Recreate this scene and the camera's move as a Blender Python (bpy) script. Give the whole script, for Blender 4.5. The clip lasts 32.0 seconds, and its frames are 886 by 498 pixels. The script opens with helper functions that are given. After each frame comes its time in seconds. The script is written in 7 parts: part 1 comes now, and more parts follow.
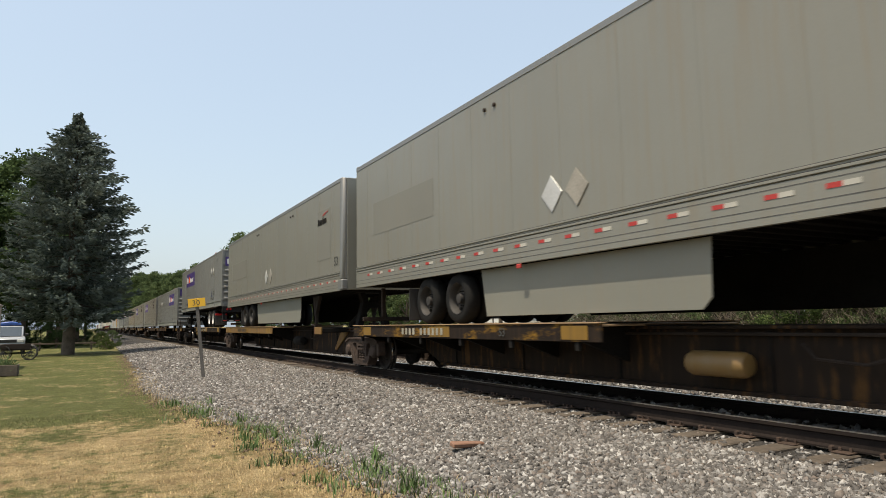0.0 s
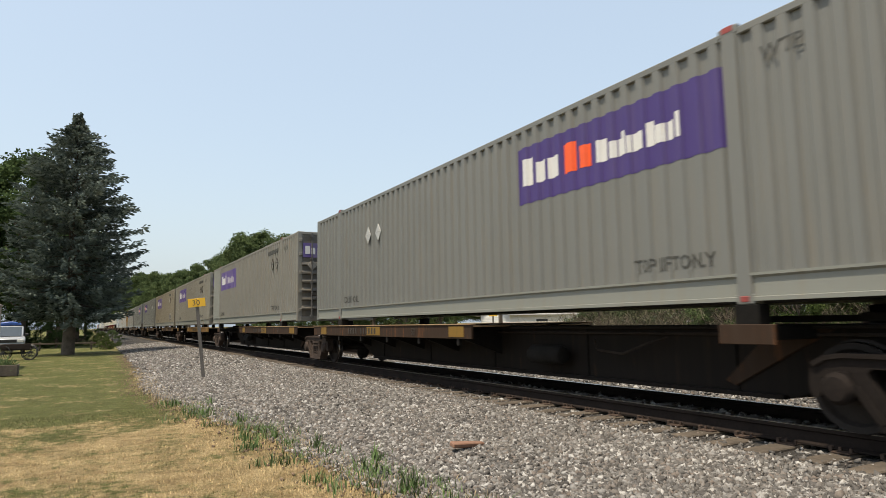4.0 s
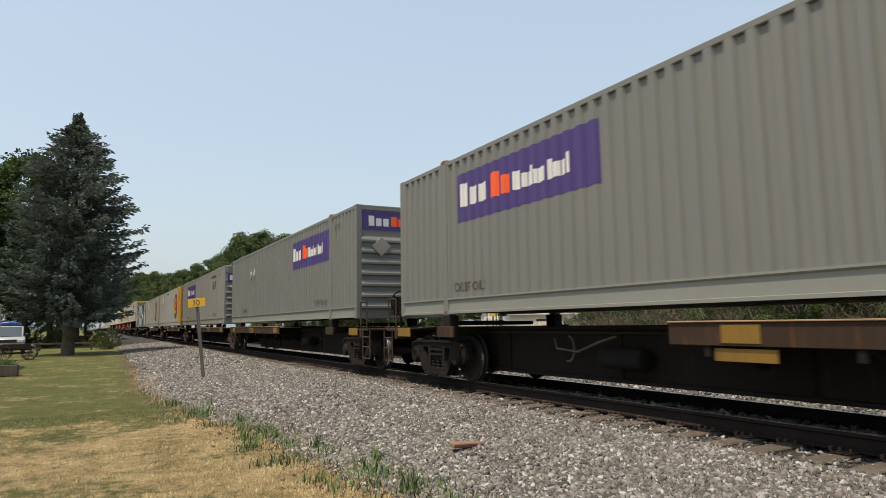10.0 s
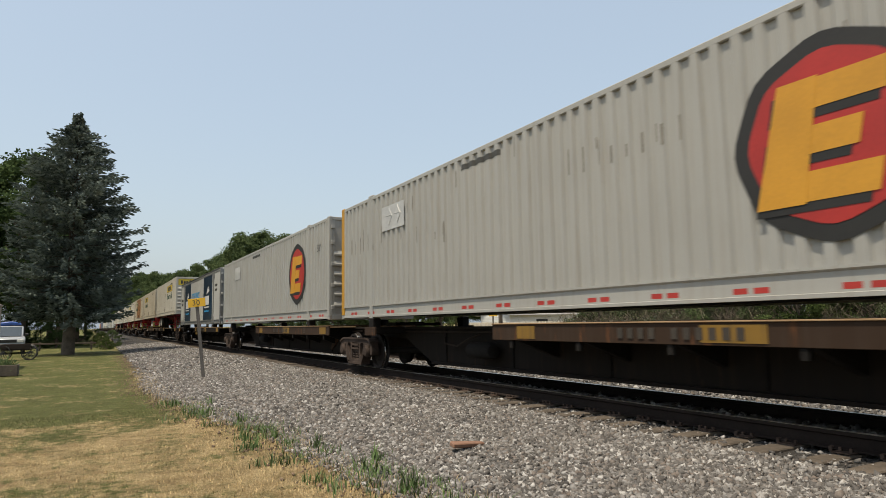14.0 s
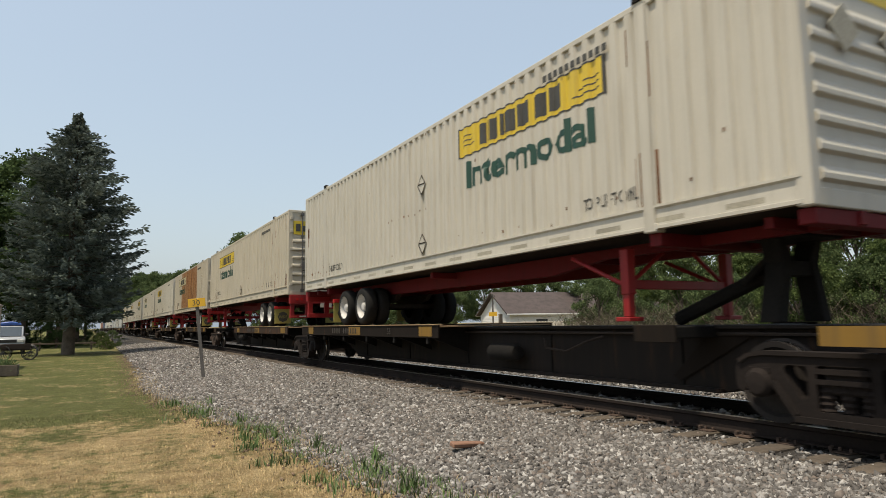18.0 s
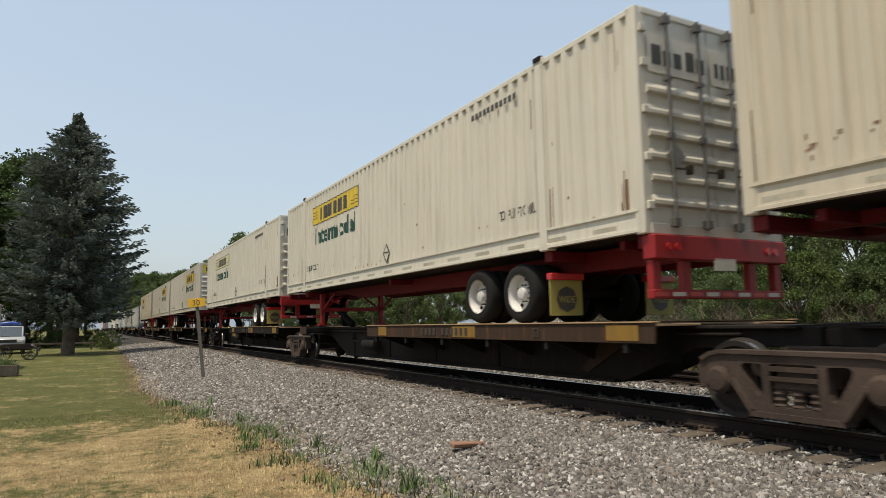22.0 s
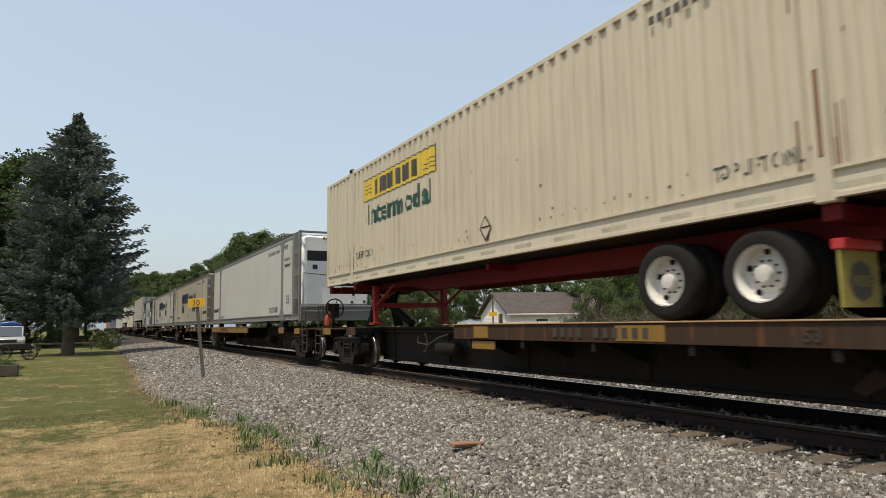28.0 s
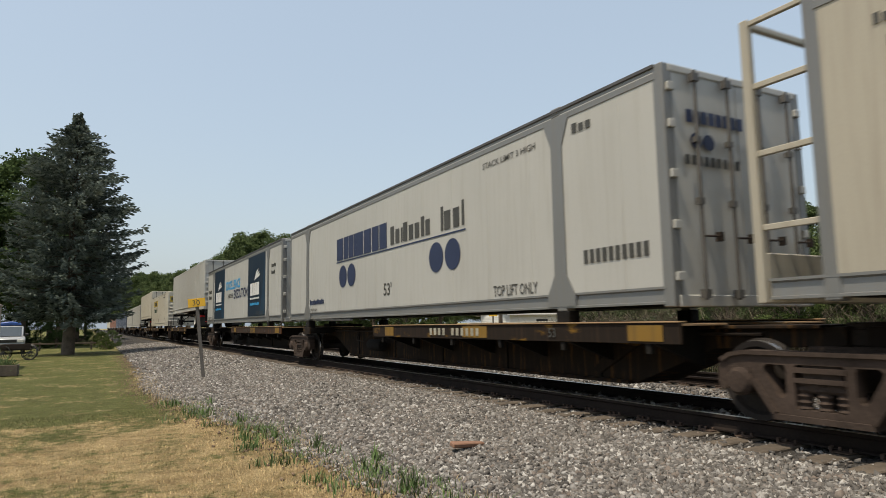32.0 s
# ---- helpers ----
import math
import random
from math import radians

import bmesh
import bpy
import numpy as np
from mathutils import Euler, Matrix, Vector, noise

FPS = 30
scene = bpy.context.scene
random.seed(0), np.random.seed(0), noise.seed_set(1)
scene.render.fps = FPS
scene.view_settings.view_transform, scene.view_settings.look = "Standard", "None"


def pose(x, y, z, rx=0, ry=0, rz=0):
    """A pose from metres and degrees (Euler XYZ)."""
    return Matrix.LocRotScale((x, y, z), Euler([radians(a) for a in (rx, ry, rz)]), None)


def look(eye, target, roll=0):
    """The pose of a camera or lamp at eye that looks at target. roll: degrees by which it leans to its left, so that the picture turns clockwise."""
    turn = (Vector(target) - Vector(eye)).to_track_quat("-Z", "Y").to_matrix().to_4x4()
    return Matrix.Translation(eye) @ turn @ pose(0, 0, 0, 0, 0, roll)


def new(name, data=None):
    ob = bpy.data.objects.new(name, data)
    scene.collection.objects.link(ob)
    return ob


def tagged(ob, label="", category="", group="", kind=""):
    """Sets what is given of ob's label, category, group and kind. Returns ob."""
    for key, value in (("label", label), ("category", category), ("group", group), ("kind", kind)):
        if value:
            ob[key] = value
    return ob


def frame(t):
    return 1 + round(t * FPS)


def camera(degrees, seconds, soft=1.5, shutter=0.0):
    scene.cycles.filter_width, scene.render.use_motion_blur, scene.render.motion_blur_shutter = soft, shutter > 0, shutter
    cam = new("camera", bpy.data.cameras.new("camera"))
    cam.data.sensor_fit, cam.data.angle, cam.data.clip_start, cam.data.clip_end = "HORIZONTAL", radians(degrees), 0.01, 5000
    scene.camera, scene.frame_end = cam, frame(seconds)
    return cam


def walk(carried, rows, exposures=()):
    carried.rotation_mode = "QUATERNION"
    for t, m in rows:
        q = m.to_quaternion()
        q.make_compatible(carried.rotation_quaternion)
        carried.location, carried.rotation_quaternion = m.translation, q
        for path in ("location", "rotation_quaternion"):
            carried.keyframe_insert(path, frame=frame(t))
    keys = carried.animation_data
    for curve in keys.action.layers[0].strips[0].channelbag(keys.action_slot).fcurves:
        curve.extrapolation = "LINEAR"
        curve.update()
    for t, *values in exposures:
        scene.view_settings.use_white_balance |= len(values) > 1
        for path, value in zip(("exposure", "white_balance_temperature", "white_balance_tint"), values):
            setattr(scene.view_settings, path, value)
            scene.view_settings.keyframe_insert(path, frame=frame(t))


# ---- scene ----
from mathutils import geometry

# World: x to the far side of the railway, y along the track away from the camera, z = 0 at the rail heads.
V = 12.7            # train speed, m/s
TRACK_X = 7.115     # centre line of the running track
END = 32.0

# ---- camera ----
cam = camera(68.49, END, soft=0.65, shutter=0.12)
EYE = Vector((0.0, 0.0, 1.0845))
YAW, TILT = radians(28.476), radians(6.484)
AIM = EYE + Vector((math.sin(YAW) * math.cos(TILT), math.cos(YAW) * math.cos(TILT), math.sin(TILT)))
CAM_POSE = look(EYE, AIM, -0.957)
walk(cam, [(0.0, CAM_POSE), (END, CAM_POSE)], exposures=[(0.0, 0.76, 7420, 10), (3.0, 0.80, 7420, 10), (6.0, 0.68, 7420, 10), (8.0, 0.64, 7420, 10), (11.0, 0.64, 7420, 10), (14.0, 0.54, 7420, 10), (28.0, 0.57, 7420, 10), (END, 0.50, 7420, 10)])

# ---- sky and sun ----
TO_SUN = Vector((-0.35, -0.08, 0.93)).normalized()
world = bpy.data.worlds.new("world")
scene.world = world
world.use_nodes = True
wn = world.node_tree.nodes
sky = wn.new("ShaderNodeTexSky")
sky.sky_type = "NISHITA"
sky.sun_disc = False
sky.sun_elevation = math.asin(TO_SUN.z)
sky.sun_rotation = math.atan2(TO_SUN.x, TO_SUN.y)
sky.air_density, sky.dust_density, sky.ozone_density, sky.altitude = 1.35, 4.0, 1.8, 200
wn["Background"].inputs[1].default_value = 0.15
haze = wn.new("ShaderNodeMix")      # summer haze evens the sky out
haze.data_type = "RGBA"
haze.inputs[0].default_value = 0.62
haze.inputs[7].default_value = (2.20, 2.86, 3.78, 1.0)
world.node_tree.links.new(sky.outputs[0], haze.inputs[6])
world.node_tree.links.new(haze.outputs[2], wn["Background"].inputs[0])
sun = new("sun", bpy.data.lights.new("sun", "SUN"))
sun.data.energy, sun.data.angle, sun.data.color = 3.0, radians(0.6), (1.0, 0.94, 0.84)
sun.matrix_world = look(TO_SUN * 50, (0, 0, 0))


# ---- materials ----
MATS = {}


def nodes_of(name):
    m = bpy.data.materials.new(name)
    m.use_nodes = True
    t = m.node_tree
    return m, t, t.nodes["Principled BSDF"]


def link(t, a, b):
    t.links.new(a, b)


def noise_node(t, vec, scale, detail=4, rough=0.55):
    n = t.nodes.new("ShaderNodeTexNoise")
    n.inputs["Scale"].default_value = scale
    n.inputs["Detail"].default_value = detail
    n.inputs["Roughness"].default_value = rough
    link(t, vec, n.inputs["Vector"])
    return n.outputs["Fac"]


def ramp(t, fac, a, b, smooth=True):
    n = t.nodes.new("ShaderNodeMapRange")
    n.interpolation_type = "SMOOTHSTEP" if smooth else "LINEAR"
    n.inputs["From Min"].default_value, n.inputs["From Max"].default_value = a, b
    link(t, fac, n.inputs["Value"])
    return n.outputs["Result"]


def math_node(t, op, a, b):
    n = t.nodes.new("ShaderNodeMath")
    n.operation = op
    for i, s in enumerate((a, b)):
        if isinstance(s, (int, float)):
            n.inputs[i].default_value = s
        else:
            link(t, s, n.inputs[i])
    return n.outputs[0]


def mix_col(t, fac, a, b):
    n = t.nodes.new("ShaderNodeMix")
    n.data_type = "RGBA"
    for sock, s in ((n.inputs[0], fac), (n.inputs[6], a), (n.inputs[7], b)):
        if isinstance(s, (int, float)):
            sock.default_value = s
        elif isinstance(s, tuple):
            sock.default_value = (*s, 1.0)
        else:
            link(t, s, sock)
    return n.outputs[2]


def local_coords(t, scale=(1, 1, 1), shift=True):
    """Object coordinates in metres, shifted by a random amount from object to object."""
    co = t.nodes.new("ShaderNodeTexCoord").outputs["Object"]
    if shift:
        r = t.nodes.new("ShaderNodeObjectInfo").outputs["Random"]
        k = t.nodes.new("ShaderNodeVectorMath")
        k.operation = "ADD"
        m = math_node(t, "MULTIPLY", r, 97.0)
        link(t, co, k.inputs[0])
        link(t, m, k.inputs[1])
        co = k.outputs[0]
    s = t.nodes.new("ShaderNodeVectorMath")
    s.operation = "MULTIPLY"
    s.inputs[1].default_value = scale
    link(t, co, s.inputs[0])
    return s.outputs[0]


def bump(t, p, height, strength, dist=0.01):
    n = t.nodes.new("ShaderNodeBump")
    n.inputs["Strength"].default_value, n.inputs["Distance"].default_value = strength, dist
    link(t, height, n.inputs["Height"])
    link(t, n.outputs[0], p.inputs["Normal"])


def dim(c, k):
    return tuple(min(1.0, x * k) for x in c)


def plain(name, col, rough=0.6, metal=0.0, var=0.18, fine=30.0, coarse=1.5, rel=0.15, spec=0.5):
    """A surface with grain and larger blotches."""
    if name in MATS:
        return MATS[name]
    m, t, p = nodes_of(name)
    co = local_coords(t)
    a = noise_node(t, co, fine, 3)
    b = noise_node(t, co, coarse, 4)
    f = math_node(t, "ADD", math_node(t, "MULTIPLY", a, 0.4), math_node(t, "MULTIPLY", b, 0.6))
    link(t, mix_col(t, ramp(t, f, 0.3, 0.7), dim(col, 1 - var), dim(col, 1 + var)), p.inputs["Base Color"])
    p.inputs["Specular IOR Level"].default_value = spec
    p.inputs["Roughness"].default_value, p.inputs["Metallic"].default_value = rough, metal
    if rel:
        bump(t, p, a, rel, 0.004)
    MATS[name] = m
    return m


def paint(name, col, dirt=0.3, rust=0.0, rough=0.5, dirt_col=(0.2, 0.165, 0.115), rust_col=(0.26, 0.09, 0.03), metal=0.0, spec=0.5, spread=(1, 4.0, 0.5)):
    """Weathered sheet paint: vertical dirt streaks, blotches, rust spots and runs."""
    if name in MATS:
        return MATS[name]
    m, t, p = nodes_of(name)
    streak = noise_node(t, local_coords(t, (1.5, 7.0, 0.35)), 1.6, 5, 0.6)
    blotch = noise_node(t, local_coords(t, (1, 1, 1)), 0.55, 4, 0.6)
    grain = noise_node(t, local_coords(t, (1, 1, 1)), 45.0, 2)
    base = mix_col(t, grain, dim(col, 0.94), dim(col, 1.05))
    base = mix_col(t, math_node(t, "MULTIPLY", ramp(t, blotch, 0.35, 0.75), 0.35), base, dim(col, 0.8))
    d = math_node(t, "MULTIPLY", ramp(t, streak, 0.44, 0.78), dirt)
    base = mix_col(t, d, base, dirt_col)
    if rust > 0:
        spots = noise_node(t, local_coords(t, spread), 2.2, 6, 0.65)
        r = ramp(t, spots, 0.72 - 0.34 * rust, 0.84 - 0.3 * rust)
        base = mix_col(t, r, base, mix_col(t, grain, dim(rust_col, 0.7), dim(rust_col, 1.5)))
    link(t, base, p.inputs["Base Color"])
    p.inputs["Roughness"].default_value, p.inputs["Metallic"].default_value = rough, metal
    p.inputs["Specular IOR Level"].default_value = spec
    bump(t, p, blotch, 0.25, 0.02)
    MATS[name] = m
    return m


RAIL_GREY = paint("grey green rail paint", (0.194, 0.202, 0.180), 0.3, 0.05)
DOOR_GRIME = paint("grimy brown door paint", (0.090, 0.081, 0.066), 0.6, 0.12)
DOOR_PALE = paint("stained pale grey door paint", (0.19, 0.186, 0.168), 0.6, 0.14)
DOOR_GREY = paint("dull grey door paint", (0.185, 0.187, 0.175), 0.45, 0.05)
RUST_MARK = plain("rust speck", (0.14, 0.065, 0.03), 0.9, var=0.5)
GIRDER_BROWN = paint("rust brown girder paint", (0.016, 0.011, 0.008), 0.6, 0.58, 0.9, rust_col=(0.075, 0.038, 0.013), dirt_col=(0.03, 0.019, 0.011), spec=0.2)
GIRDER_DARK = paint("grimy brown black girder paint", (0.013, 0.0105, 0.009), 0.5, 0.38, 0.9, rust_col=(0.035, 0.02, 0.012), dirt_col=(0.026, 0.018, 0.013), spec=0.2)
OCHRE_TANK = paint("faded ochre tank paint", (0.180, 0.108, 0.036), 0.5, 0.3)
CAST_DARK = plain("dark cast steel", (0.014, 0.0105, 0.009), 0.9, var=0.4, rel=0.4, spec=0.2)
STRIP_GREY = plain("dull grey strip", (0.30, 0.28, 0.22), 0.7, var=0.3, rel=0)
STREAK = plain("dark scuff", (0.19, 0.18, 0.155), 0.8, var=0.3, rel=0)
FED_GREY = paint("grey container paint", (0.150, 0.155, 0.145), 0.25)
FED_BEIGE = paint("weathered beige container paint", (0.178, 0.172, 0.150), 0.65, 0.12)
FED_TAN = paint("worn tan container paint", (0.215, 0.205, 0.172), 0.65, 0.2)
FED_OCHRE = paint("ochre weathered container paint", (0.21, 0.184, 0.136), 0.65, 0.16)
FED_DULL = paint("bleached grey container paint", (0.205, 0.203, 0.184), 0.4, 0.08)
FED_PALE = paint("repainted pale panel", (0.232, 0.240, 0.218), 0.15)
CREAM = paint("cream container paint", (0.46, 0.415, 0.325), 0.4, 0.16)
IVORY = paint("ivory container paint", (0.52, 0.494, 0.418), 0.3, 0.08)
RUSTED = paint("rusted cream paint", (0.31, 0.155, 0.062), 0.8, 0.66, rust_col=(0.12, 0.042, 0.014), dirt_col=(0.36, 0.27, 0.16))
IVORY_DULL = paint("dull ivory container paint", (0.47, 0.446, 0.38), 0.35, 0.1)
WHITE = paint("white container paint", (0.405, 0.405, 0.380), 0.2, 0.04)
ALLY = paint("aged cream sheet", (0.365, 0.338, 0.275), 0.4, 0.06)
YELLOW = paint("orange yellow paint", (0.441, 0.221, 0.018), 0.2, 0.05)
ALU = paint("dull aluminium", (0.193, 0.197, 0.193), 0.3, 0, 0.45, metal=0.35)
TRAILER = paint("faded grey trailer skin", (0.20, 0.198, 0.17), 0.6, 0.0, 0.38, metal=0.12)
TRAILER_CLEAN = paint("darker cleaned patch", (0.165, 0.161, 0.136), 0.25)
SKIRT = paint("grey green skirt", (0.190, 0.190, 0.160), 0.3)
DARK_BLUE = paint("dark blue container paint", (0.06, 0.08, 0.13), 0.3)
BROWN_BOX = paint("brown container paint", (0.22, 0.09, 0.06), 0.3)
PURPLE = paint("purple decal", (0.053, 0.030, 0.158), 0.12)
PURPLE_WORN = paint("faded purple decal", (0.088, 0.056, 0.216), 0.35, 0, dirt_col=(0.5, 0.46, 0.4))
WHITE_INK = plain("white ink", (0.600, 0.600, 0.584), 0.5, var=0.06, rel=0)
FADED_INK = plain("faded white ink", (0.40, 0.37, 0.42), 0.5, var=0.15, rel=0)
ORANGE_INK = plain("orange ink", (0.80, 0.10, 0.02), 0.5, var=0.06, rel=0)
BLACK_INK = plain("black stencil ink", (0.045, 0.045, 0.04), 0.6, var=0.3, rel=0)
GREEN_INK = plain("green ink", (0.008, 0.048, 0.032), 0.5, var=0.15, rel=0)
NAVY_INK = plain("navy ink", (0.014, 0.024, 0.065), 0.5, var=0.1, rel=0)
CYAN_INK = plain("bright blue ink", (0.02, 0.28, 0.55), 0.5, var=0.1, rel=0)
SIGN_YELLOW = paint("yellow sign panel", (0.576, 0.416, 0.032), 0.25)
SIGN_PALE = paint("bleached sign panel", (0.528, 0.480, 0.288), 0.3)
NAVY_PANEL = paint("navy wrap panel", (0.006, 0.019, 0.037), 0.1, rough=0.5, spec=0.25)
RED_INK = plain("red reflective tape", (0.36, 0.028, 0.022), 0.4, var=0.1, rel=0)
TAPE_WHITE = plain("white reflective tape", (0.41, 0.395, 0.345), 0.4, var=0.1, rel=0)
PLACARD = plain("placard frame aluminium", (0.480, 0.480, 0.464), 0.45, 0.3, var=0.15)
PLACARD_DARK = plain("bare placard patch", (0.240, 0.224, 0.192), 0.6, var=0.25)
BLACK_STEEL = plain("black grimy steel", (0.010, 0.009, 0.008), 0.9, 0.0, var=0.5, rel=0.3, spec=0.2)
DARK_STEEL = plain("dark brown steel", (0.026, 0.019, 0.015), 0.85, 0.0, var=0.4, rel=0.3, spec=0.25)
CAST = plain("rusty cast steel", (0.050, 0.036, 0.029), 0.9, var=0.4, rel=0.4, spec=0.2)
WHEEL_STEEL = plain("wheel steel", (0.022, 0.018, 0.016), 0.8, 0.0, var=0.3, spec=0.3)
TREAD = plain("polished wheel tread", (0.35, 0.33, 0.31), 0.25, 0.95, var=0.1)
SILL_RUST = paint("brown painted sill", (0.036, 0.021, 0.013), 0.6, 0.52, 0.8, rust_col=(0.10, 0.04, 0.016), dirt_col=(0.05, 0.035, 0.026), spec=0.2)
SILL_DARK = paint("black brown sill", (0.011, 0.008, 0.006), 0.4, 0.35, 0.9, rust_col=(0.045, 0.021, 0.009), dirt_col=(0.022, 0.016, 0.012), spec=0.15)
ALLY_DOOR = paint("rust-streaked cream door", (0.27, 0.215, 0.14), 0.6, 0.5)
WHITE_RIB = paint("weathered white ribbed paint", (0.314, 0.314, 0.293), 0.3, 0.05)
EMBLEM_BLACK = plain("black emblem film", (0.012, 0.012, 0.011), 0.6, var=0.3, rel=0)
EMBLEM_RED = plain("dark red emblem film", (0.34, 0.02, 0.015), 0.5, var=0.15, rel=0)
EMBLEM_YELLOW = plain("orange yellow emblem film", (0.50, 0.24, 0.02), 0.5, var=0.12, rel=0)
ROOF_EDGE = plain("dark roof edge", (0.06, 0.06, 0.062), 0.6, var=0.3)
WAVE_BLUE = paint("dim blue wave", (0.008, 0.036, 0.068), 0.1, rough=0.5, spec=0.25)
ROD_STEEL = plain("dull grey lock rod", (0.10, 0.095, 0.088), 0.55, 0.3, var=0.3)
PIPE = plain("dusty brown pipe", (0.11, 0.095, 0.08), 0.6, var=0.3)
# chassis red with grime, darkened to paint in the shade beneath the box
CHASSIS_SHADED = paint("grimy red frame paint darkened for shade", (0.11, 0.0055, 0.008), 0.4, 0.0, 0.7, dirt_col=(0.035, 0.006, 0.006), spec=0.25)
SILL_YELLOW = paint("worn yellow sill", (0.175, 0.094, 0.016), 0.8, 0.66, 0.7, rust_col=(0.12, 0.05, 0.02), dirt_col=(0.12, 0.08, 0.05))
SILL_MIXED = paint("black sill with worn yellow patches", (0.018, 0.013, 0.010), 0.4, 0.60, 0.85, rust_col=(0.19, 0.10, 0.016), dirt_col=(0.06, 0.035, 0.02), spec=0.15, spread=(1, 0.55, 1.6))
CAR_INK = plain("faded stencil ink", (0.034, 0.027, 0.02), 0.7, var=0.3, rel=0)
DECK = paint("rusty deck plate", (0.30, 0.19, 0.10), 0.6, 0.4, 0.8)
REFLECTOR = paint("grimy yellow reflector", (0.20, 0.108, 0.012), 0.6, 0.2, 0.6, dirt_col=(0.07, 0.045, 0.02), rust_col=(0.08, 0.04, 0.015))
CHASSIS_RED = paint("red chassis paint", (0.24, 0.011, 0.013), 0.45, 0.03, 0.5, dirt_col=(0.09, 0.012, 0.012), spec=0.35)
CHASSIS_BLACK = plain("black chassis paint", (0.008, 0.008, 0.009), 0.7, var=0.3, spec=0.2)
MARKER_RED = plain("faded red marker paint", (0.22, 0.04, 0.035), 0.6, var=0.35)
LAMP_RED = plain("red lens", (0.36, 0.02, 0.02), 0.25, var=0.05, rel=0)
RUBBER = plain("tyre rubber", (0.011, 0.011, 0.0105), 0.9, var=0.3, rel=0.3, spec=0.2)
RIM_WHITE = plain("white wheel disc", (0.496, 0.488, 0.464), 0.5, var=0.15)
RIM_GREY = plain("dusty steel wheel", (0.036, 0.033, 0.030), 0.7, 0.2, var=0.25)
FLAP = plain("yellow green mudflap", (0.26, 0.23, 0.06), 0.7, var=0.2)
FLAP_BLACK = plain("black mudflap", (0.03, 0.03, 0.03), 0.7, var=0.2)
GLASS_DARK = plain("dark grille", (0.012, 0.014, 0.017), 0.4, var=0.2)
COWL = plain("white plastic cowl", (0.74, 0.74, 0.72), 0.35, var=0.05, rel=0)
ORANGE_CLOTH = plain("orange strap bundle", (0.30, 0.055, 0.02), 0.8, var=0.3)


# ---- mesh tools ----
class Geo:
    """Collects boxes, prisms, tubes and lathed forms into one mesh."""

    def __init__(self):
        self.v, self.f = [], []

    def add(self, verts, faces):
        n = len(self.v)
        self.v += [tuple(p) for p in verts]
        self.f += [tuple(i + n for i in q) for q in faces]
        return self

    def box(self, x0, x1, y0, y1, z0, z1):
        v = [(x, y, z) for x in (x0, x1) for y in (y0, y1) for z in (z0, z1)]
        return self.add(v, [(0, 1, 3, 2), (4, 6, 7, 5), (0, 4, 5, 1), (2, 3, 7, 6), (0, 2, 6, 4), (1, 5, 7, 3)])

    def prism(self, pts, axis, lo, hi):
        """A polygon given in the two axes other than axis, swept from lo to hi."""
        def at(p, w):
            q = list(p)
            q.insert("xyz".index(axis), w)
            return q
        n = len(pts)
        v = [at(p, lo) for p in pts] + [at(p, hi) for p in pts]
        return self.add(v, [tuple(range(n))[::-1], tuple(range(n, 2 * n))] + [(i, (i + 1) % n, n + (i + 1) % n, n + i) for i in range(n)])

    def lathe(self, profile, axis, c, n=24, caps=(True, True)):
        """profile: (radius, along) pairs round the axis through c."""
        v, f = [], []
        k = "xyz".index(axis)
        for r, h in profile:
            for i in range(n):
                a = 2 * math.pi * i / n
                q = [r * math.cos(a), r * math.sin(a)]
                q.insert(k, h)
                v.append([q[j] + c[j] for j in range(3)])
        for j in range(len(profile) - 1):
            for i in range(n):
                f.append((j * n + i, j * n + (i + 1) % n, (j + 1) * n + (i + 1) % n, (j + 1) * n + i))
        if caps[0]:
            f.append(tuple(range(n))[::-1])
        if caps[1]:
            f.append(tuple((len(profile) - 1) * n + i for i in range(n)))
        return self.add(v, f)

    def rod(self, p, q, r, n=8, r2=None):
        p, q = Vector(p), Vector(q)
        d = (q - p).normalized()
        a = d.orthogonal().normalized()
        b = d.cross(a)
        v = [c + (a * math.cos(2 * math.pi * i / n) + b * math.sin(2 * math.pi * i / n)) * rr for c, rr in ((p, r), (q, r if r2 is None else r2)) for i in range(n)]
        return self.add(v, [(i, (i + 1) % n, n + (i + 1) % n, n + i) for i in range(n)] + [tuple(range(n))[::-1], tuple(range(n, 2 * n))])

    def path(self, pts, r, n=6):
        for p, q in zip(pts, pts[1:]):
            self.rod(p, q, r, n)
        return self

    def mesh(self, name, bevel=0.0, smooth=False):
        me = bpy.data.meshes.new(name)
        me.from_pydata(self.v, [], self.f)
        bm = bmesh.new()
        bm.from_mesh(me)
        bmesh.ops.recalc_face_normals(bm, faces=bm.faces)
        if bevel:
            e = [e for e in bm.edges if len(e.link_faces) == 2 and e.calc_face_angle(0) > 0.6]
            bmesh.ops.bevel(bm, geom=e, offset=bevel, segments=1, affect="EDGES", clamp_overlap=True)
        bm.to_mesh(me)
        bm.free()
        if smooth:
            me.shade_smooth()
            me.set_sharp_from_angle(angle=radians(38))
        return me


SHAPES = {}


def shape(key, make, bevel=0.0, smooth=False):
    """The mesh of that key, made once by make(Geo)."""
    if key not in SHAPES:
        g = Geo()
        make(g)
        SHAPES[key] = g.mesh(key, bevel, smooth)
    return SHAPES[key]


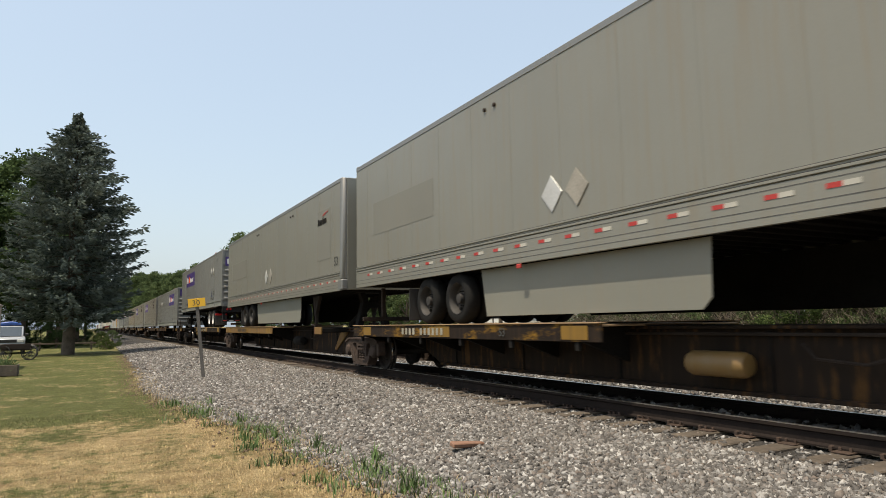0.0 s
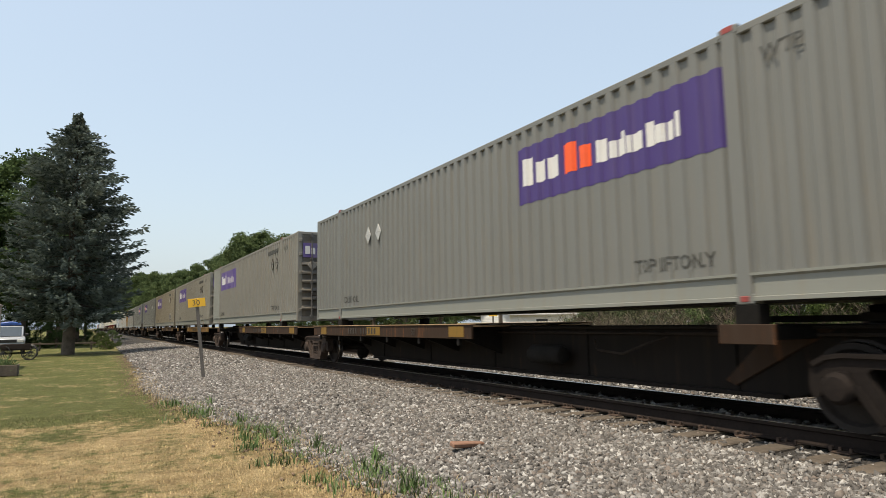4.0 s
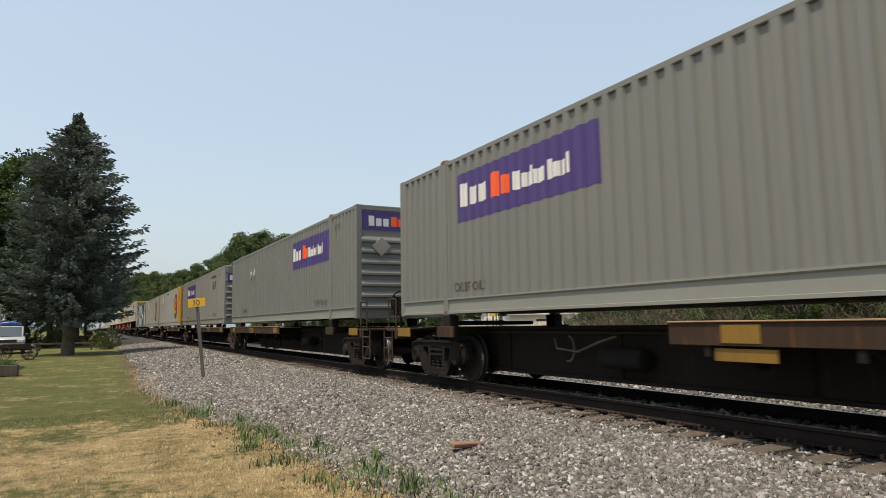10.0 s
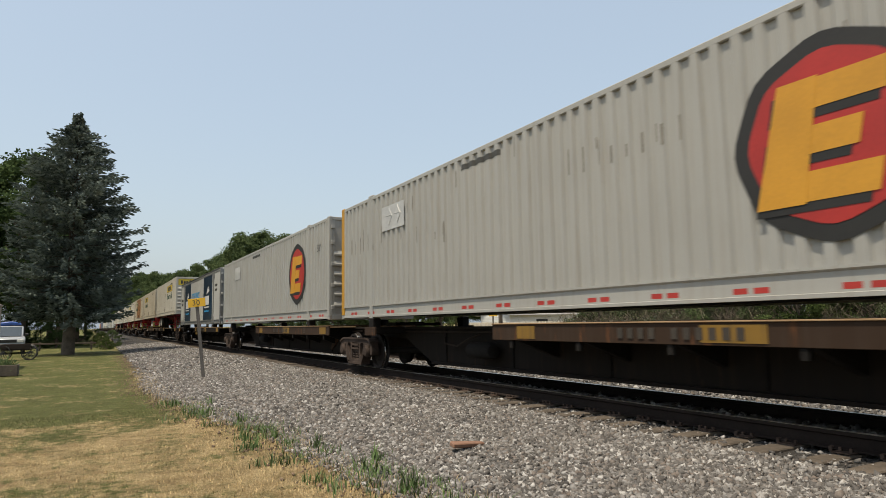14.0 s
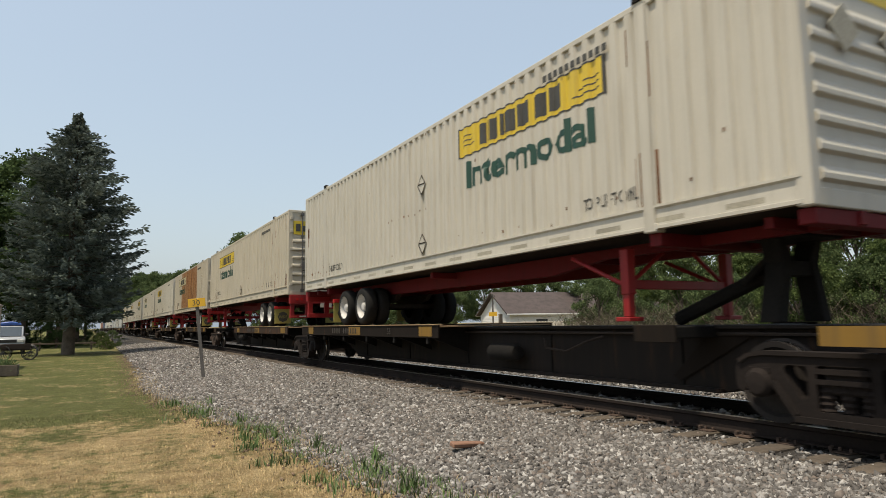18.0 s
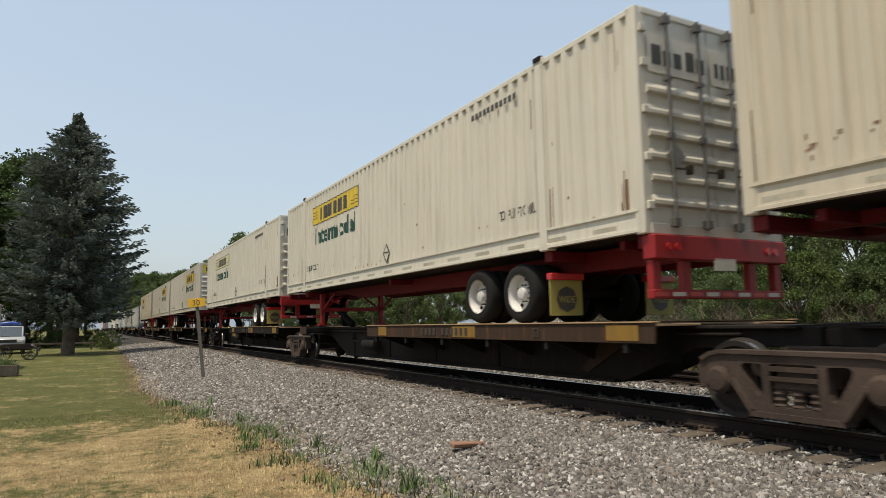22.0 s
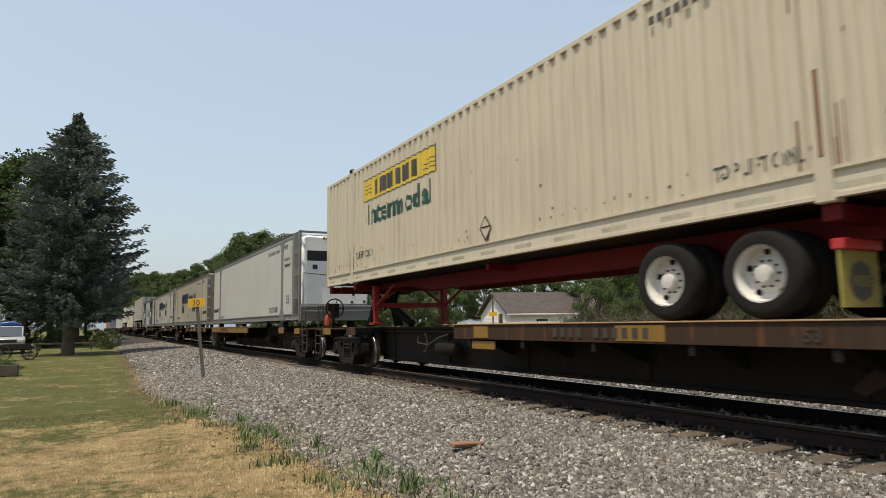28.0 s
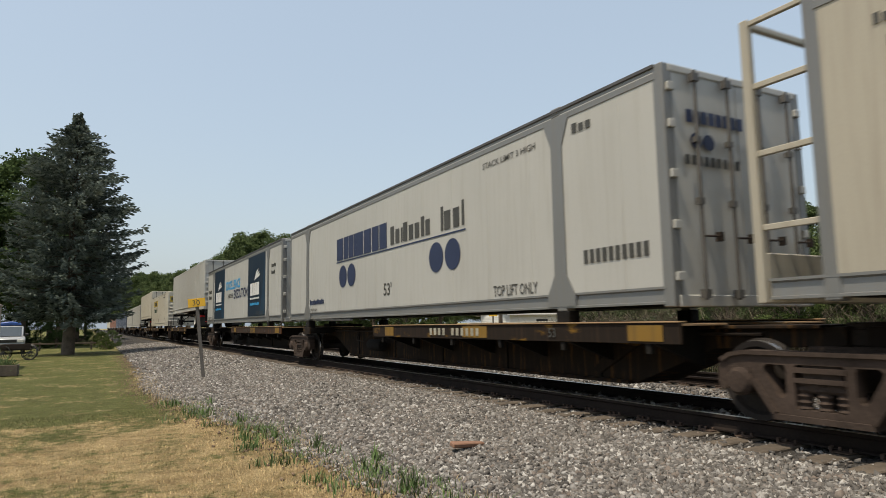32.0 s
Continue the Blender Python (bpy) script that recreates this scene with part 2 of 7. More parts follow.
def part(name, me, material, parent, label="", loc=(0, 0, 0), rot=None):
    """One mesh object under a thing or a part; the mesh may be shared, the material sits on the object."""
    ob = new(name, me)
    if not me.materials:
        me.materials.append(material)
    elif me.materials[0] != material:
        ob.material_slots[0].link = "OBJECT"
        ob.material_slots[0].material = material
    ob.parent = parent
    ob.location = loc
    if rot:
        ob.rotation_euler = [radians(a) for a in rot]
    if label:
        ob["label"] = label
    return ob


def pbox(name, parent, material, x0, x1, y0, y1, z0, z1, bevel=0.006, label=""):
    """A box part with softened edges."""
    w, d, h = x1 - x0, y1 - y0, z1 - z0
    me = shape("box %.3f %.3f %.3f %.3f" % (w, d, h, bevel), lambda g: g.box(-w / 2, w / 2, -d / 2, d / 2, -h / 2, h / 2), bevel)
    return part(name, me, material, parent, label, ((x0 + x1) / 2, (y0 + y1) / 2, (z0 + z1) / 2))


TEXTS = {}


def text_mesh(body, height, length=None, bold=0.0):
    """Lettering as a mesh in the x-z plane, facing -y, its lower left corner at the origin."""
    key = (body, height, length, bold)
    if key not in TEXTS:
        cu = bpy.data.curves.new("lettering", "FONT")
        cu.body, cu.size, cu.resolution_u, cu.extrude = body, 1.0, 2, 0.0
        cu.offset = bold
        ob = new("lettering", cu)
        dg = bpy.context.evaluated_depsgraph_get()
        me = bpy.data.meshes.new_from_object(ob.evaluated_get(dg))
        bpy.data.objects.remove(ob)
        co = np.empty(len(me.vertices) * 3, np.float32)
        me.vertices.foreach_get("co", co)
        co = co.reshape(-1, 3)
        lo, hi = co.min(0), co.max(0)
        k = height / 0.70
        kx = k if length is None else length / (hi[0] - lo[0])
        out = np.stack([(co[:, 0] - lo[0]) * kx, np.zeros(len(co)), (co[:, 1]) * k], 1)
        me.vertices.foreach_set("co", out.astype(np.float32).ravel())
        me.update()
        me.name = "lettering"
        me.materials.clear()
        TEXTS[key] = me
    return TEXTS[key]


def side_text(parent, body, y, z, height, material, x, length=None, name="lettering", bold=0.012):
    """Lettering on a side that faces the camera (-x): it begins at y and runs towards -y."""
    return part(name, text_mesh(body, height, length, bold), material, parent, "", (x, y, z), (0, 0, -90))


# ---- container walls ----
BOX_L, BOX_W, BOX_H = 16.154, 2.59, 2.896
RIB, RIB_D = 0.2692, 0.041


def rib_out(y):
    """How far a corrugated wall lies behind its crests at y."""
    u = (y / RIB) % 1.0
    if u < 0.38:
        return 0.0
    if u < 0.5:
        return RIB_D * (u - 0.38) / 0.12
    if u < 0.88:
        return RIB_D
    return RIB_D * (1.0 - u) / 0.12


def corrugated(g, y0, y1, z0, z1, x, side, lift=0.0):
    """A wall of vertical corrugations, its crests at x; side -1 faces -x."""
    ys = {round(y0, 4), round(y1, 4)}
    k = math.floor(y0 / RIB) - 1
    while k * RIB < y1 + RIB:
        for u in (0.0, 0.38, 0.5, 0.88):
            y = (k + u) * RIB
            if y0 < y < y1:
                ys.add(round(y, 4))
        k += 1
    ys = sorted(ys)
    v, f = [], []
    for y in ys:
        xx = x + side * (lift - rib_out(y + 1e-5))
        v += [(xx, y, z0), (xx, y, z1)]
    for i in range(len(ys) - 1):
        q = (2 * i, 2 * i + 2, 2 * i + 3, 2 * i + 1)
        f.append(q if side < 0 else q[::-1])
    g.add(v, f)


def flat_wall(g, y0, y1, z0, z1, x, side, seams=1.22):
    """A smooth riveted sheet wall with proud seam strips."""
    line = [(y0, 0.0)]
    y = y0 + seams * 0.5
    while y < y1 - 0.05:
        line += [(y - 0.022, 0.0), (y - 0.02, 0.004), (y + 0.02, 0.004), (y + 0.022, 0.0)]
        y += seams
    line.append((y1, 0.0))
    n = len(line)
    v = [(x + side * d, y, z) for y, d in line for z in (z0, z1)]
    f = [(2 * i, 2 * i + 2, 2 * i + 3, 2 * i + 1) for i in range(n - 1)]
    g.add(v, f)


def ribbed_text(parent, body, y, z, height, material, length, bold=0.012):
    """Lettering painted on a corrugated side: it follows crests and valleys."""
    key = "ribbed text %s %.2f %.2f %.2f" % (body, y % RIB, height, length)
    if key not in SHAPES:
        bm = bmesh.new()
        bm.from_mesh(text_mesh(body, height, length, bold))
        k = math.floor((y - length) / RIB) - 1
        while k * RIB < y + RIB:
            for u in (0.0, 0.38, 0.5, 0.88):
                at = y - (k + u) * RIB
                if 0.0 < at < length:
                    bmesh.ops.bisect_plane(bm, geom=bm.verts[:] + bm.edges[:] + bm.faces[:], plane_co=(at, 0, 0), plane_no=(1, 0, 0), dist=1e-5)
            k += 1
        for v in bm.verts:
            v.co.y = rib_out(y - v.co.x + 1e-5)
        me = bpy.data.meshes.new("lettering")
        bm.to_mesh(me)
        bm.free()
        SHAPES[key] = me
    return part("lettering", SHAPES[key], material, parent, "", (-BOX_W / 2 - 0.005, y, z), (0, 0, -90))


def rust_marks(box, seed, n, z0, z1, material=None, h=(0.02, 0.06)):
    """Small rust specks and short runs on the crests of the camera side."""
    def make(g):
        rr = random.Random(seed)
        for i in range(n):
            if i % 8 == 0 or i % 16 > 8:
                k, level = rr.randint(-28, 26), rr.uniform(z0, z1)
            k = min(k + 1, 27)
            y = (k + rr.choice((0.04, 0.34, 0.18))) * RIB
            z = level + rr.uniform(-0.03, 0.03)
            w = rr.uniform(0.005, 0.02)
            corrugated(g, y - w, y + w, z, z + rr.uniform(*h), -BOX_W / 2, -1, 0.004)
    tagged(part("rust_mark", shape("rust marks %d %d %.2f" % (seed, n, z0), make), material or RUST_MARK, box, "rust specks"), kind="stuff")


def rust_runs(box, seed, n, reach=0.7):
    """Rust that runs down from the posts, corners and lower seams of a ribbed side."""
    def make(g):
        rr = random.Random(seed)
        for i in range(n):
            at = rr.choice((-POST_Y, POST_Y, -POST_Y, -HALF + 0.16, HALF - 0.16))
            y = at + rr.choice((-1, 1)) * rr.uniform(0.10, 0.24)
            y = max(-HALF + 0.15, min(HALF - 0.17, y))
            z = rr.choice((0.33, 0.33, rr.uniform(0.5, 2.3)))
            w = rr.uniform(0.004, 0.016)
            corrugated(g, y - w, y + w, z, z + rr.uniform(0.08, reach), -BOX_W / 2, -1, 0.0035)
    tagged(part("rust_run", shape("rust runs %d %d" % (seed, n), make), RUST_MARK, box, "thin rust runs"), kind="stuff")


def decal(parent, name, material, y0, y1, z0, z1, ribbed=True, x=-BOX_W / 2, lift=0.003, label=""):
    """A painted panel on the camera side of a container; it follows the corrugation."""
    key = "decal %.2f %.2f %.2f %.2f %d %.4f %.3f" % (y0, y1, z0, z1, ribbed, lift, x)

    def make(g):
        if ribbed:
            corrugated(g, y0, y1, z0, z1, x, -1, lift)
        else:
            g.add([(x - lift - 0.002, y, z) for y, z in ((y0, z0), (y1, z0), (y1, z1), (y0, z1))], [(0, 3, 2, 1)])
    return part(name, shape(key, make), material, parent, label)


def blocks(parent, y, z, height, widths, material, x=-BOX_W / 2, gap=0.3, ribbed=True, lift=0.006, slant=0.0, caps=False):
    """Lettering that is not spelled: a row of letter-sized blocks, as one mesh, from y towards -y."""
    key = "blocks %.2f %.2f %.2f %s %.3f %d %.2f %d" % (y, z, height, widths, x, ribbed, slant, caps)

    def make(g):
        at = y
        for i, w in enumerate(widths):
            w = float(w)
            if ribbed:
                corrugated(g, at - w, at, z, z + height * (1.0 if caps or i % 3 == 0 else 0.74), x, -1, lift)
            else:
                h = height * (1.0 if caps or i % 3 == 0 else 0.78)
                g.prism([(at, z), (at - w, z), (at - w - slant, z + h), (at - slant, z + h)], "x", x - 0.006, x)
            at -= w * (1 + gap)
    return part("emblem_lettering", shape(key, make), material, parent)


# ---- loads: containers ----
HALF = BOX_L / 2
POST_Y = 6.08       # the posts at the 40-foot lifting points


def shell(box, wall, frame_mat, ribbed=True, sections=None, post_flare=None, open_end=0, low_mat=None):
    """Walls, rails, posts, roof and floor of a container. sections: (y0, y1, material) of the camera side."""
    x = BOX_W / 2
    z0, z1 = 0.30 if ribbed else 0.24, BOX_H - 0.09
    post = frame_mat if not ribbed else wall
    # corner posts and lift posts divide each side
    gap = 0.102 if ribbed else 0.09
    spans = [(-HALF + 0.14, -POST_Y - gap), (-POST_Y + gap, POST_Y - gap), (POST_Y + gap, HALF - 0.14)]
    if open_end < 0:
        spans[0] = (-HALF + 0.66, spans[0][1])
    if open_end > 0:
        spans[2] = (spans[2][0], HALF - 0.66)
    e0, e1 = -HALF + (0.62 if open_end < 0 else 0.0), HALF - (0.62 if open_end > 0 else 0.0)
    for side in (-1, 1):
        for i, (a, b) in enumerate(spans):
            pieces = [(a, b, wall)]
            if side < 0 and sections:
                pieces = [(max(a, s), min(b, e), m) for s, e, m in sections if min(b, e) - max(a, s) > 0.05]
            for s, e, m in pieces:
                if ribbed:
                    me = shape("ribbed %.2f %.2f %d" % (s, e, side), lambda g: corrugated(g, s, e, z0, z1, x * side, side, 0.0))
                else:
                    me = shape("sheet %.2f %.2f %d" % (s, e, side), lambda g: flat_wall(g, s, e, z0, z1, x * side, side))
                part("side_panel", me, m, box)
        top = shape("top rail %d %d" % (side, open_end), lambda g: g.box(side * (x - 0.06) - 0.06, side * (x - 0.06) + 0.072, e0 + 0.1, e1 - 0.1, BOX_H - 0.1, BOX_H - 0.012), 0.012)
        part("top_rail", top, frame_mat, box)
        if not ribbed:
            part("roof_edge", shape("roof edge %d %d" % (side, open_end), lambda g: g.box(side * (x - 0.04) - 0.06, side * (x - 0.04) + 0.058, e0 + 0.12, e1 - 0.12, BOX_H - 0.045, BOX_H + 0.004), 0.006), ROOF_EDGE, box, "dark roof edge")
            part("cove_rail", shape("cove rail %d %d" % (side, open_end), lambda g: g.box(side * (x - 0.02) - 0.03, side * (x - 0.02) + 0.03, e0 + 0.12, e1 - 0.12, BOX_H - 0.19, BOX_H - 0.105), 0.006), frame_mat, box)
        low = shape("bottom rail %d" % side, lambda g: g.prism([(side * (x + 0.004), 0.035), (side * (x + 0.004), 0.062), (side * (x - 0.018), 0.068), (side * (x - 0.026), 0.195), (side * (x + 0.003), 0.212), (side * (x + 0.003), 0.24), (side * (x - 0.09), 0.24), (side * (x - 0.09), 0.035)], "y", -HALF + 0.1, HALF - 0.1))
        if ribbed:
            low = shape("ribbed bottom rail %d" % side, lambda g: g.prism([(side * (x + 0.006), 0.03), (side * (x + 0.006), 0.07), (side * (x - 0.016), 0.076), (side * (x - 0.022), 0.262), (side * (x + 0.008), 0.285), (side * (x + 0.008), 0.312), (side * (x - 0.09), 0.312), (side * (x - 0.09), 0.03)], "y", -HALF + 0.1, HALF - 0.1))
        part("bottom_rail", low, frame_mat if not ribbed else (low_mat or wall), box)
        for y in (-POST_Y, POST_Y):
            if post_flare and side < 0:
                me = shape("flared post %.1f" % y, lambda g: g.prism([(y - 0.3, 0.06), (y + 0.3, 0.06), (y + 0.3, 0.22), (y + 0.13, 0.5), (y + 0.12, BOX_H - 0.55), (y + 0.3, BOX_H - 0.12), (y - 0.3, BOX_H - 0.12), (y - 0.12, BOX_H - 0.55), (y - 0.13, 0.5), (y - 0.3, 0.22)], "x", -x - 0.016, -x + 0.08))
                part("lift_post", me, post_flare, box, "grey flared lifting post")
            else:
                pbox("lift_post", box, post, side * (x - 0.04) - 0.05, side * (x - 0.04) + 0.05, y - 0.09, y + 0.09, 0.02, BOX_H - 0.02, 0.01)
            pbox("lift_casting", box, frame_mat if not ribbed else wall, side * (x - 0.07) - 0.08, side * (x - 0.07) + 0.085, y - 0.12, y + 0.12, BOX_H - 0.07, BOX_H + 0.028, 0.012)
            pbox("lower_casting", box, frame_mat if not ribbed else wall, side * (x - 0.07) - 0.08, side * (x - 0.07) + 0.083, y - 0.1, y + 0.1, -0.005, 0.1, 0.012)
        for y in (e0 + 0.08, e1 - 0.08):
            pbox("corner_post", box, frame_mat, side * (x - 0.08) - 0.08, side * (x - 0.08) + 0.084, y - 0.08, y + 0.08, 0.0, BOX_H, 0.014)
    part("roof", shape("roof %d" % open_end, lambda g: g.box(-x + 0.1, x - 0.1, e0 + 0.1, e1 - 0.1, BOX_H - 0.05, BOX_H - 0.02)), frame_mat, box)
    part("floor", shape("floor", lambda g: g.box(-x + 0.09, x - 0.09, -HALF + 0.1, HALF - 0.1, 0.06, 0.17)), DARK_STEEL, box)


def rib_bands(g, x0, x1, y, z0, z1, zs, depth=0.04, h=0.13):
    """A panel facing -y with proud horizontal ribs at the heights zs."""
    prof = [(y + 0.04, z0), (y, z0)]
    for z in zs:
        prof += [(y, z - h / 2), (y - depth, z - h * 0.32), (y - depth, z - h * 0.02), (y, z + h / 2)]
    g.prism(prof + [(y, z1), (y + 0.04, z1)], "x", x0, x1)


def doors(box, wall, sign=None, marks=(), ink=WHITE_INK, door_mat=None, smooth=False, faded=None):
    """Two leaves with ribs, lock rods, handles and hinges at the front end."""
    y = -HALF + 0.01
    for s in (-1, 1):
        x0, x1 = (-1.16, -0.01) if s < 0 else (0.01, 1.16)
        leaf = part("door", shape("door %d %d" % (s, smooth), lambda g: rib_bands(g, x0, x1, y, 0.14, BOX_H - 0.1, () if smooth else (0.42, 0.72, 1.0, 1.28, 1.56, 1.84), 0.05, 0.15)), door_mat or wall, box)
        for k in (0.28, 0.78):
            x = x0 + (x1 - x0) * k
            part("lock_rod", shape("rod", lambda g: [g.rod((0, 0, 0.08), (0, 0, BOX_H - 0.06), 0.022), g.box(-0.05, 0.05, -0.03, 0.05, 0.1, 0.2), g.box(-0.05, 0.05, -0.03, 0.05, BOX_H - 0.2, BOX_H - 0.1), g.box(-0.04, 0.04, -0.02, 0.05, 1.2, 1.28), g.box(-0.04, 0.04, -0.02, 0.05, 1.95, 2.02)]), ROD_STEEL, leaf, "grey lock rod", (x, y - 0.085, 0))
            part("handle", shape("handle", lambda g: [g.rod((0, 0, 0), (0.3, 0, 0.01), 0.013), g.box(0.24, 0.3, -0.02, 0.05, -0.05, 0.06)]), DARK_STEEL, leaf, "dark lever handle", (x, y - 0.11, 0.82))
        for z in (0.35, 0.95, 1.55, 2.15, 2.6):
            pbox("hinge", leaf, wall, s * 1.2 - 0.05, s * 1.2 + 0.05, y - 0.05, y - 0.005, z - 0.05, z + 0.05, 0.008)
        if sign:
            part("door_sign", shape("door sign %d" % s, lambda g: g.box(x0 + 0.03, x1 - 0.03, y - 0.022, y - 0.018, 2.05, 2.52)), sign, leaf, "coloured sign panel")
    if sign:
        ws = (0.16, 0.13, 0.13)
        part("emblem_lettering", shape("door letters", lambda g: [g.box(-1.05 + i * 0.2, -1.05 + i * 0.2 + ws[i], y - 0.028, y - 0.0235, 2.16, 2.42 - 0.06 * (i > 0)) for i in range(3)]), ink, box)
        part("emblem_lettering", shape("door letters b", lambda g: [g.box(-0.44 + i * 0.19, -0.29 + i * 0.19, y - 0.028, y - 0.0235, 2.16, 2.42 - 0.06 * (i > 0)) for i in range(2)]), faded or (ORANGE_INK if ink == WHITE_INK else ink), box)
        part("emblem_lettering", shape("door letters c", lambda g: [g.box(0.1 + i * 0.12, 0.17 + i * 0.12, y - 0.028, y - 0.0235, 2.16, 2.36) for i in range(8)]), faded or ink, box)
    for x, z in marks:
        part("placard", shape("end placard", lambda g: g.prism([(-0.17, 0), (0, -0.17), (0.17, 0), (0, 0.17)], "y", -0.012, 0.0), 0.004), PLACARD_DARK, box, "dull diamond placard holder", (x, y - 0.052, z))
    pbox("header", box, wall, -1.2, 1.2, y - 0.02, y + 0.08, BOX_H - 0.1, BOX_H - 0.005, 0.012)
    pbox("sill", box, wall, -1.2, 1.2, y - 0.02, y + 0.08, 0.0, 0.14, 0.012)


def nose(box, wall, sign, ink):
    """The ribbed blind end wall with a sign and two placards."""
    y = -HALF + 0.02
    part("end_wall", shape("nose", lambda g: rib_bands(g, -1.15, 1.15, y, 0.12, BOX_H - 0.08, (0.32, 0.6, 0.88, 1.16, 1.44, 1.72, 2.0), 0.05, 0.17)), wall, box)
    pbox("header", box, wall, -1.2, 1.2, y - 0.02, y + 0.08, BOX_H - 0.14, BOX_H - 0.005, 0.012)
    pbox("sill", box, wall, -1.2, 1.2, y - 0.02, y + 0.08, 0.0, 0.18, 0.012)
    part("end_sign", shape("nose sign", lambda g: g.box(-1.13, 1.13, y - 0.008, y - 0.003, 2.25, 2.74)), sign, box, "coloured sign panel")
    part("emblem_lettering", shape("nose letters", lambda g: [g.box(-0.95 + i * 0.2, -0.8 + i * 0.2, y - 0.014, y - 0.0095, 2.36, 2.62 - 0.06 * (i > 0)) for i in range(3)]), ink, box)
    part("emblem_lettering", shape("nose letters b", lambda g: [g.box(-0.33 + i * 0.19, -0.17 + i * 0.19, y - 0.014, y - 0.0095, 2.36, 2.62 - 0.05 * (i > 0)) for i in range(2)]), ORANGE_INK if ink == WHITE_INK else ink, box)
    part("emblem_lettering", shape("nose letters c", lambda g: [g.box(0.12 + i * 0.11, 0.19 + i * 0.11, y - 0.014, y - 0.0095, 2.38, 2.54) for i in range(8)]), ink, box)
    for x in (-0.62, 0.3):
        part("placard", shape("end placard big", lambda g: g.prism([(-0.26, 0), (0, -0.26), (0.26, 0), (0, 0.26)], "y", -0.012, 0.0), 0.004), PLACARD_DARK if wall != IVORY_DULL else STRIP_GREY, box, "", (x, y - 0.047, 1.83))


def blind_end(box, wall):
    part("rear_wall", shape("rear wall", lambda g: [g.box(-1.16, 1.16, HALF - 0.06, HALF - 0.02, 0.1, BOX_H - 0.08)] + [g.box(-1.1, 1.1, HALF - 0.03, HALF - 0.002, 0.35 + i * 0.32, 0.47 + i * 0.32) for i in range(7)]), wall, box)


def placard(box, y, z, dark=False, flat=False, mat=None):
    x = -BOX_W / 2
    part("placard", shape("placard %d" % flat, lambda g: [g.prism([(-0.17, 0), (0, -0.2), (0.17, 0), (0, 0.2)], "x", -0.012, 0.0), g.rod((-0.012, -0.14, 0.02), (-0.012, 0.14, 0.02), 0.008)], 0.003), mat or (PLACARD_DARK if dark else PLACARD), box, "diamond placard holder", (x - 0.004, y, z))
    if mat:
        part("placard_edge", shape("placard edge", lambda g: [g.rod(a, b, 0.011, 5) for a, b in (((-0.012, -0.17, 0), (-0.012, 0, 0.2)), ((-0.012, 0, -0.2), (-0.012, 0.17, 0)), ((-0.012, -0.14, 0.02), (-0.012, 0.14, 0.02)))] + [g.rod(a, b, 0.006, 5) for a, b in (((-0.012, -0.17, 0), (-0.012, 0, -0.2)), ((-0.012, 0, 0.2), (-0.012, 0.17, 0)))]), DARK_STEEL, box, "", (x - 0.006, y, z))


def new_box(label, group="containers on the train"):
    return tagged(new("shipping_container"), label, "shipping container", group)


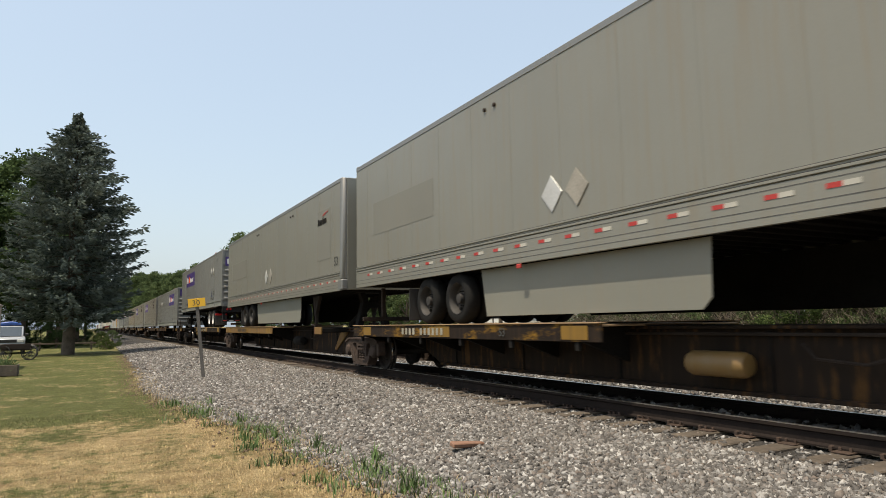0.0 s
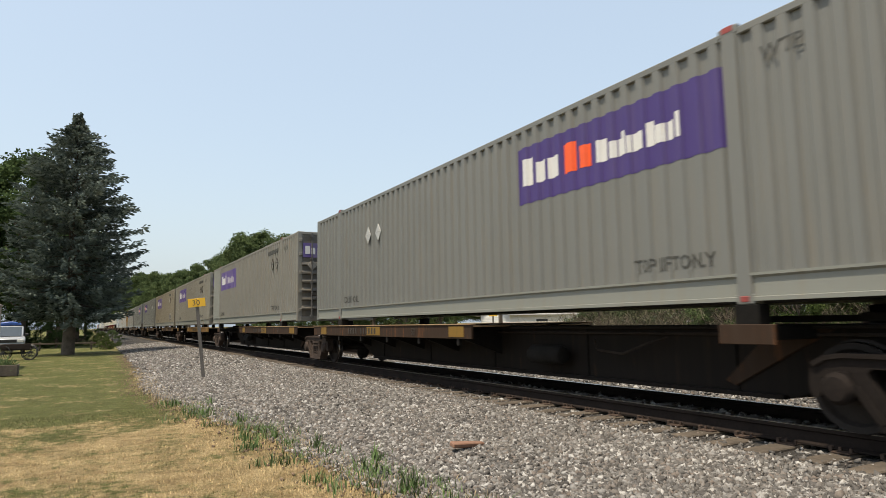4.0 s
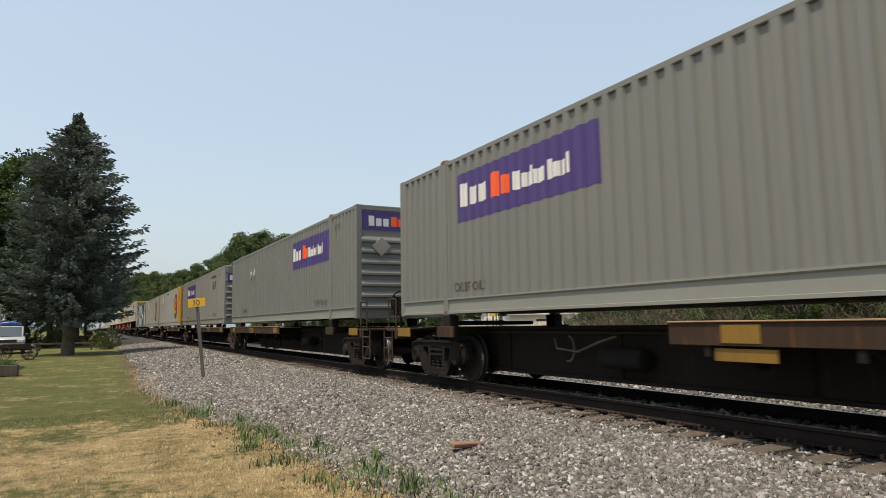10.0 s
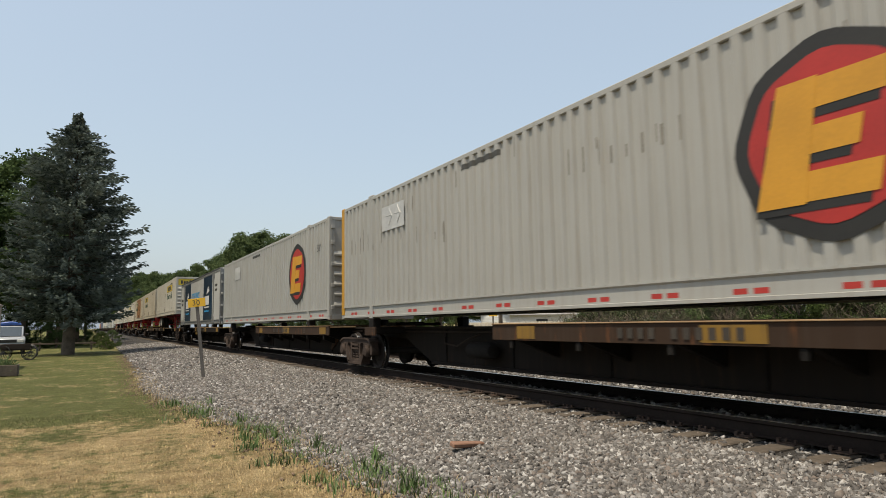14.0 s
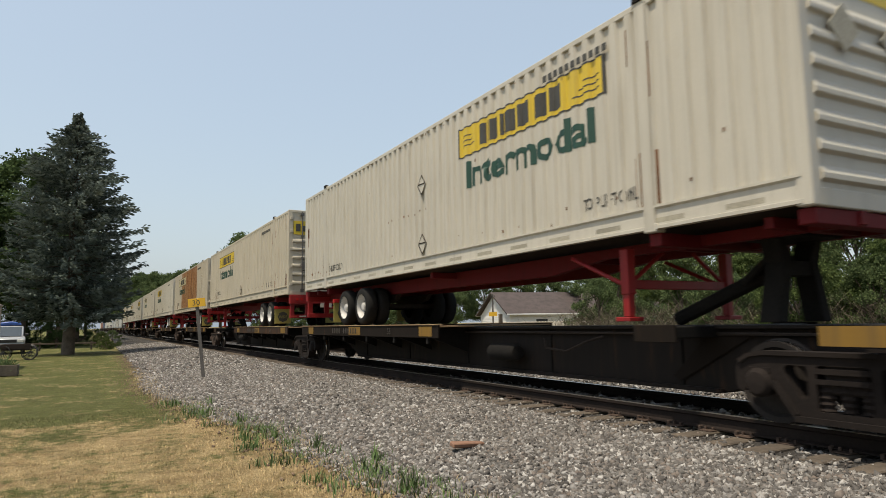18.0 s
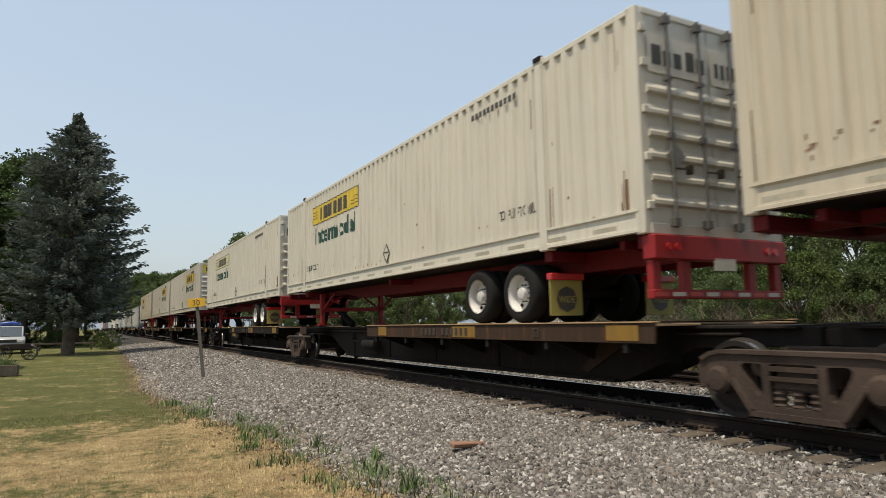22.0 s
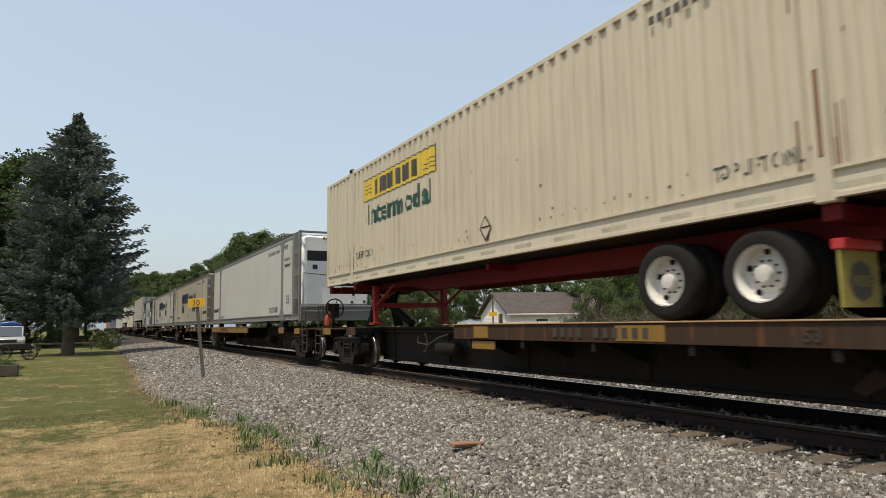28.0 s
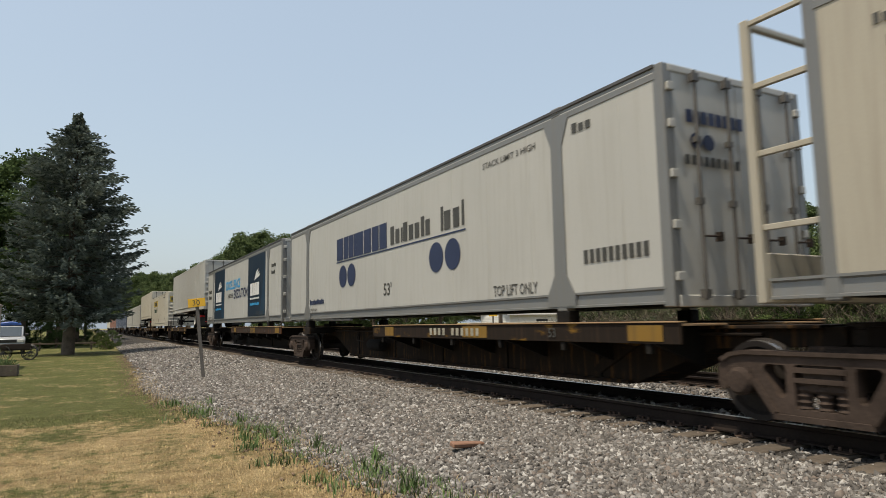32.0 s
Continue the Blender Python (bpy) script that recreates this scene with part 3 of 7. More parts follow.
def parcel_box(wall, worn, front, label, pale=None, notice=True, board=False):
    """A ribbed container with a purple sign on its side. front: 'doors' (sign near the rear) or 'nose' (sign near the front)."""
    box = new_box(label)
    sections = None
    if pale:
        sections = [(-HALF, POST_Y, wall), (POST_Y, HALF, pale)]
    shell(box, wall, wall, True, sections, low_mat=RAIL_GREY)
    blind_end(box, wall)
    x = -BOX_W / 2
    purple = PURPLE_WORN if worn and wall != FED_DULL else PURPLE
    s0 = (HALF - 2.33 if worn else HALF - 2.45) if front == "doors" else -HALF + 5.9
    length = 3.62 if worn else 3.8
    decal(box, "side_sign", purple, s0 - length, s0, 1.66, 2.54, label="faded purple sign" if worn else "purple sign")
    blocks(box, s0 - 0.16, 1.93, 0.42, (0.26, 0.22, 0.24), WHITE_INK, x)
    blocks(box, s0 - 1.12, 1.93, 0.42, (0.26, 0.22), FADED_INK if worn else ORANGE_INK, x)
    blocks(box, s0 - 1.82, 1.93, 0.30, (0.2, 0.11, 0.06, 0.08, 0.06, 0.2, 0.13, 0.13, 0.12, 0.06), FADED_INK if worn else WHITE_INK, x, 0.22)
    if front == "doors":
        doors(box, wall, purple, ((-0.82, 1.80), (-0.36, 1.80)), WHITE_INK, DOOR_GREY if not worn else DOOR_PALE if wall == FED_DULL else DOOR_GRIME, faded=PURPLE_WORN if worn else None)
        marks, tri = -HALF + 2.6, -HALF + 2.75
    else:
        nose(box, wall, purple, WHITE_INK)
        marks, tri = HALF - 4.65, None
    lift = 2.08 if worn else 1.98
    placard(box, marks, lift, mat=wall if worn else None)
    placard(box, marks + 0.62, lift, mat=wall if worn and wall != FED_OCHRE else None)
    if tri and notice:
        decal(box, "notice_board", PLACARD_DARK if board else wall, tri - 0.72, tri + 0.52, 0.54, 1.04, False, x, 0.001, "grey notice board")
        for y0, y1, z0, z1 in ((tri - 0.65, tri - 0.2, 0.82, 0.87), (tri - 0.65, tri - 0.2, 0.74, 0.79), (tri - 0.65, tri - 0.3, 0.66, 0.71)):
            decal(box, "notice_bar", BLACK_INK, y0, y1, z0, z1, False, x - 0.003)
        part("warning_triangle", shape("triangle", lambda g: [g.prism([(-0.24, 0), (0.24, 0), (0.17, 0.10), (-0.17, 0.10)], "x", -0.006, 0.0), g.prism([(-0.14, 0.13), (0.14, 0.13), (0, 0.34)], "x", -0.006, 0.0)]), NAVY_INK, box, "", (x - 0.004, tri + 0.25, 0.6))
    for y in (POST_Y - 0.25, -POST_Y + 1.5):
        ribbed_text(box, "TOP LIFT ONLY", y, 0.42, 0.16, BLACK_INK, 1.15)
    if worn:
        rust_marks(box, 5 if wall == FED_TAN else 6, 30, 0.3, 2.6)
    blocks(box, -POST_Y + 1.95, 2.46, 0.15, (0.1,) * 10, BLACK_INK, x - 0.002, 0.55, False, caps=True) if worn else None
    side_text(box, "WTP", -POST_Y - 0.35, 2.42, 0.15, BLACK_INK, x - 0.004)
    for y in (-POST_Y, POST_Y):
        pbox("lift_marker", box, MARKER_RED, x - 0.012, x + 0.02, y - 0.07, y + 0.07, BOX_H - 0.04, BOX_H + 0.032, 0.006, "red lift marker")
        pbox("lift_marker", box, MARKER_RED, x - 0.016, x + 0.02, y - 0.05, y + 0.05, 0.02, 0.08, 0.006, "red lift marker")
    return box


def cream_box(wall, front, label, sign=SIGN_YELLOW, rusted=None, hinge_rust=False, end_sign=None):
    """A ribbed cream container with a yellow sign and a green word below it."""
    box = new_box(label)
    sections = None
    if rusted:
        sections = [(-HALF, rusted[0], wall), (rusted[0], rusted[1], RUSTED), (rusted[1], HALF, wall)]
    shell(box, wall, wall, True, sections)
    blind_end(box, wall)
    x = -BOX_W / 2
    s0 = HALF - 2.82 if front == "doors" else -HALF + 6.5
    decal(box, "side_sign", sign, s0 - 3.85, s0, 1.93, 2.48, label="yellow sign with dark edge")
    for z in (1.93, 2.455):
        decal(box, "sign_border", BLACK_INK, s0 - 3.85, s0, z, z + 0.024, lift=0.006)
    for y in (s0 - 3.85, s0 - 0.04):
        decal(box, "sign_border", BLACK_INK, y, y + 0.04, 1.93, 2.48, lift=0.0065)
    # a winged flourish and the block of bold letters
    blocks(box, s0 - 0.7, 2.02, 0.36, (0.2, 0.06, 0.24, 0.06, 0.3, 0.3, 0.3, 0.26), BLACK_INK, x, 0.36, caps=True)
    for i in range(3):
        decal(box, "sign_flourish", BLACK_INK, s0 - 0.55 + i * 0.06, s0 - 0.12, 2.12 + i * 0.09, 2.14 + i * 0.09, lift=0.005)
        decal(box, "sign_flourish", BLACK_INK, s0 - 3.75, s0 - 3.2 - i * 0.1, 2.05 + i * 0.09, 2.07 + i * 0.09, lift=0.005)
    ribbed_text(box, "Intermodal", s0 - 0.26, 1.36, 0.46, GREEN_INK, 3.34, 0.03)
    for y in (POST_Y - 0.2, -POST_Y + 1.2):
        ribbed_text(box, "TOP LIFT ONLY", y, 0.44 if front == "nose" else 0.6 if wall == IVORY or y > 0 else 0.42, 0.16, BLACK_INK, 1.15)
    blocks(box, -POST_Y + 1.95, 2.5, 0.1, (0.08,) * 11, BLACK_INK, x - 0.002, 0.6, False, caps=True)
    rust_marks(box, len(label) + (3 if wall == CREAM else 0), 46 if wall == CREAM else 26, 0.26, 0.62)
    rust_marks(box, len(label) + 9, 16, 0.6, 2.7)
    rust_marks(box, len(label) + 40, 44 if wall == CREAM else 26, 2.70, 2.78, None, (0.01, 0.035))
    rust_runs(box, len(label) + 21, 24 if wall == CREAM else 14)
    placard(box, (s0 - 5.6) if front == "doors" else s0 + 1.5, 0.55, mat=wall)
    if front == "doors":
        doors(box, wall, end_sign or sign, ((-0.75, 1.0),), BLACK_INK)
    else:
        nose(box, wall, sign, BLACK_INK)
        placard(box, s0 + 1.5, 1.75, mat=wall)
    for y in (-POST_Y, POST_Y):
        pbox("lift_guide", box, BLACK_STEEL, x - 0.03, x + 0.05, y - 0.09, y + 0.09, BOX_H - 0.02, BOX_H + 0.05, 0.006)
        if hinge_rust and y < 0:
            pbox("rubbed_guide", box, RUST_MARK, x - 0.018, x + 0.01, y - 0.022, y + 0.022, 0.42, 1.25, 0.006, "rust-stained guide")
    for i in range(16):
        decal(box, "reflective_strip", STRIP_GREY, -HALF + 0.5 + i * 1.0, -HALF + 0.95 + i * 1.0, 0.1, 0.16, False, -BOX_W / 2 + 0.021)
    return box


def disc_box(front, label, orange_end):
    """A white ribbed container with a round black, red and yellow emblem."""
    box = new_box(label)
    end = YELLOW if orange_end else WHITE_RIB
    shell(box, WHITE_RIB, WHITE_RIB, True, [(-HALF, -POST_Y, end), (-POST_Y, HALF, WHITE_RIB)])
    for y in (-1, 1):
        pbox("corner_cover", box, end, -BOX_W / 2 - 0.012, -BOX_W / 2 + 0.09, y * (HALF - 0.08) - 0.09, y * (HALF - 0.08) + 0.09, 0.1, BOX_H + 0.004, 0.012)
    rust_marks(box, 3, 34, 1.0, 2.5, STREAK, (0.12, 0.4)) if orange_end else None
    blind_end(box, end)
    doors(box, end, None, ((-0.62, 2.2), (0.3, 2.2)))
    x = -BOX_W / 2
    cy, cz = -HALF + 3.2, 1.5

    def blob(g, r, lift):
        n = 40
        pts = [(cy + r * (1 + 0.018 * math.cos(8 * a)) * math.cos(a), cz + r * (1 + 0.018 * math.cos(8 * a)) * math.sin(a)) for a in (2 * math.pi * i / n for i in range(n))]
        g.prism(pts, "x", x - lift, x - lift + 0.004)
    part("emblem_ground", shape("emblem black", lambda g: blob(g, 0.96, 0.007)), EMBLEM_BLACK, box, "black round emblem")
    part("emblem_disc", shape("emblem red", lambda g: blob(g, 0.8, 0.012)), EMBLEM_RED, box, "red disc")

    for z0, z1, w in ((-0.58, -0.3, 1.05), (-0.14, 0.12, 0.82), (0.28, 0.56, 1.0)):
        c = 0.22
        part("emblem_bar", shape("emblem bar %.2f" % z0, lambda g: g.prism([(cy + 0.52 - c * z0, cz + z0), (cy + 0.52 - w - c * z0, cz + z0), (cy + 0.52 - w - c * z1, cz + z1), (cy + 0.52 - c * z1, cz + z1)], "x", x - 0.020, x - 0.0165)), EMBLEM_YELLOW, box, "yellow slanted bar")
    part("emblem_bar", shape("emblem stem", lambda g: g.prism([(cy + 0.75, cz - 0.6), (cy + 0.25, cz - 0.6), (cy + 0.05, cz + 0.58), (cy + 0.45, cz + 0.58)], "x", x - 0.0225, x - 0.0205)), EMBLEM_YELLOW, box, "yellow slanted bar")
    for z0, z1, w in ((-0.58, -0.3, 1.05), (-0.14, 0.12, 0.82), (0.28, 0.56, 1.0)):
        part("emblem_shadow", shape("emblem shade %.2f" % z0, lambda g: g.prism([(cy + 0.64 - c * z0, cz + z0 - 0.09), (cy + 0.60 - w - c * z0, cz + z0 - 0.09), (cy + 0.60 - w - c * z1, cz + z1 - 0.09), (cy + 0.64 - c * z1, cz + z1 - 0.09)], "x", x - 0.0160, x - 0.0125)), EMBLEM_BLACK, box, "black drop shade")
    decal(box, "placard_board", PLACARD, HALF - 3.9, HALF - 2.7, 1.95, 2.5, False, lift=0.006)
    placard(box, HALF - 3.1, 2.25)
    placard(box, HALF - 3.55, 2.25)
    for i in range(14):
        for k in range(2):
            decal(box, "red_tape", RED_INK, -HALF + 0.55 + i * 1.12 + k * 0.24, -HALF + 0.72 + i * 1.12 + k * 0.24, 0.1, 0.16, False, x + 0.021)
    side_text(box, "53'", -HALF + 1.1, 2.0, 0.2, BLACK_INK, x - 0.004)
    decal(box, "notice_bar", BLACK_INK, 0.5, 1.8, 2.6, 2.7, lift=0.004)
    return box


def smooth_box(wall, trim, label, flare, front="doors", nose_at_rear=False, door_mat=None):
    box = new_box(label)
    shell(box, wall, trim, False, None, flare, 1 if nose_at_rear else 0)
    if nose_at_rear:
        pbox("inner_wall", box, wall, -1.25, 1.25, HALF - 0.70, HALF - 0.66, 0.1, BOX_H - 0.05, 0.006)
    if not nose_at_rear:
        blind_end(box, trim)
    if front == "doors":
        doors(box, wall, None, smooth=True, door_mat=door_mat)
    return box


def shippers_box(wall, label, flare, nose_at_rear):
    box = smooth_box(wall, ALU, label, flare, "doors", nose_at_rear, ALLY_DOOR if nose_at_rear else None)
    x = -BOX_W / 2 - 0.004
    # S measured from the rear end: bold emblem, thin words, underline, four discs
    blocks(box, HALF - 4.68, 1.56, 0.58, (0.48, 0.33, 0.33, 0.14, 0.47, 0.45, 0.40, 0.42), NAVY_INK, x, 0.13, False, 0.12, caps=True)
    blocks(box, HALF - 8.25, 1.60, 0.40, (0.19, 0.2, 0.08, 0.2, 0.2, 0.2, 0.14, 0.19), BLACK_INK, x, 0.42, False)
    blocks(box, HALF - 10.62, 1.60, 0.46, (0.09, 0.24, 0.22, 0.08), BLACK_INK, x, 0.45, False)
    decal(box, "underline", NAVY_INK, HALF - 11.55, HALF - 4.66, 1.5, 1.53, False, x)
    for y in (5.15, 5.78, 10.4, 11.05):
        part("blue_disc", shape("blue disc", lambda g: g.lathe([(0.29, -0.004), (0.29, 0.0)], "x", (0, 0, 0), 28)), NAVY_INK, box, "blue disc", (x - 0.002, HALF - y, 1.12))
    side_text(box, "53'", HALF - 7.85, 0.5, 0.27, BLACK_INK, x - 0.003)
    side_text(box, "TOP LIFT ONLY", -POST_Y + 1.75, 0.28, 0.17, BLACK_INK, x - 0.003, 1.2)
    side_text(box, "TOP LIFT ONLY", POST_Y - 0.25, 0.26, 0.09, BLACK_INK, x - 0.003, 0.7)
    side_text(box, "STACK LIMIT 3 HIGH", -POST_Y + 2.0, 2.45, 0.1, BLACK_INK, x - 0.003, 1.5)
    blocks(box, POST_Y - 0.25, 0.46, 0.15, (0.09,) * 11, NAVY_INK, x, 0.35, False)
    blocks(box, -POST_Y - 0.5, 0.62, 0.18, (0.08,) * 10, BLACK_INK, x, 0.5, False, caps=True)
    blocks(box, -POST_Y - 0.35, 2.45, 0.14, (0.1, 0.1, 0.1), BLACK_INK, x, 0.4, False)
    y = -HALF - 0.01
    part("emblem_lettering", shape("door emblem", lambda g: [g.box(-0.95 + i * 0.13, -0.85 + i * 0.13, y - 0.014, y - 0.009, 2.2, 2.36) for i in range(8)]), NAVY_INK, box)
    for s in (-0.8, -0.58):
        part("blue_disc", shape("door disc", lambda g: g.lathe([(0.1, -0.004), (0.1, 0.0)], "y", (0, 0, 0), 20)), NAVY_INK, box, "", (s, y - 0.01, 1.98))
    tagged(part("number_bar", shape("door bars", lambda g: [g.box(-1.0 + i * 0.11, -0.93 + i * 0.11, y - 0.014, y - 0.009, 1.68, 1.8) for i in range(9)]), BLACK_INK, box), kind="stuff")
    if nose_at_rear:
        reefer_frame(box, 1, ALLY)

        def rivets(g):
            y = -HALF + 0.14 + 0.61
            while y < HALF - 0.7:
                if abs(abs(y) - POST_Y) > 0.2:
                    for k in range(26):
                        z = 0.32 + k * 0.095
                        g.add([(x - 0.008, y + 0.009 * a, z + 0.011 * b) for a, b in ((-1, 0), (0, -1), (1, 0), (0, 1))], [(0, 1, 2, 3)])
                y += 0.61
        tagged(part("rivet", shape("rivet rows", rivets), STREAK, box, "rows of dark rivets"), kind="stuff")
        blocks(box, HALF - 1.35, 2.12, 0.1, (0.05,) * 4, BLACK_INK, x - 0.003, 0.5, False)
        blocks(box, HALF - 1.25, 2.34, 0.1, (0.05,) * 5, BLACK_INK, x - 0.003, 0.5, False)
    return box


def wrap_box(label):
    """White sheet container with two navy wrap panels and a blue slogan."""
    box = smooth_box(WHITE, ALU, label, ALU)
    x = -BOX_W / 2 - 0.004
    for y0, y1 in ((HALF - 5.2, HALF - 2.35), (-HALF + 2.45, -HALF + 5.5)):
        decal(box, "wrap_panel", NAVY_PANEL, y0, y1, 0.26, BOX_H - 0.12, False, x, label="dark navy wrap panel")
        c = (y0 + y1) / 2
        px = x - 0.008
        part("wrap_wave", shape("wave %.1f" % y0, lambda g: g.prism([(y0 + 0.02, 0.3), (y0 + 0.9, 0.3), (y0 + 0.5, 1.1), (y0 + 0.3, 1.8), (y0 + 0.12, 2.5), (y0 + 0.02, 2.6)], "x", px + 0.0005, px + 0.002)), WAVE_BLUE, box, "dim blue wave")
        blocks(box, y1 - 0.5, 1.1, 0.5, (0.36, 0.3, 0.3, 0.46), WHITE_INK, px, 0.14, False, caps=True)
        blocks(box, y1 - 0.5, 0.94, 0.08, (0.08,) * 14, WHITE_INK, px, 0.45, False)
        blocks(box, y1 - 0.5, 0.7, 0.11, (0.1,) * 11, CYAN_INK, px, 0.45, False)
        # a pale leaping silhouette of three tapered strokes
        for dz, w in ((1.78, 0.95), (1.88, 0.75), (1.98, 0.4)):
            part("emblem_stroke", shape("stroke %.2f" % w, lambda g: g.prism([(w / 2, -0.08), (-w / 2, 0.05), (-w / 2 - 0.12, 0.14), (w * 0.1, 0.08)], "x", -0.005, 0.0)), WHITE_INK, box, "", (px - 0.002, c - 0.1, dz))
    side_text(box, "EXCELLENCE", HALF - 5.67, 1.61, 0.385, CYAN_INK, x - 0.004, 3.33, bold=0.03)
    side_text(box, "THROUGH", HALF - 6.05, 1.2, 0.20, BLACK_INK, x - 0.004, 1.38)
    side_text(box, "EXECUTION", HALF - 7.6, 1.14, 0.385, NAVY_INK, x - 0.004, 2.95, bold=0.03)
    side_text(box, "TOP LIFT ONLY", -POST_Y + 1.85, 0.3, 0.15, BLACK_INK, x - 0.012, 1.1)
    side_text(box, "TOP LIFT ONLY", HALF - 0.4, 0.26, 0.13, BLACK_INK, x - 0.004, 1.15)
    for z in (1.65, 1.35):
        blocks(box, HALF - 0.55, z, 0.2, (0.13,) * 5, BLACK_INK, x, 0.3, False)
    for y in (-POST_Y - 0.5,):
        blocks(box, y, 2.0, 0.13, (0.1,) * 5, BLACK_INK, x, 0.3, False)
        blocks(box, y, 1.75, 0.13, (0.1,) * 4, BLACK_INK, x, 0.3, False)
    return box


def reefer_frame(box, way, mat=ALU):
    """The open end frame round the cooling unit; way -1 at the front, 1 at the rear."""
    y = way * HALF
    for s in (-1, 1):
        pbox("frame_post", box, mat, s * 1.255 - 0.04, s * 1.255 + 0.04, y - 0.05, y + 0.05, 0.0, BOX_H + 0.02, 0.01)
        for z in (0.75, 1.5, 2.2):
            pbox("frame_rung", box, mat, s * 1.24 - 0.025, s * 1.24 + 0.025, min(y, y - way * 0.62), max(y, y - way * 0.62), z - 0.03, z + 0.03, 0.006)
        pbox("frame_rung", box, mat, s * 1.25 - 0.025, s * 1.25 + 0.025, min(y, y - way * 0.65), max(y, y - way * 0.65), BOX_H - 0.05, BOX_H, 0.006)
    pbox("frame_top", box, mat, -1.22, 1.22, y - 0.035, y + 0.035, BOX_H - 0.06, BOX_H + 0.01, 0.01)
    pbox("frame_sill", box, mat, -1.24, 1.24, y - 0.06, y + 0.06, 0.0, 0.5, 0.01)
    for z in (0.28, 0.42):
        pbox("sill_rail", box, mat, -1.2, 1.2, y + way * 0.06 - 0.02, y + way * 0.06 + 0.02, z, z + 0.05, 0.006)


def cold_box(label):
    """White sheet container with a cooling unit at its front end."""
    box = new_box(label)
    shell(box, WHITE, ALU, False, None, ALU, -1)
    blind_end(box, ALU)
    pbox("inner_wall", box, WHITE, -1.25, 1.25, -HALF + 0.66, -HALF + 0.70, 0.1, BOX_H - 0.05, 0.006)
    x = -BOX_W / 2 - 0.004
    reefer_frame(box, -1)
    y = -HALF + 0.12
    pts = [(-1.12, 0.5), (1.12, 0.5), (1.12, 1.9), (1.0, 2.45), (0.75, 2.72), (-1.0, 2.78), (-1.12, 2.7)]
    part("cowl", shape("cowl", lambda g: g.prism(pts, "y", y, y + 0.5), 0.05, True), COWL, box, "white cooling unit cowl")
    part("front_grille", shape("grille", lambda g: g.prism([(-0.1, 1.35), (0.3, 1.3), (0.75, 1.15), (1.0, 1.0), (1.06, 1.8), (0.92, 2.35), (0.7, 2.58), (0.2, 2.62), (-0.1, 2.55)], "y", y - 0.012, y + 0.02)), GLASS_DARK, box, "dark curved grille")
    part("control_panel", shape("panel", lambda g: [g.box(-0.98, -0.2, y - 0.01, y + 0.02, 1.95, 2.28)] + [g.box(-0.95 + i * 0.12, -0.87 + i * 0.12, y - 0.014, y, 2.0 + k * 0.09, 2.05 + k * 0.09) for i in range(6) for k in range(3)]), GLASS_DARK, box)
    part("badge", shape("badge", lambda g: g.box(-0.80, -0.64, y - 0.012, y, 1.68, 1.82)), NAVY_INK, box, "small blue badge")
    part("emblem_lettering", shape("cowl letters", lambda g: [g.box(-0.45 + i * 0.1, -0.38 + i * 0.1, y - 0.01, y, 2.66, 2.73) for i in range(11)]), BLACK_INK, box)
    part("seam", shape("cowl seam", lambda g: [g.rod((-1.1, y - 0.003, 1.55), (0.2, y - 0.003, 1.45), 0.008), g.rod((0.2, y - 0.003, 1.45), (1.1, y - 0.003, 0.95), 0.008)]), GLASS_DARK, box)
    for dx, z in ((0.55, 0.6), (0.98, 0.62), (0.6, 0.85)):
        pbox("latch", box, GLASS_DARK, dx - 0.04, dx + 0.04, y - 0.015, y + 0.01, z - 0.04, z + 0.04, 0.004)
    side_text(box, "TOP LIFT ONLY", -POST_Y + 1.85, 0.33, 0.19, BLACK_INK, x - 0.003, 1.3)
    side_text(box, "TOP LIFT ONLY", POST_Y - 0.3, 0.27, 0.13, BLACK_INK, x - 0.003, 0.9)
    side_text(box, "53", -HALF + 1.45, 0.6, 0.28, BLACK_INK, x - 0.003)
    side_text(box, "WTP", -HALF + 1.75, 2.45, 0.15, BLACK_INK, x - 0.003)
    side_text(box, "STACK LIMIT 3 HIGH", -POST_Y + 2.1, 2.42, 0.12, BLACK_INK, x - 0.003, 1.7)
    side_text(box, "TARE WEIGHT", -HALF + 1.75, 2.05, 0.1, BLACK_INK, x - 0.003, 0.75)
    blocks(box, -HALF + 1.7, 1.85, 0.1, (0.08,) * 7, BLACK_INK, x, 0.3, False)
    blocks(box, POST_Y + 1.7, 0.6, 0.2, (0.1,) * 10, BLACK_INK, x, 0.3, False)
    return box


def far_box(wall, label, ribbed=True, plain_end=False):
    box = new_box(label)
    shell(box, wall, wall, ribbed)
    blind_end(box, wall)
    if plain_end:
        part("door", shape("far doors", lambda g: rib_bands(g, -1.16, 1.16, -HALF + 0.01, 0.12, BOX_H - 0.08, (0.42, 0.72, 1.0, 1.28, 1.56, 1.84), 0.05, 0.15)), wall, box)
    else:
        doors(box, wall, None)
    return box


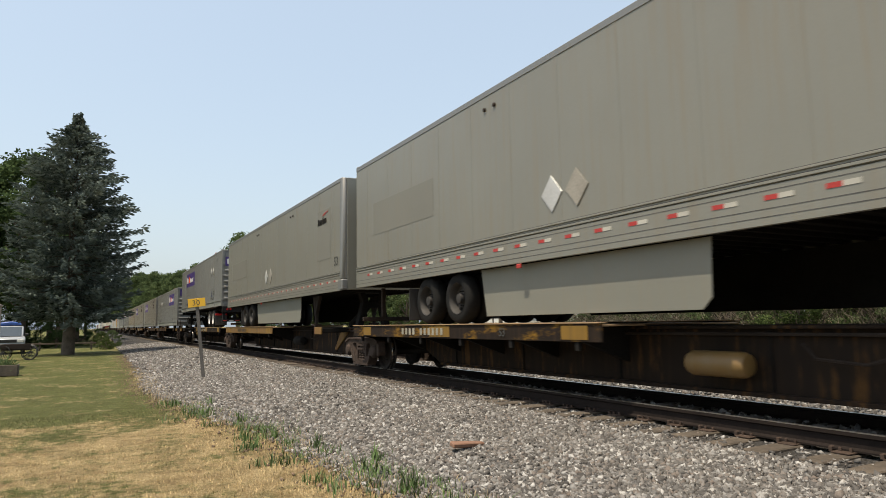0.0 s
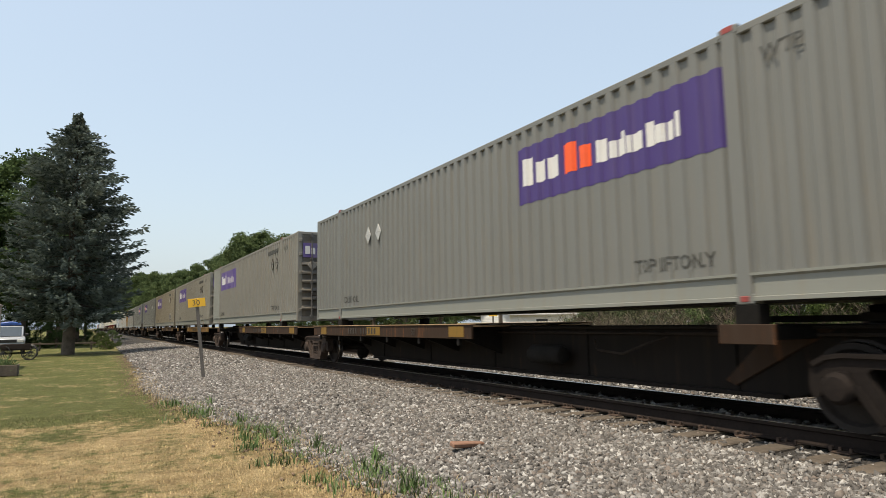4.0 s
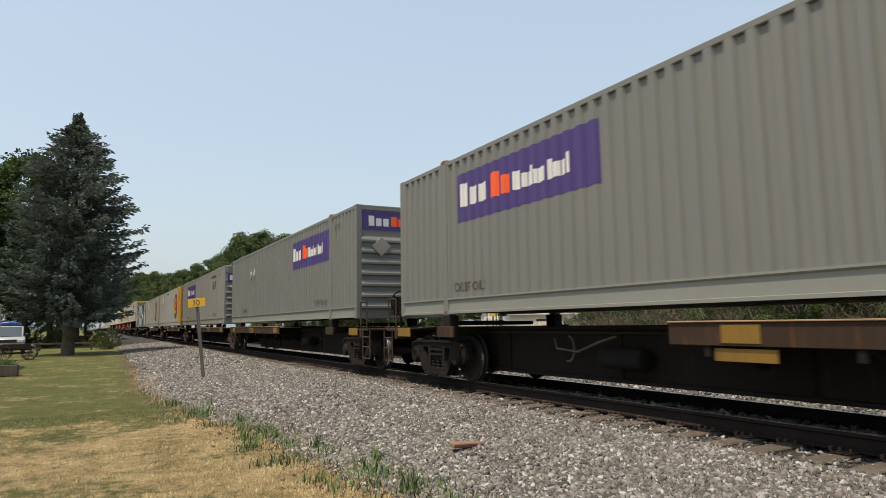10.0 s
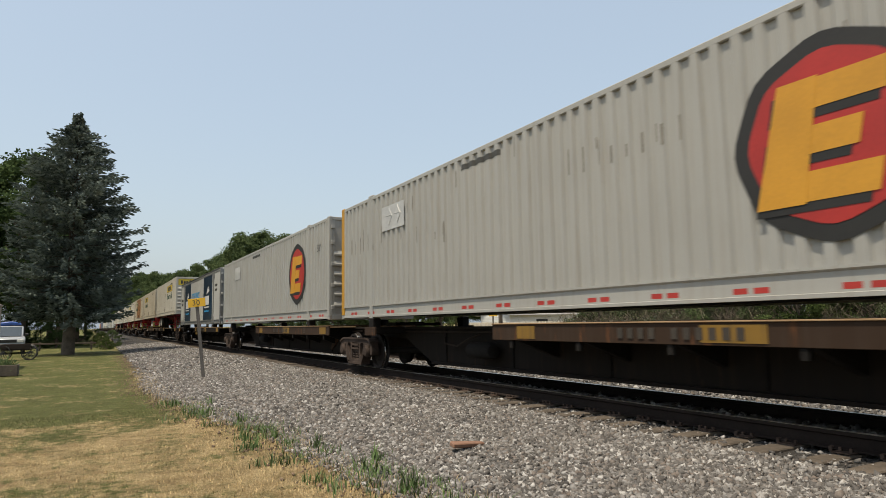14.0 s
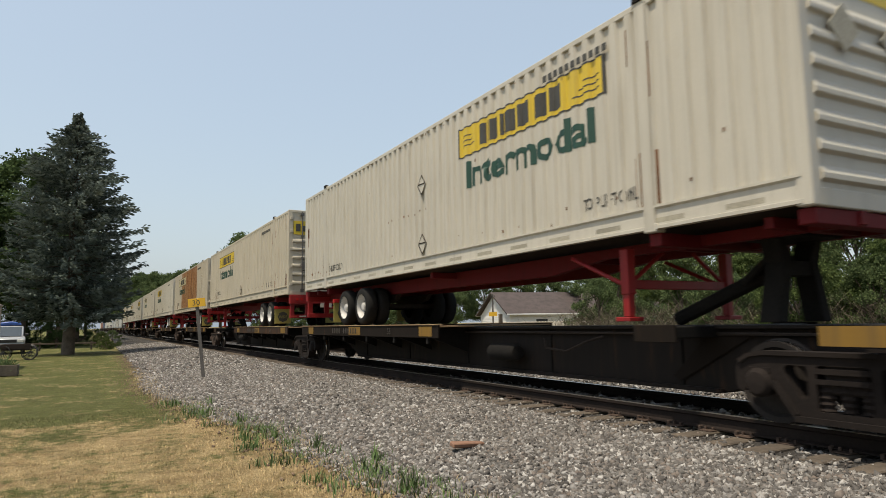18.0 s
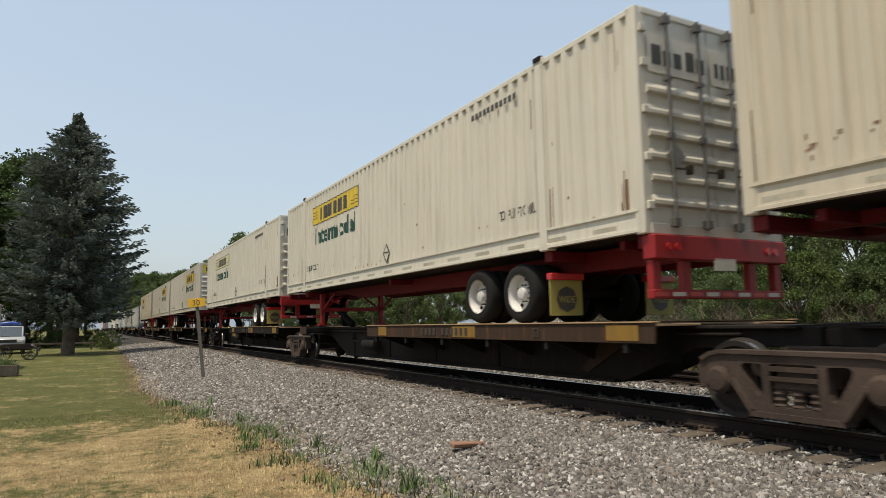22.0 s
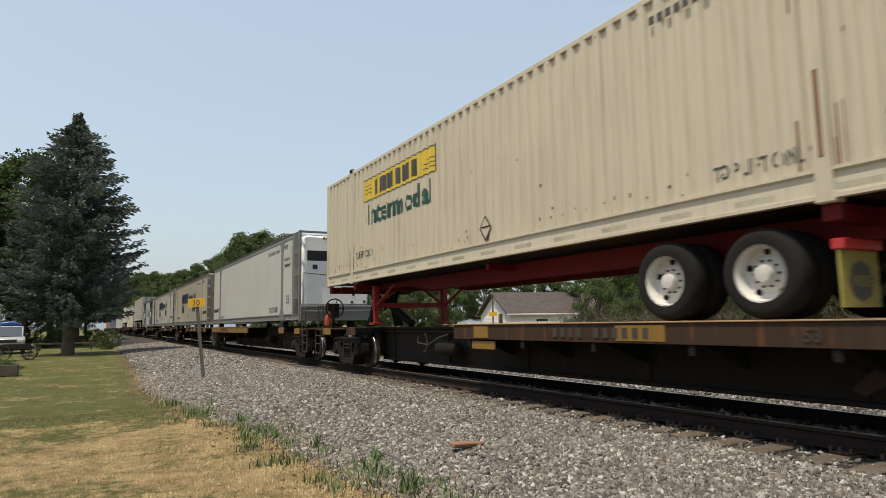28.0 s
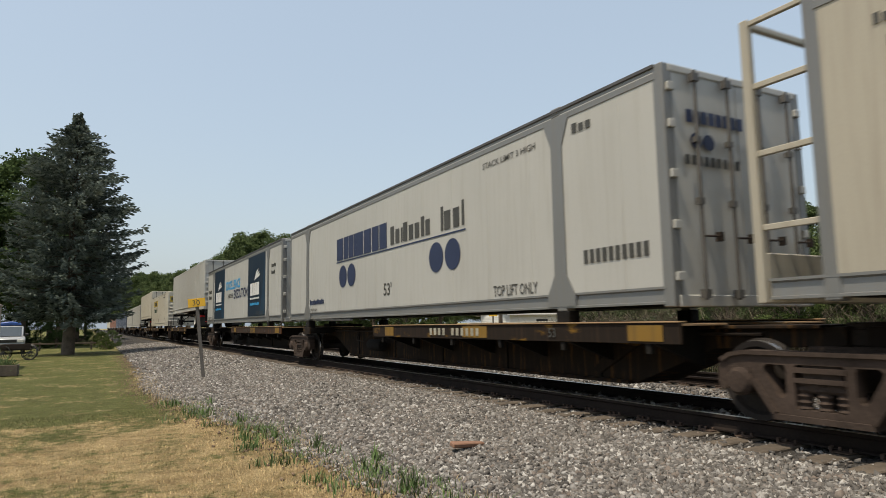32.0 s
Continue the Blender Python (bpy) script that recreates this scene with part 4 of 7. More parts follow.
# ---- loads: chassis and trailers ----
def road_wheel(parent, x, y, z, side, rim):
    """A dual tyre pair with a dished disc wheel."""
    tyre = part("tyre", shape("tyre", lambda g: g.lathe([(0.28, -0.13), (0.38, -0.145), (0.435, -0.12), (0.46, -0.075), (0.46, 0.075), (0.435, 0.12), (0.38, 0.145), (0.28, 0.13)], "x", (0, 0, 0), 36, (False, False)), 0, True), RUBBER, parent, "", (x, y, z))
    part("tyre", SHAPES["tyre"], RUBBER, parent, "", (x - side * 0.33, y, z))

    def disc(g):
        s = side
        g.lathe([(0.292, s * 0.138), (0.276, s * 0.12), (0.255, s * -0.01), (0.2, s * -0.03), (0.17, s * 0.0), (0.1, s * 0.02), (0.085, s * 0.10), (0.02, s * 0.11)], "x", (0, 0, 0), 30, (False, True))
    wheel = part("rim", shape("rim %d" % side, disc, 0, True), rim, tyre)

    def holes(g):
        for i in range(5):
            a = 2 * math.pi * i / 5 + 0.3
            g.lathe([(0.036, 0.0), (0.036, side * 0.012)], "x", (side * -0.018, 0.225 * math.cos(a), 0.228 * math.sin(a)), 12)
        for i in range(10):
            a = 2 * math.pi * i / 10
            g.lathe([(0.013, 0.0), (0.013, side * 0.03)], "x", (side * 0.01, 0.135 * math.cos(a), 0.135 * math.sin(a)), 6)
    tagged(part("vent_hole", shape("holes %d" % side, holes), BLACK_STEEL, tyre), kind="stuff")


def chassis(frame, label, way, flap, slide=0.0):
    """A container chassis; way is the sign of y at the end with wheels and bumper. z = 0 is the deck."""
    ob = tagged(new("container_chassis"), label, "trailer chassis", "chassis on the train")
    top = 1.045
    e = way * HALF

    def beams(g):
        for s in (-1, 1):
            x = s * 0.48
            g.prism([(way * (HALF - 0.1), top), (way * (HALF - 0.1), top - 0.3), (-way * 3.2, top - 0.3), (-way * 4.4, top - 0.14), (-way * HALF, top - 0.14), (-way * HALF, top)], "x", x - 0.06, x + 0.06)
    part("main_beam", shape("beams %d" % way, beams, 0.008), CHASSIS_SHADED if frame == CHASSIS_RED else frame, ob)
    for i in range(9):
        y = -HALF + 0.6 + i * 1.86
        pbox("cross_member", ob, CHASSIS_SHADED if frame == CHASSIS_RED else frame, -1.1 if i % 4 == 0 else -0.44, 1.1 if i % 4 == 0 else 0.44, y - 0.05, y + 0.05, top - 0.13, top - 0.01, 0.006)
    for y in (e - way * 0.12, -e + way * 0.12, way * POST_Y, -way * POST_Y):
        pbox("bolster", ob, CHASSIS_SHADED if frame == CHASSIS_RED else frame, -1.22, 1.22, y - 0.09, y + 0.09, top - 0.16, top - 0.002, 0.01)
    # bumper frame below the doors
    pbox("bumper_head", ob, frame, -1.24, 1.24, e - 0.1 - way * 0.02, e + 0.1 - way * 0.02, top - 0.3, top - 0.003, 0.012)
    for x in (-1.14, -0.62, 0.62, 1.14):
        pbox("bumper_upright", ob, frame, x - 0.07, x + 0.07, e - way * 0.05 - 0.05, e - way * 0.05 + 0.05, 0.36, top - 0.3, 0.01)
    pbox("bumper_beam", ob, frame, -1.22, 1.22, e - way * 0.05 - 0.06, e - way * 0.05 + 0.06, 0.27, 0.38, 0.012)
    for i in range(8):
        pbox("reflective_tape", ob, TAPE_WHITE if i % 2 else RED_INK, -1.2 + i * 0.3, -0.98 + i * 0.3, e + way * 0.0105 - 0.001, e + way * 0.0155, 0.3, 0.35, 0)
    for x in (-1.0, -0.85, 0.85, 1.0):
        part("tail_lamp", shape("tail lamp", lambda g: g.lathe([(0.05, -0.02), (0.05, 0.015), (0.035, 0.02)], "y", (0, 0, 0), 12)), LAMP_RED, ob, "red tail lamp", (x, e + way * 0.08, top - 0.15))
    pbox("plate_bar", ob, TAPE_WHITE, -0.2, 0.2, e + way * 0.07 - 0.01, e + way * 0.07 + 0.01, 0.62, 0.78, 0.003)
    if frame == CHASSIS_BLACK:
        for y, w in ((1.57, 0.5), (0.45, 0.72)):
            pbox("label_plate", ob, STREAK, -0.552, -0.542, y - w / 2, y + w / 2, top - 0.22, top - 0.09, 0.003, "scuffed pale label plate")
    # tandem
    for k in (2.75 + slide, 3.98 + slide):
        y = way * (HALF - k)
        part("axle", shape("road axle", lambda g: g.rod((-1.0, 0, 0), (1.0, 0, 0), 0.065, 10)), DARK_STEEL, ob, "", (0, y, 0.463))
        for s in (-1, 1):
            road_wheel(ob, s * 1.1, y, 0.463, s, RIM_WHITE)
    for s in (-1, 1):
        x = s * 0.42
        y = way * (HALF - 3.37 - slide)
        part("spring_hanger", shape("hanger", lambda g: [g.prism([(-1.1, 0.75), (1.1, 0.75), (0.95, 0.6), (0.2, 0.5), (-0.2, 0.5), (-0.95, 0.6)], "x", -0.06, 0.06), g.prism([(-1.05, 0.58), (0, 0.68), (1.05, 0.58), (1.05, 0.62), (0, 0.72), (-1.05, 0.62)], "x", -0.09, -0.065)], 0.006), DARK_STEEL, ob, "", (x, y, 0))
        yf = way * (HALF - 1.95 - slide)
        part("mudflap", shape("flap", lambda g: g.box(-0.3, 0.3, -0.012, 0.012, -0.5, 0.02), 0.004), flap, ob, "", (s * 0.95, yf, 0.6))
        part("flap_mark", shape("flap mark", lambda g: g.lathe([(0.19, -0.002), (0.19, 0.002)], "y", (0, 0, 0), 8)), BLACK_INK, ob, "", (s * 0.95, yf - 0.016, 0.34))
        part("lettering", text_mesh("WIDE", 0.1, 0.3, 0.012), flap, ob, "", (s * 0.95 - 0.15, yf - 0.021, 0.29)) if flap == FLAP else None
        pbox("flap_bracket", ob, LAMP_RED, s * 0.95 - 0.31, s * 0.95 + 0.31, yf - 0.06, yf + 0.06, 0.62, 0.72, 0.01)
    # landing legs near the blind end
    yl = -way * (HALF - 2.75)
    for s in (-1, 1):
        x = s * 0.95
        part("landing_leg", shape("landing leg", lambda g: [g.box(-0.07, 0.07, -0.07, 0.07, 0.35, top - 0.1), g.box(-0.055, 0.055, -0.055, 0.055, 0.06, 0.36), g.box(-0.13, 0.13, -0.13, 0.13, 0.003, 0.06)], 0.01), frame, ob, "", (x, yl, 0))
        part("leg_brace", shape("leg brace", lambda g: g.rod((0, 0, 0.45), (0, 1.1, 0.92), 0.03)), frame, ob, "", (x, yl, 0), None if way > 0 else (0, 0, 180))
    pbox("leg_beam", ob, frame, -0.95, 0.95, yl - 0.04, yl + 0.04, 0.42, 0.54, 0.008)
    for s in (-1, 1):
        part("leg_diagonal", shape("leg diagonal %d" % s, lambda g: g.rod((s * 0.9, 0, 0.5), (s * 0.3, 0, 0.92), 0.03)), frame, ob, "", (0, yl, 0))
    return ob


def road_trailer(label, marks, skirt=4.3):
    """A smooth-sided dry van with skirts; wheels near its rear. z = 0 is the deck."""
    ob = tagged(new("road_trailer"), label, "semi trailer", "trailers on the train")
    W, z0, z1 = 2.6, 0.92, 3.98
    x = W / 2

    def side(g, s):
        flat_wall(g, -HALF + 0.16, HALF - 0.08, z0 + 0.4, z1 - 0.1, s * x, s)
    for s in (-1, 1):
        part("side_panel", shape("van side %d" % s, lambda g: side(g, s)), TRAILER, ob)
        part("bottom_rail", shape("van rail %d" % s, lambda g: [g.box(min(s * (x + 0.012), s * (x - 0.05)), max(s * (x + 0.012), s * (x - 0.05)), -HALF + 0.14, HALF - 0.02, z0, z0 + 0.395), g.box(min(s * (x + 0.022), s * x), max(s * (x + 0.03), s * x), -HALF + 0.14, HALF - 0.02, z0 + 0.405, z0 + 0.435), g.box(min(s * (x + 0.022), s * x), max(s * (x + 0.022), s * x), -HALF + 0.14, HALF - 0.02, z0 + 0.47, z0 + 0.495)], 0.004), TRAILER, ob)
        # thin dark strips paint in the shadow lines along the rail ridges
        part("rail_groove", shape("van shade line %d" % s, lambda g: [g.box(s * (x + 0.002) - 0.004, s * (x + 0.002) + 0.004, -HALF + 0.14, HALF - 0.02, z0 + c, z0 + c + 0.007) for c in (0.44, 0.50)] + [g.box(s * (x + 0.012) - 0.003, s * (x + 0.012) + 0.003, -HALF + 0.14, HALF - 0.02, z0 + c, z0 + c + 0.007) for c in (0.08, 0.16, 0.34)]), ROD_STEEL, ob, "thin dark line painting in shade along the rail")
        part("top_rail", shape("van top %d" % s, lambda g: g.prism([(s * (x + 0.01), z1 - 0.13), (s * (x + 0.01), z1 - 0.03), (s * (x - 0.06), z1 + 0.01), (s * (x - 0.1), z1 - 0.13)], "y", -HALF + 0.12, HALF - 0.02), 0.005), ALU, ob)
        part("nose_corner", shape("van corner %d" % s, lambda g: g.prism([(s * (x + 0.004), -HALF + 0.2), (s * (x + 0.004), -HALF + 0.1), (s * (x - 0.05), -HALF + 0.02), (s * (x - 0.14), -HALF), (s * (x - 0.14), -HALF + 0.2)], "z", z0 + 0.3, z1 - 0.02), 0.02, True), ALU, ob, "dull rounded corner")
        pbox("corner_cap", ob, ALU, s * (x - 0.07) - 0.09, s * (x - 0.07) + 0.09, -HALF - 0.005, -HALF + 0.3, z0 + 0.02, z0 + 0.3, 0.03)
        pbox("rear_post", ob, TRAILER, s * (x - 0.06) - 0.06, s * (x - 0.06) + 0.065, HALF - 0.1, HALF, z0, z1, 0.012)
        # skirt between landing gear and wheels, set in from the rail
        # near skirt is grey green, far skirt is black
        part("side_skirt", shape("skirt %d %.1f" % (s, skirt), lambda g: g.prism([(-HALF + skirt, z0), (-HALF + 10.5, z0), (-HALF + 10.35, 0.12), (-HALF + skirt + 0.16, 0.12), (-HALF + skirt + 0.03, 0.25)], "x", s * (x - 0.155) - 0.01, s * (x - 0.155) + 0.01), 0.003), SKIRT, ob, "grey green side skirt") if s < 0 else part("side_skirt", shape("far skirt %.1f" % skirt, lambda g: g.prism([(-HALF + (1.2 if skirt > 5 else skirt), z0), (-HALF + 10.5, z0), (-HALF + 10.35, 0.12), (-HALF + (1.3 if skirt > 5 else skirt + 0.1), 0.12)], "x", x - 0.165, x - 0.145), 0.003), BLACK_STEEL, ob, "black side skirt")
        for i in range(25):
            y = -HALF + 0.48 + i * 0.615
            pbox("red_tape", ob, RED_INK, s * (x + 0.014) - 0.003, s * (x + 0.014) + 0.003, y, y + 0.15, z0 + 0.245, z0 + 0.295, 0)
            pbox("white_tape", ob, TAPE_WHITE, s * (x + 0.014) - 0.003, s * (x + 0.014) + 0.003, y - 0.16, y, z0 + 0.245, z0 + 0.295, 0)
    pbox("front_wall", ob, TRAILER, -x + 0.14, x - 0.14, -HALF + 0.004, -HALF + 0.05, z0 + 0.02, z1 - 0.02, 0.01)
    pbox("rear_doors", ob, TRAILER, -x + 0.1, x - 0.1, HALF - 0.06, HALF - 0.01, z0 + 0.05, z1 - 0.05, 0.01)
    pbox("roof", ob, ALU, -x + 0.05, x - 0.05, -HALF + 0.1, HALF - 0.03, z1 - 0.05, z1 - 0.005, 0.01)
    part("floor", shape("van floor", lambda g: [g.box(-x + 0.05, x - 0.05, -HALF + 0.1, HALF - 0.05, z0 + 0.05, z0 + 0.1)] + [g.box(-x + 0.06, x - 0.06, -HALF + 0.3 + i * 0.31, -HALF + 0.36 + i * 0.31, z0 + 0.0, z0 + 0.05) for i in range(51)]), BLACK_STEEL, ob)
    for k in (3.7, 4.92):
        y = HALF - k
        part("axle", shape("road axle", lambda g: g.rod((-1.0, 0, 0), (1.0, 0, 0), 0.065, 10)), DARK_STEEL, ob, "", (0, y, 0.463))
        for s in (-1, 1):
            road_wheel(ob, s * 1.1, y, 0.463, s, RIM_GREY)
    part("slider", shape("slider", lambda g: [g.box(s * 0.55 - 0.06, s * 0.55 + 0.06, HALF - 6.3, HALF - 2.2, 0.62, 0.9) for s in (-1, 1)] + [g.box(-0.6, 0.6, y - 0.05, y + 0.05, 0.6, 0.85) for y in (HALF - 6.0, HALF - 4.3, HALF - 2.4)], 0.008), DARK_STEEL, ob)
    pbox("bumper_beam", ob, DARK_STEEL, -1.15, 1.15, HALF - 0.1, HALF - 0.01, 0.1, 0.2, 0.01)
    for xx in (-0.6, 0.6):
        pbox("bumper_upright", ob, DARK_STEEL, xx - 0.05, xx + 0.05, HALF - 0.09, HALF - 0.02, 0.2, z0, 0.008)
    yl = -HALF + 3.3
    for s in (-1, 1):
        part("landing_leg", shape("van leg", lambda g: [g.box(-0.06, 0.06, -0.06, 0.06, 0.3, 0.9), g.box(-0.045, 0.045, -0.045, 0.045, 0.06, 0.3), g.box(-0.13, 0.13, -0.13, 0.13, 0.003, 0.06), g.prism([(-0.42, 0.9), (0.25, 0.9), (0.08, 0.42), (-0.08, 0.42)], "x", -0.05, 0.05)], 0.008), DARK_STEEL, ob, "", (s * 0.95, yl, 0))
        pbox("spare_flap", ob, FLAP_BLACK, s * 0.95 - 0.3, s * 0.95 + 0.3, HALF - 2.95, HALF - 2.93, 0.1, 0.75, 0)
    nx = -x - 0.006
    for y, z, dark in marks:
        part("placard", shape("van placard", lambda g: g.prism([(-0.24, 0), (0, -0.27), (0.24, 0), (0, 0.27)], "x", -0.01, 0.0), 0.003), PLACARD_DARK if dark else PLACARD, ob, "diamond placard holder", (nx, y, z))
    for y in (-3.3, -3.0, 1.65, 1.95):
        part("vent_knob", shape("vent knob", lambda g: g.lathe([(0.035, 0.02), (0.035, -0.02), (0.02, -0.03)], "x", (0, 0, 0), 10)), DARK_STEEL, ob, "", (nx, y, z1 - 0.35))
    pbox("clearance_lamp", ob, RED_INK, -x - 0.03, -x + 0.0, 1.0, 1.12, z0 - 0.08, z0 - 0.01, 0.01)
    return ob


# ---- the train's cars ----
def plate_with_holes(g, outer, holes, x0, x1):
    """A plate in the y-z plane between x0 and x1, with openings through it."""
    loops = [outer] + holes
    flat = [p for lp in loops for p in lp]
    tris = geometry.tessellate_polygon([[Vector((y, z, 0)) for y, z in lp] for lp in loops])
    n = len(flat)
    faces = [tuple(t) for t in tris] + [tuple(i + n for i in t) for t in tris]
    at = 0
    for lp in loops:
        m = len(lp)
        faces += [(at + i, at + (i + 1) % m, n + at + (i + 1) % m, n + at + i) for i in range(m)]
        at += m
    g.add([(x, y, z) for x in (x0, x1) for y, z in flat], faces)


def truck(parent, y, spin, CAST):
    """A two-axle truck: side frames with openings, springs, bolster and wheelsets. Origin on the rail heads."""
    body = part("truck", shape("bolster", lambda g: [g.box(-1.05, 1.05, -0.2, 0.2, 0.36, 0.66), g.box(-0.45, 0.45, -0.5, 0.5, 0.6, 0.78)], 0.02), CAST, parent, "rusty cast steel truck", (0, y, 0))

    def frame_side(g):
        # a cast plate with two tapered windows and a spring opening, stiffened by flanges
        half = [(0.80, 0.745), (0.95, 0.725), (1.06, 0.67), (1.11, 0.57), (1.12, 0.42), (1.09, 0.34), (1.02, 0.34), (0.99, 0.42), (0.98, 0.53), (0.72, 0.53), (0.68, 0.40), (0.50, 0.15), (0.40, 0.09)]
        outer = half + [(-y, z) for y, z in half[::-1]]
        win = [(0.35, 0.615), (0.54, 0.62), (0.575, 0.585), (0.56, 0.53), (0.44, 0.33), (0.395, 0.29), (0.355, 0.31), (0.335, 0.36), (0.335, 0.58)]
        mid = [(-0.235, 0.20), (0.235, 0.20), (0.25, 0.23), (0.25, 0.60), (0.22, 0.625), (-0.22, 0.625), (-0.25, 0.60), (-0.25, 0.23)]
        plate_with_holes(g, outer, [win, [(-y, z) for y, z in win], mid], -0.085, 0.085)
        g.prism([(-1.08, 0.66), (-0.96, 0.725), (-0.80, 0.752), (0.80, 0.752), (0.96, 0.725), (1.08, 0.66), (1.05, 0.62), (0.94, 0.685), (0.79, 0.71), (-0.79, 0.71), (-0.94, 0.685), (-1.05, 0.62)], "x", -0.115, 0.115)
        for s in (-1, 1):
            g.prism([(s * 0.72, 0.46), (s * 0.68, 0.40), (s * 0.49, 0.13), (s * 0.44, 0.16), (s * 0.66, 0.47)], "x", -0.115, 0.115)
            g.box(-0.1, 0.1, s * 0.84 - 0.12, s * 0.84 + 0.12, 0.53, 0.585)
        g.prism([(-0.48, 0.085), (0.48, 0.085), (0.47, 0.14), (-0.47, 0.14)], "x", -0.115, 0.115)
        for z0, z1 in ((0.55, 0.60), (0.455, 0.50)):
            g.box(-0.10, 0.09, -0.25, 0.25, z0, z1)
    me = shape("side frame", frame_side)
    for s in (-1, 1):
        fr = part("side_frame", me, CAST, body, "cast side frame with open windows", (s * 1.0, 0, 0))
        for yy in (-0.19, 0.0, 0.19):
            part("coil_spring", shape("spring", lambda g: g.lathe([(0.075 - 0.02 * (k % 2), k * 0.03) for k in range(9)], "z", (0, 0, 0.21), 12)), CAST, body, "", (s * 1.0, yy, 0))
        for yy in (-0.84, 0.84):
            part("bearing_cap", shape("bearing cap", lambda g: g.lathe([(0.14, -0.05), (0.15, 0.08), (0.11, 0.13), (0.03, 0.14)], "x", (0, 0, 0), 16), 0, True), CAST, body, "", (s * 1.03, yy, 0.43), None if s > 0 else (0, 0, 180))
    for yy in (-0.84, 0.84):
        def wheels(g):
            for s in (-1, 1):
                x = s * 0.755
                prof = [(0.03, -0.06), (0.12, -0.07), (0.15, -0.03), (0.33, -0.01), (0.36, -0.06), (0.418, -0.07), (0.425, 0.04), (0.45, 0.05), (0.45, 0.07), (0.36, 0.075), (0.33, 0.03), (0.12, 0.07), (0.03, 0.06)]
                g.lathe([(r, -s * h) for r, h in prof], "x", (x, 0, 0), 32)
            g.rod((-1.0, 0, 0), (1.0, 0, 0), 0.08, 12)
            for s in (-1, 1):
                for i in range(3):
                    a = i * 2.0944
                    g.lathe([(0.02, s * 0.79), (0.02, s * 0.84)], "x", (0, 0.22 * math.cos(a), 0.22 * math.sin(a)), 8)
        ws = part("wheelset", shape("wheelset", wheels, 0, True), WHEEL_STEEL, body, "steel wheels on their axle", (0, yy, 0.42))
        part("wheel_tread", shape("treads", lambda g: g.lathe([(0.4195, -0.80), (0.4275, -0.785), (0.4275, -0.72), (0.4195, -0.70)], "x", (0, 0, 0), 32, (False, False)), 0, True), TREAD, body, "polished tread", (0, yy, 0.42))
        spin.append((ws, yy))
    return body


def hitch(car, y, way, raised):
    """The stand that holds a trailer's kingpin; folded flat under containers."""
    if raised:
        part("hitch_stand", shape("hitch %d" % way, lambda g: [g.prism([(-0.5, 1.03), (-0.32, 1.03), (-0.16, 1.75), (-0.28, 2.0), (-0.42, 2.0), (-0.32, 1.7)], "y", -0.12, 0.12), g.prism([(0.5, 1.03), (0.32, 1.03), (0.16, 1.75), (0.28, 2.0), (0.42, 2.0), (0.32, 1.7)], "y", -0.12, 0.12), g.box(-0.3, 0.3, -0.1, 0.1, 1.55, 1.72), g.box(-0.5, 0.5, -0.35, 0.35, 1.97, 2.04), g.rod((0, 0, 1.72), (0, way * 1.7, 1.08), 0.1), g.rod((-0.2, 0, 1.9), (-0.2, way * 0.5, 1.5), 0.05)], 0.01), BLACK_STEEL, car, "raised black hitch stand", (0, y, 0))
    else:
        part("hitch_stand", shape("hitch flat %d" % way, lambda g: [g.box(-0.4, 0.4, -0.3, 0.3, 1.03, 1.12), g.box(-0.25, 0.25, 0 if way > 0 else -1.5, 1.5 if way > 0 else 0, 1.03, 1.1)], 0.01), BLACK_STEEL, car, "folded black hitch stand", (0, y, 0))


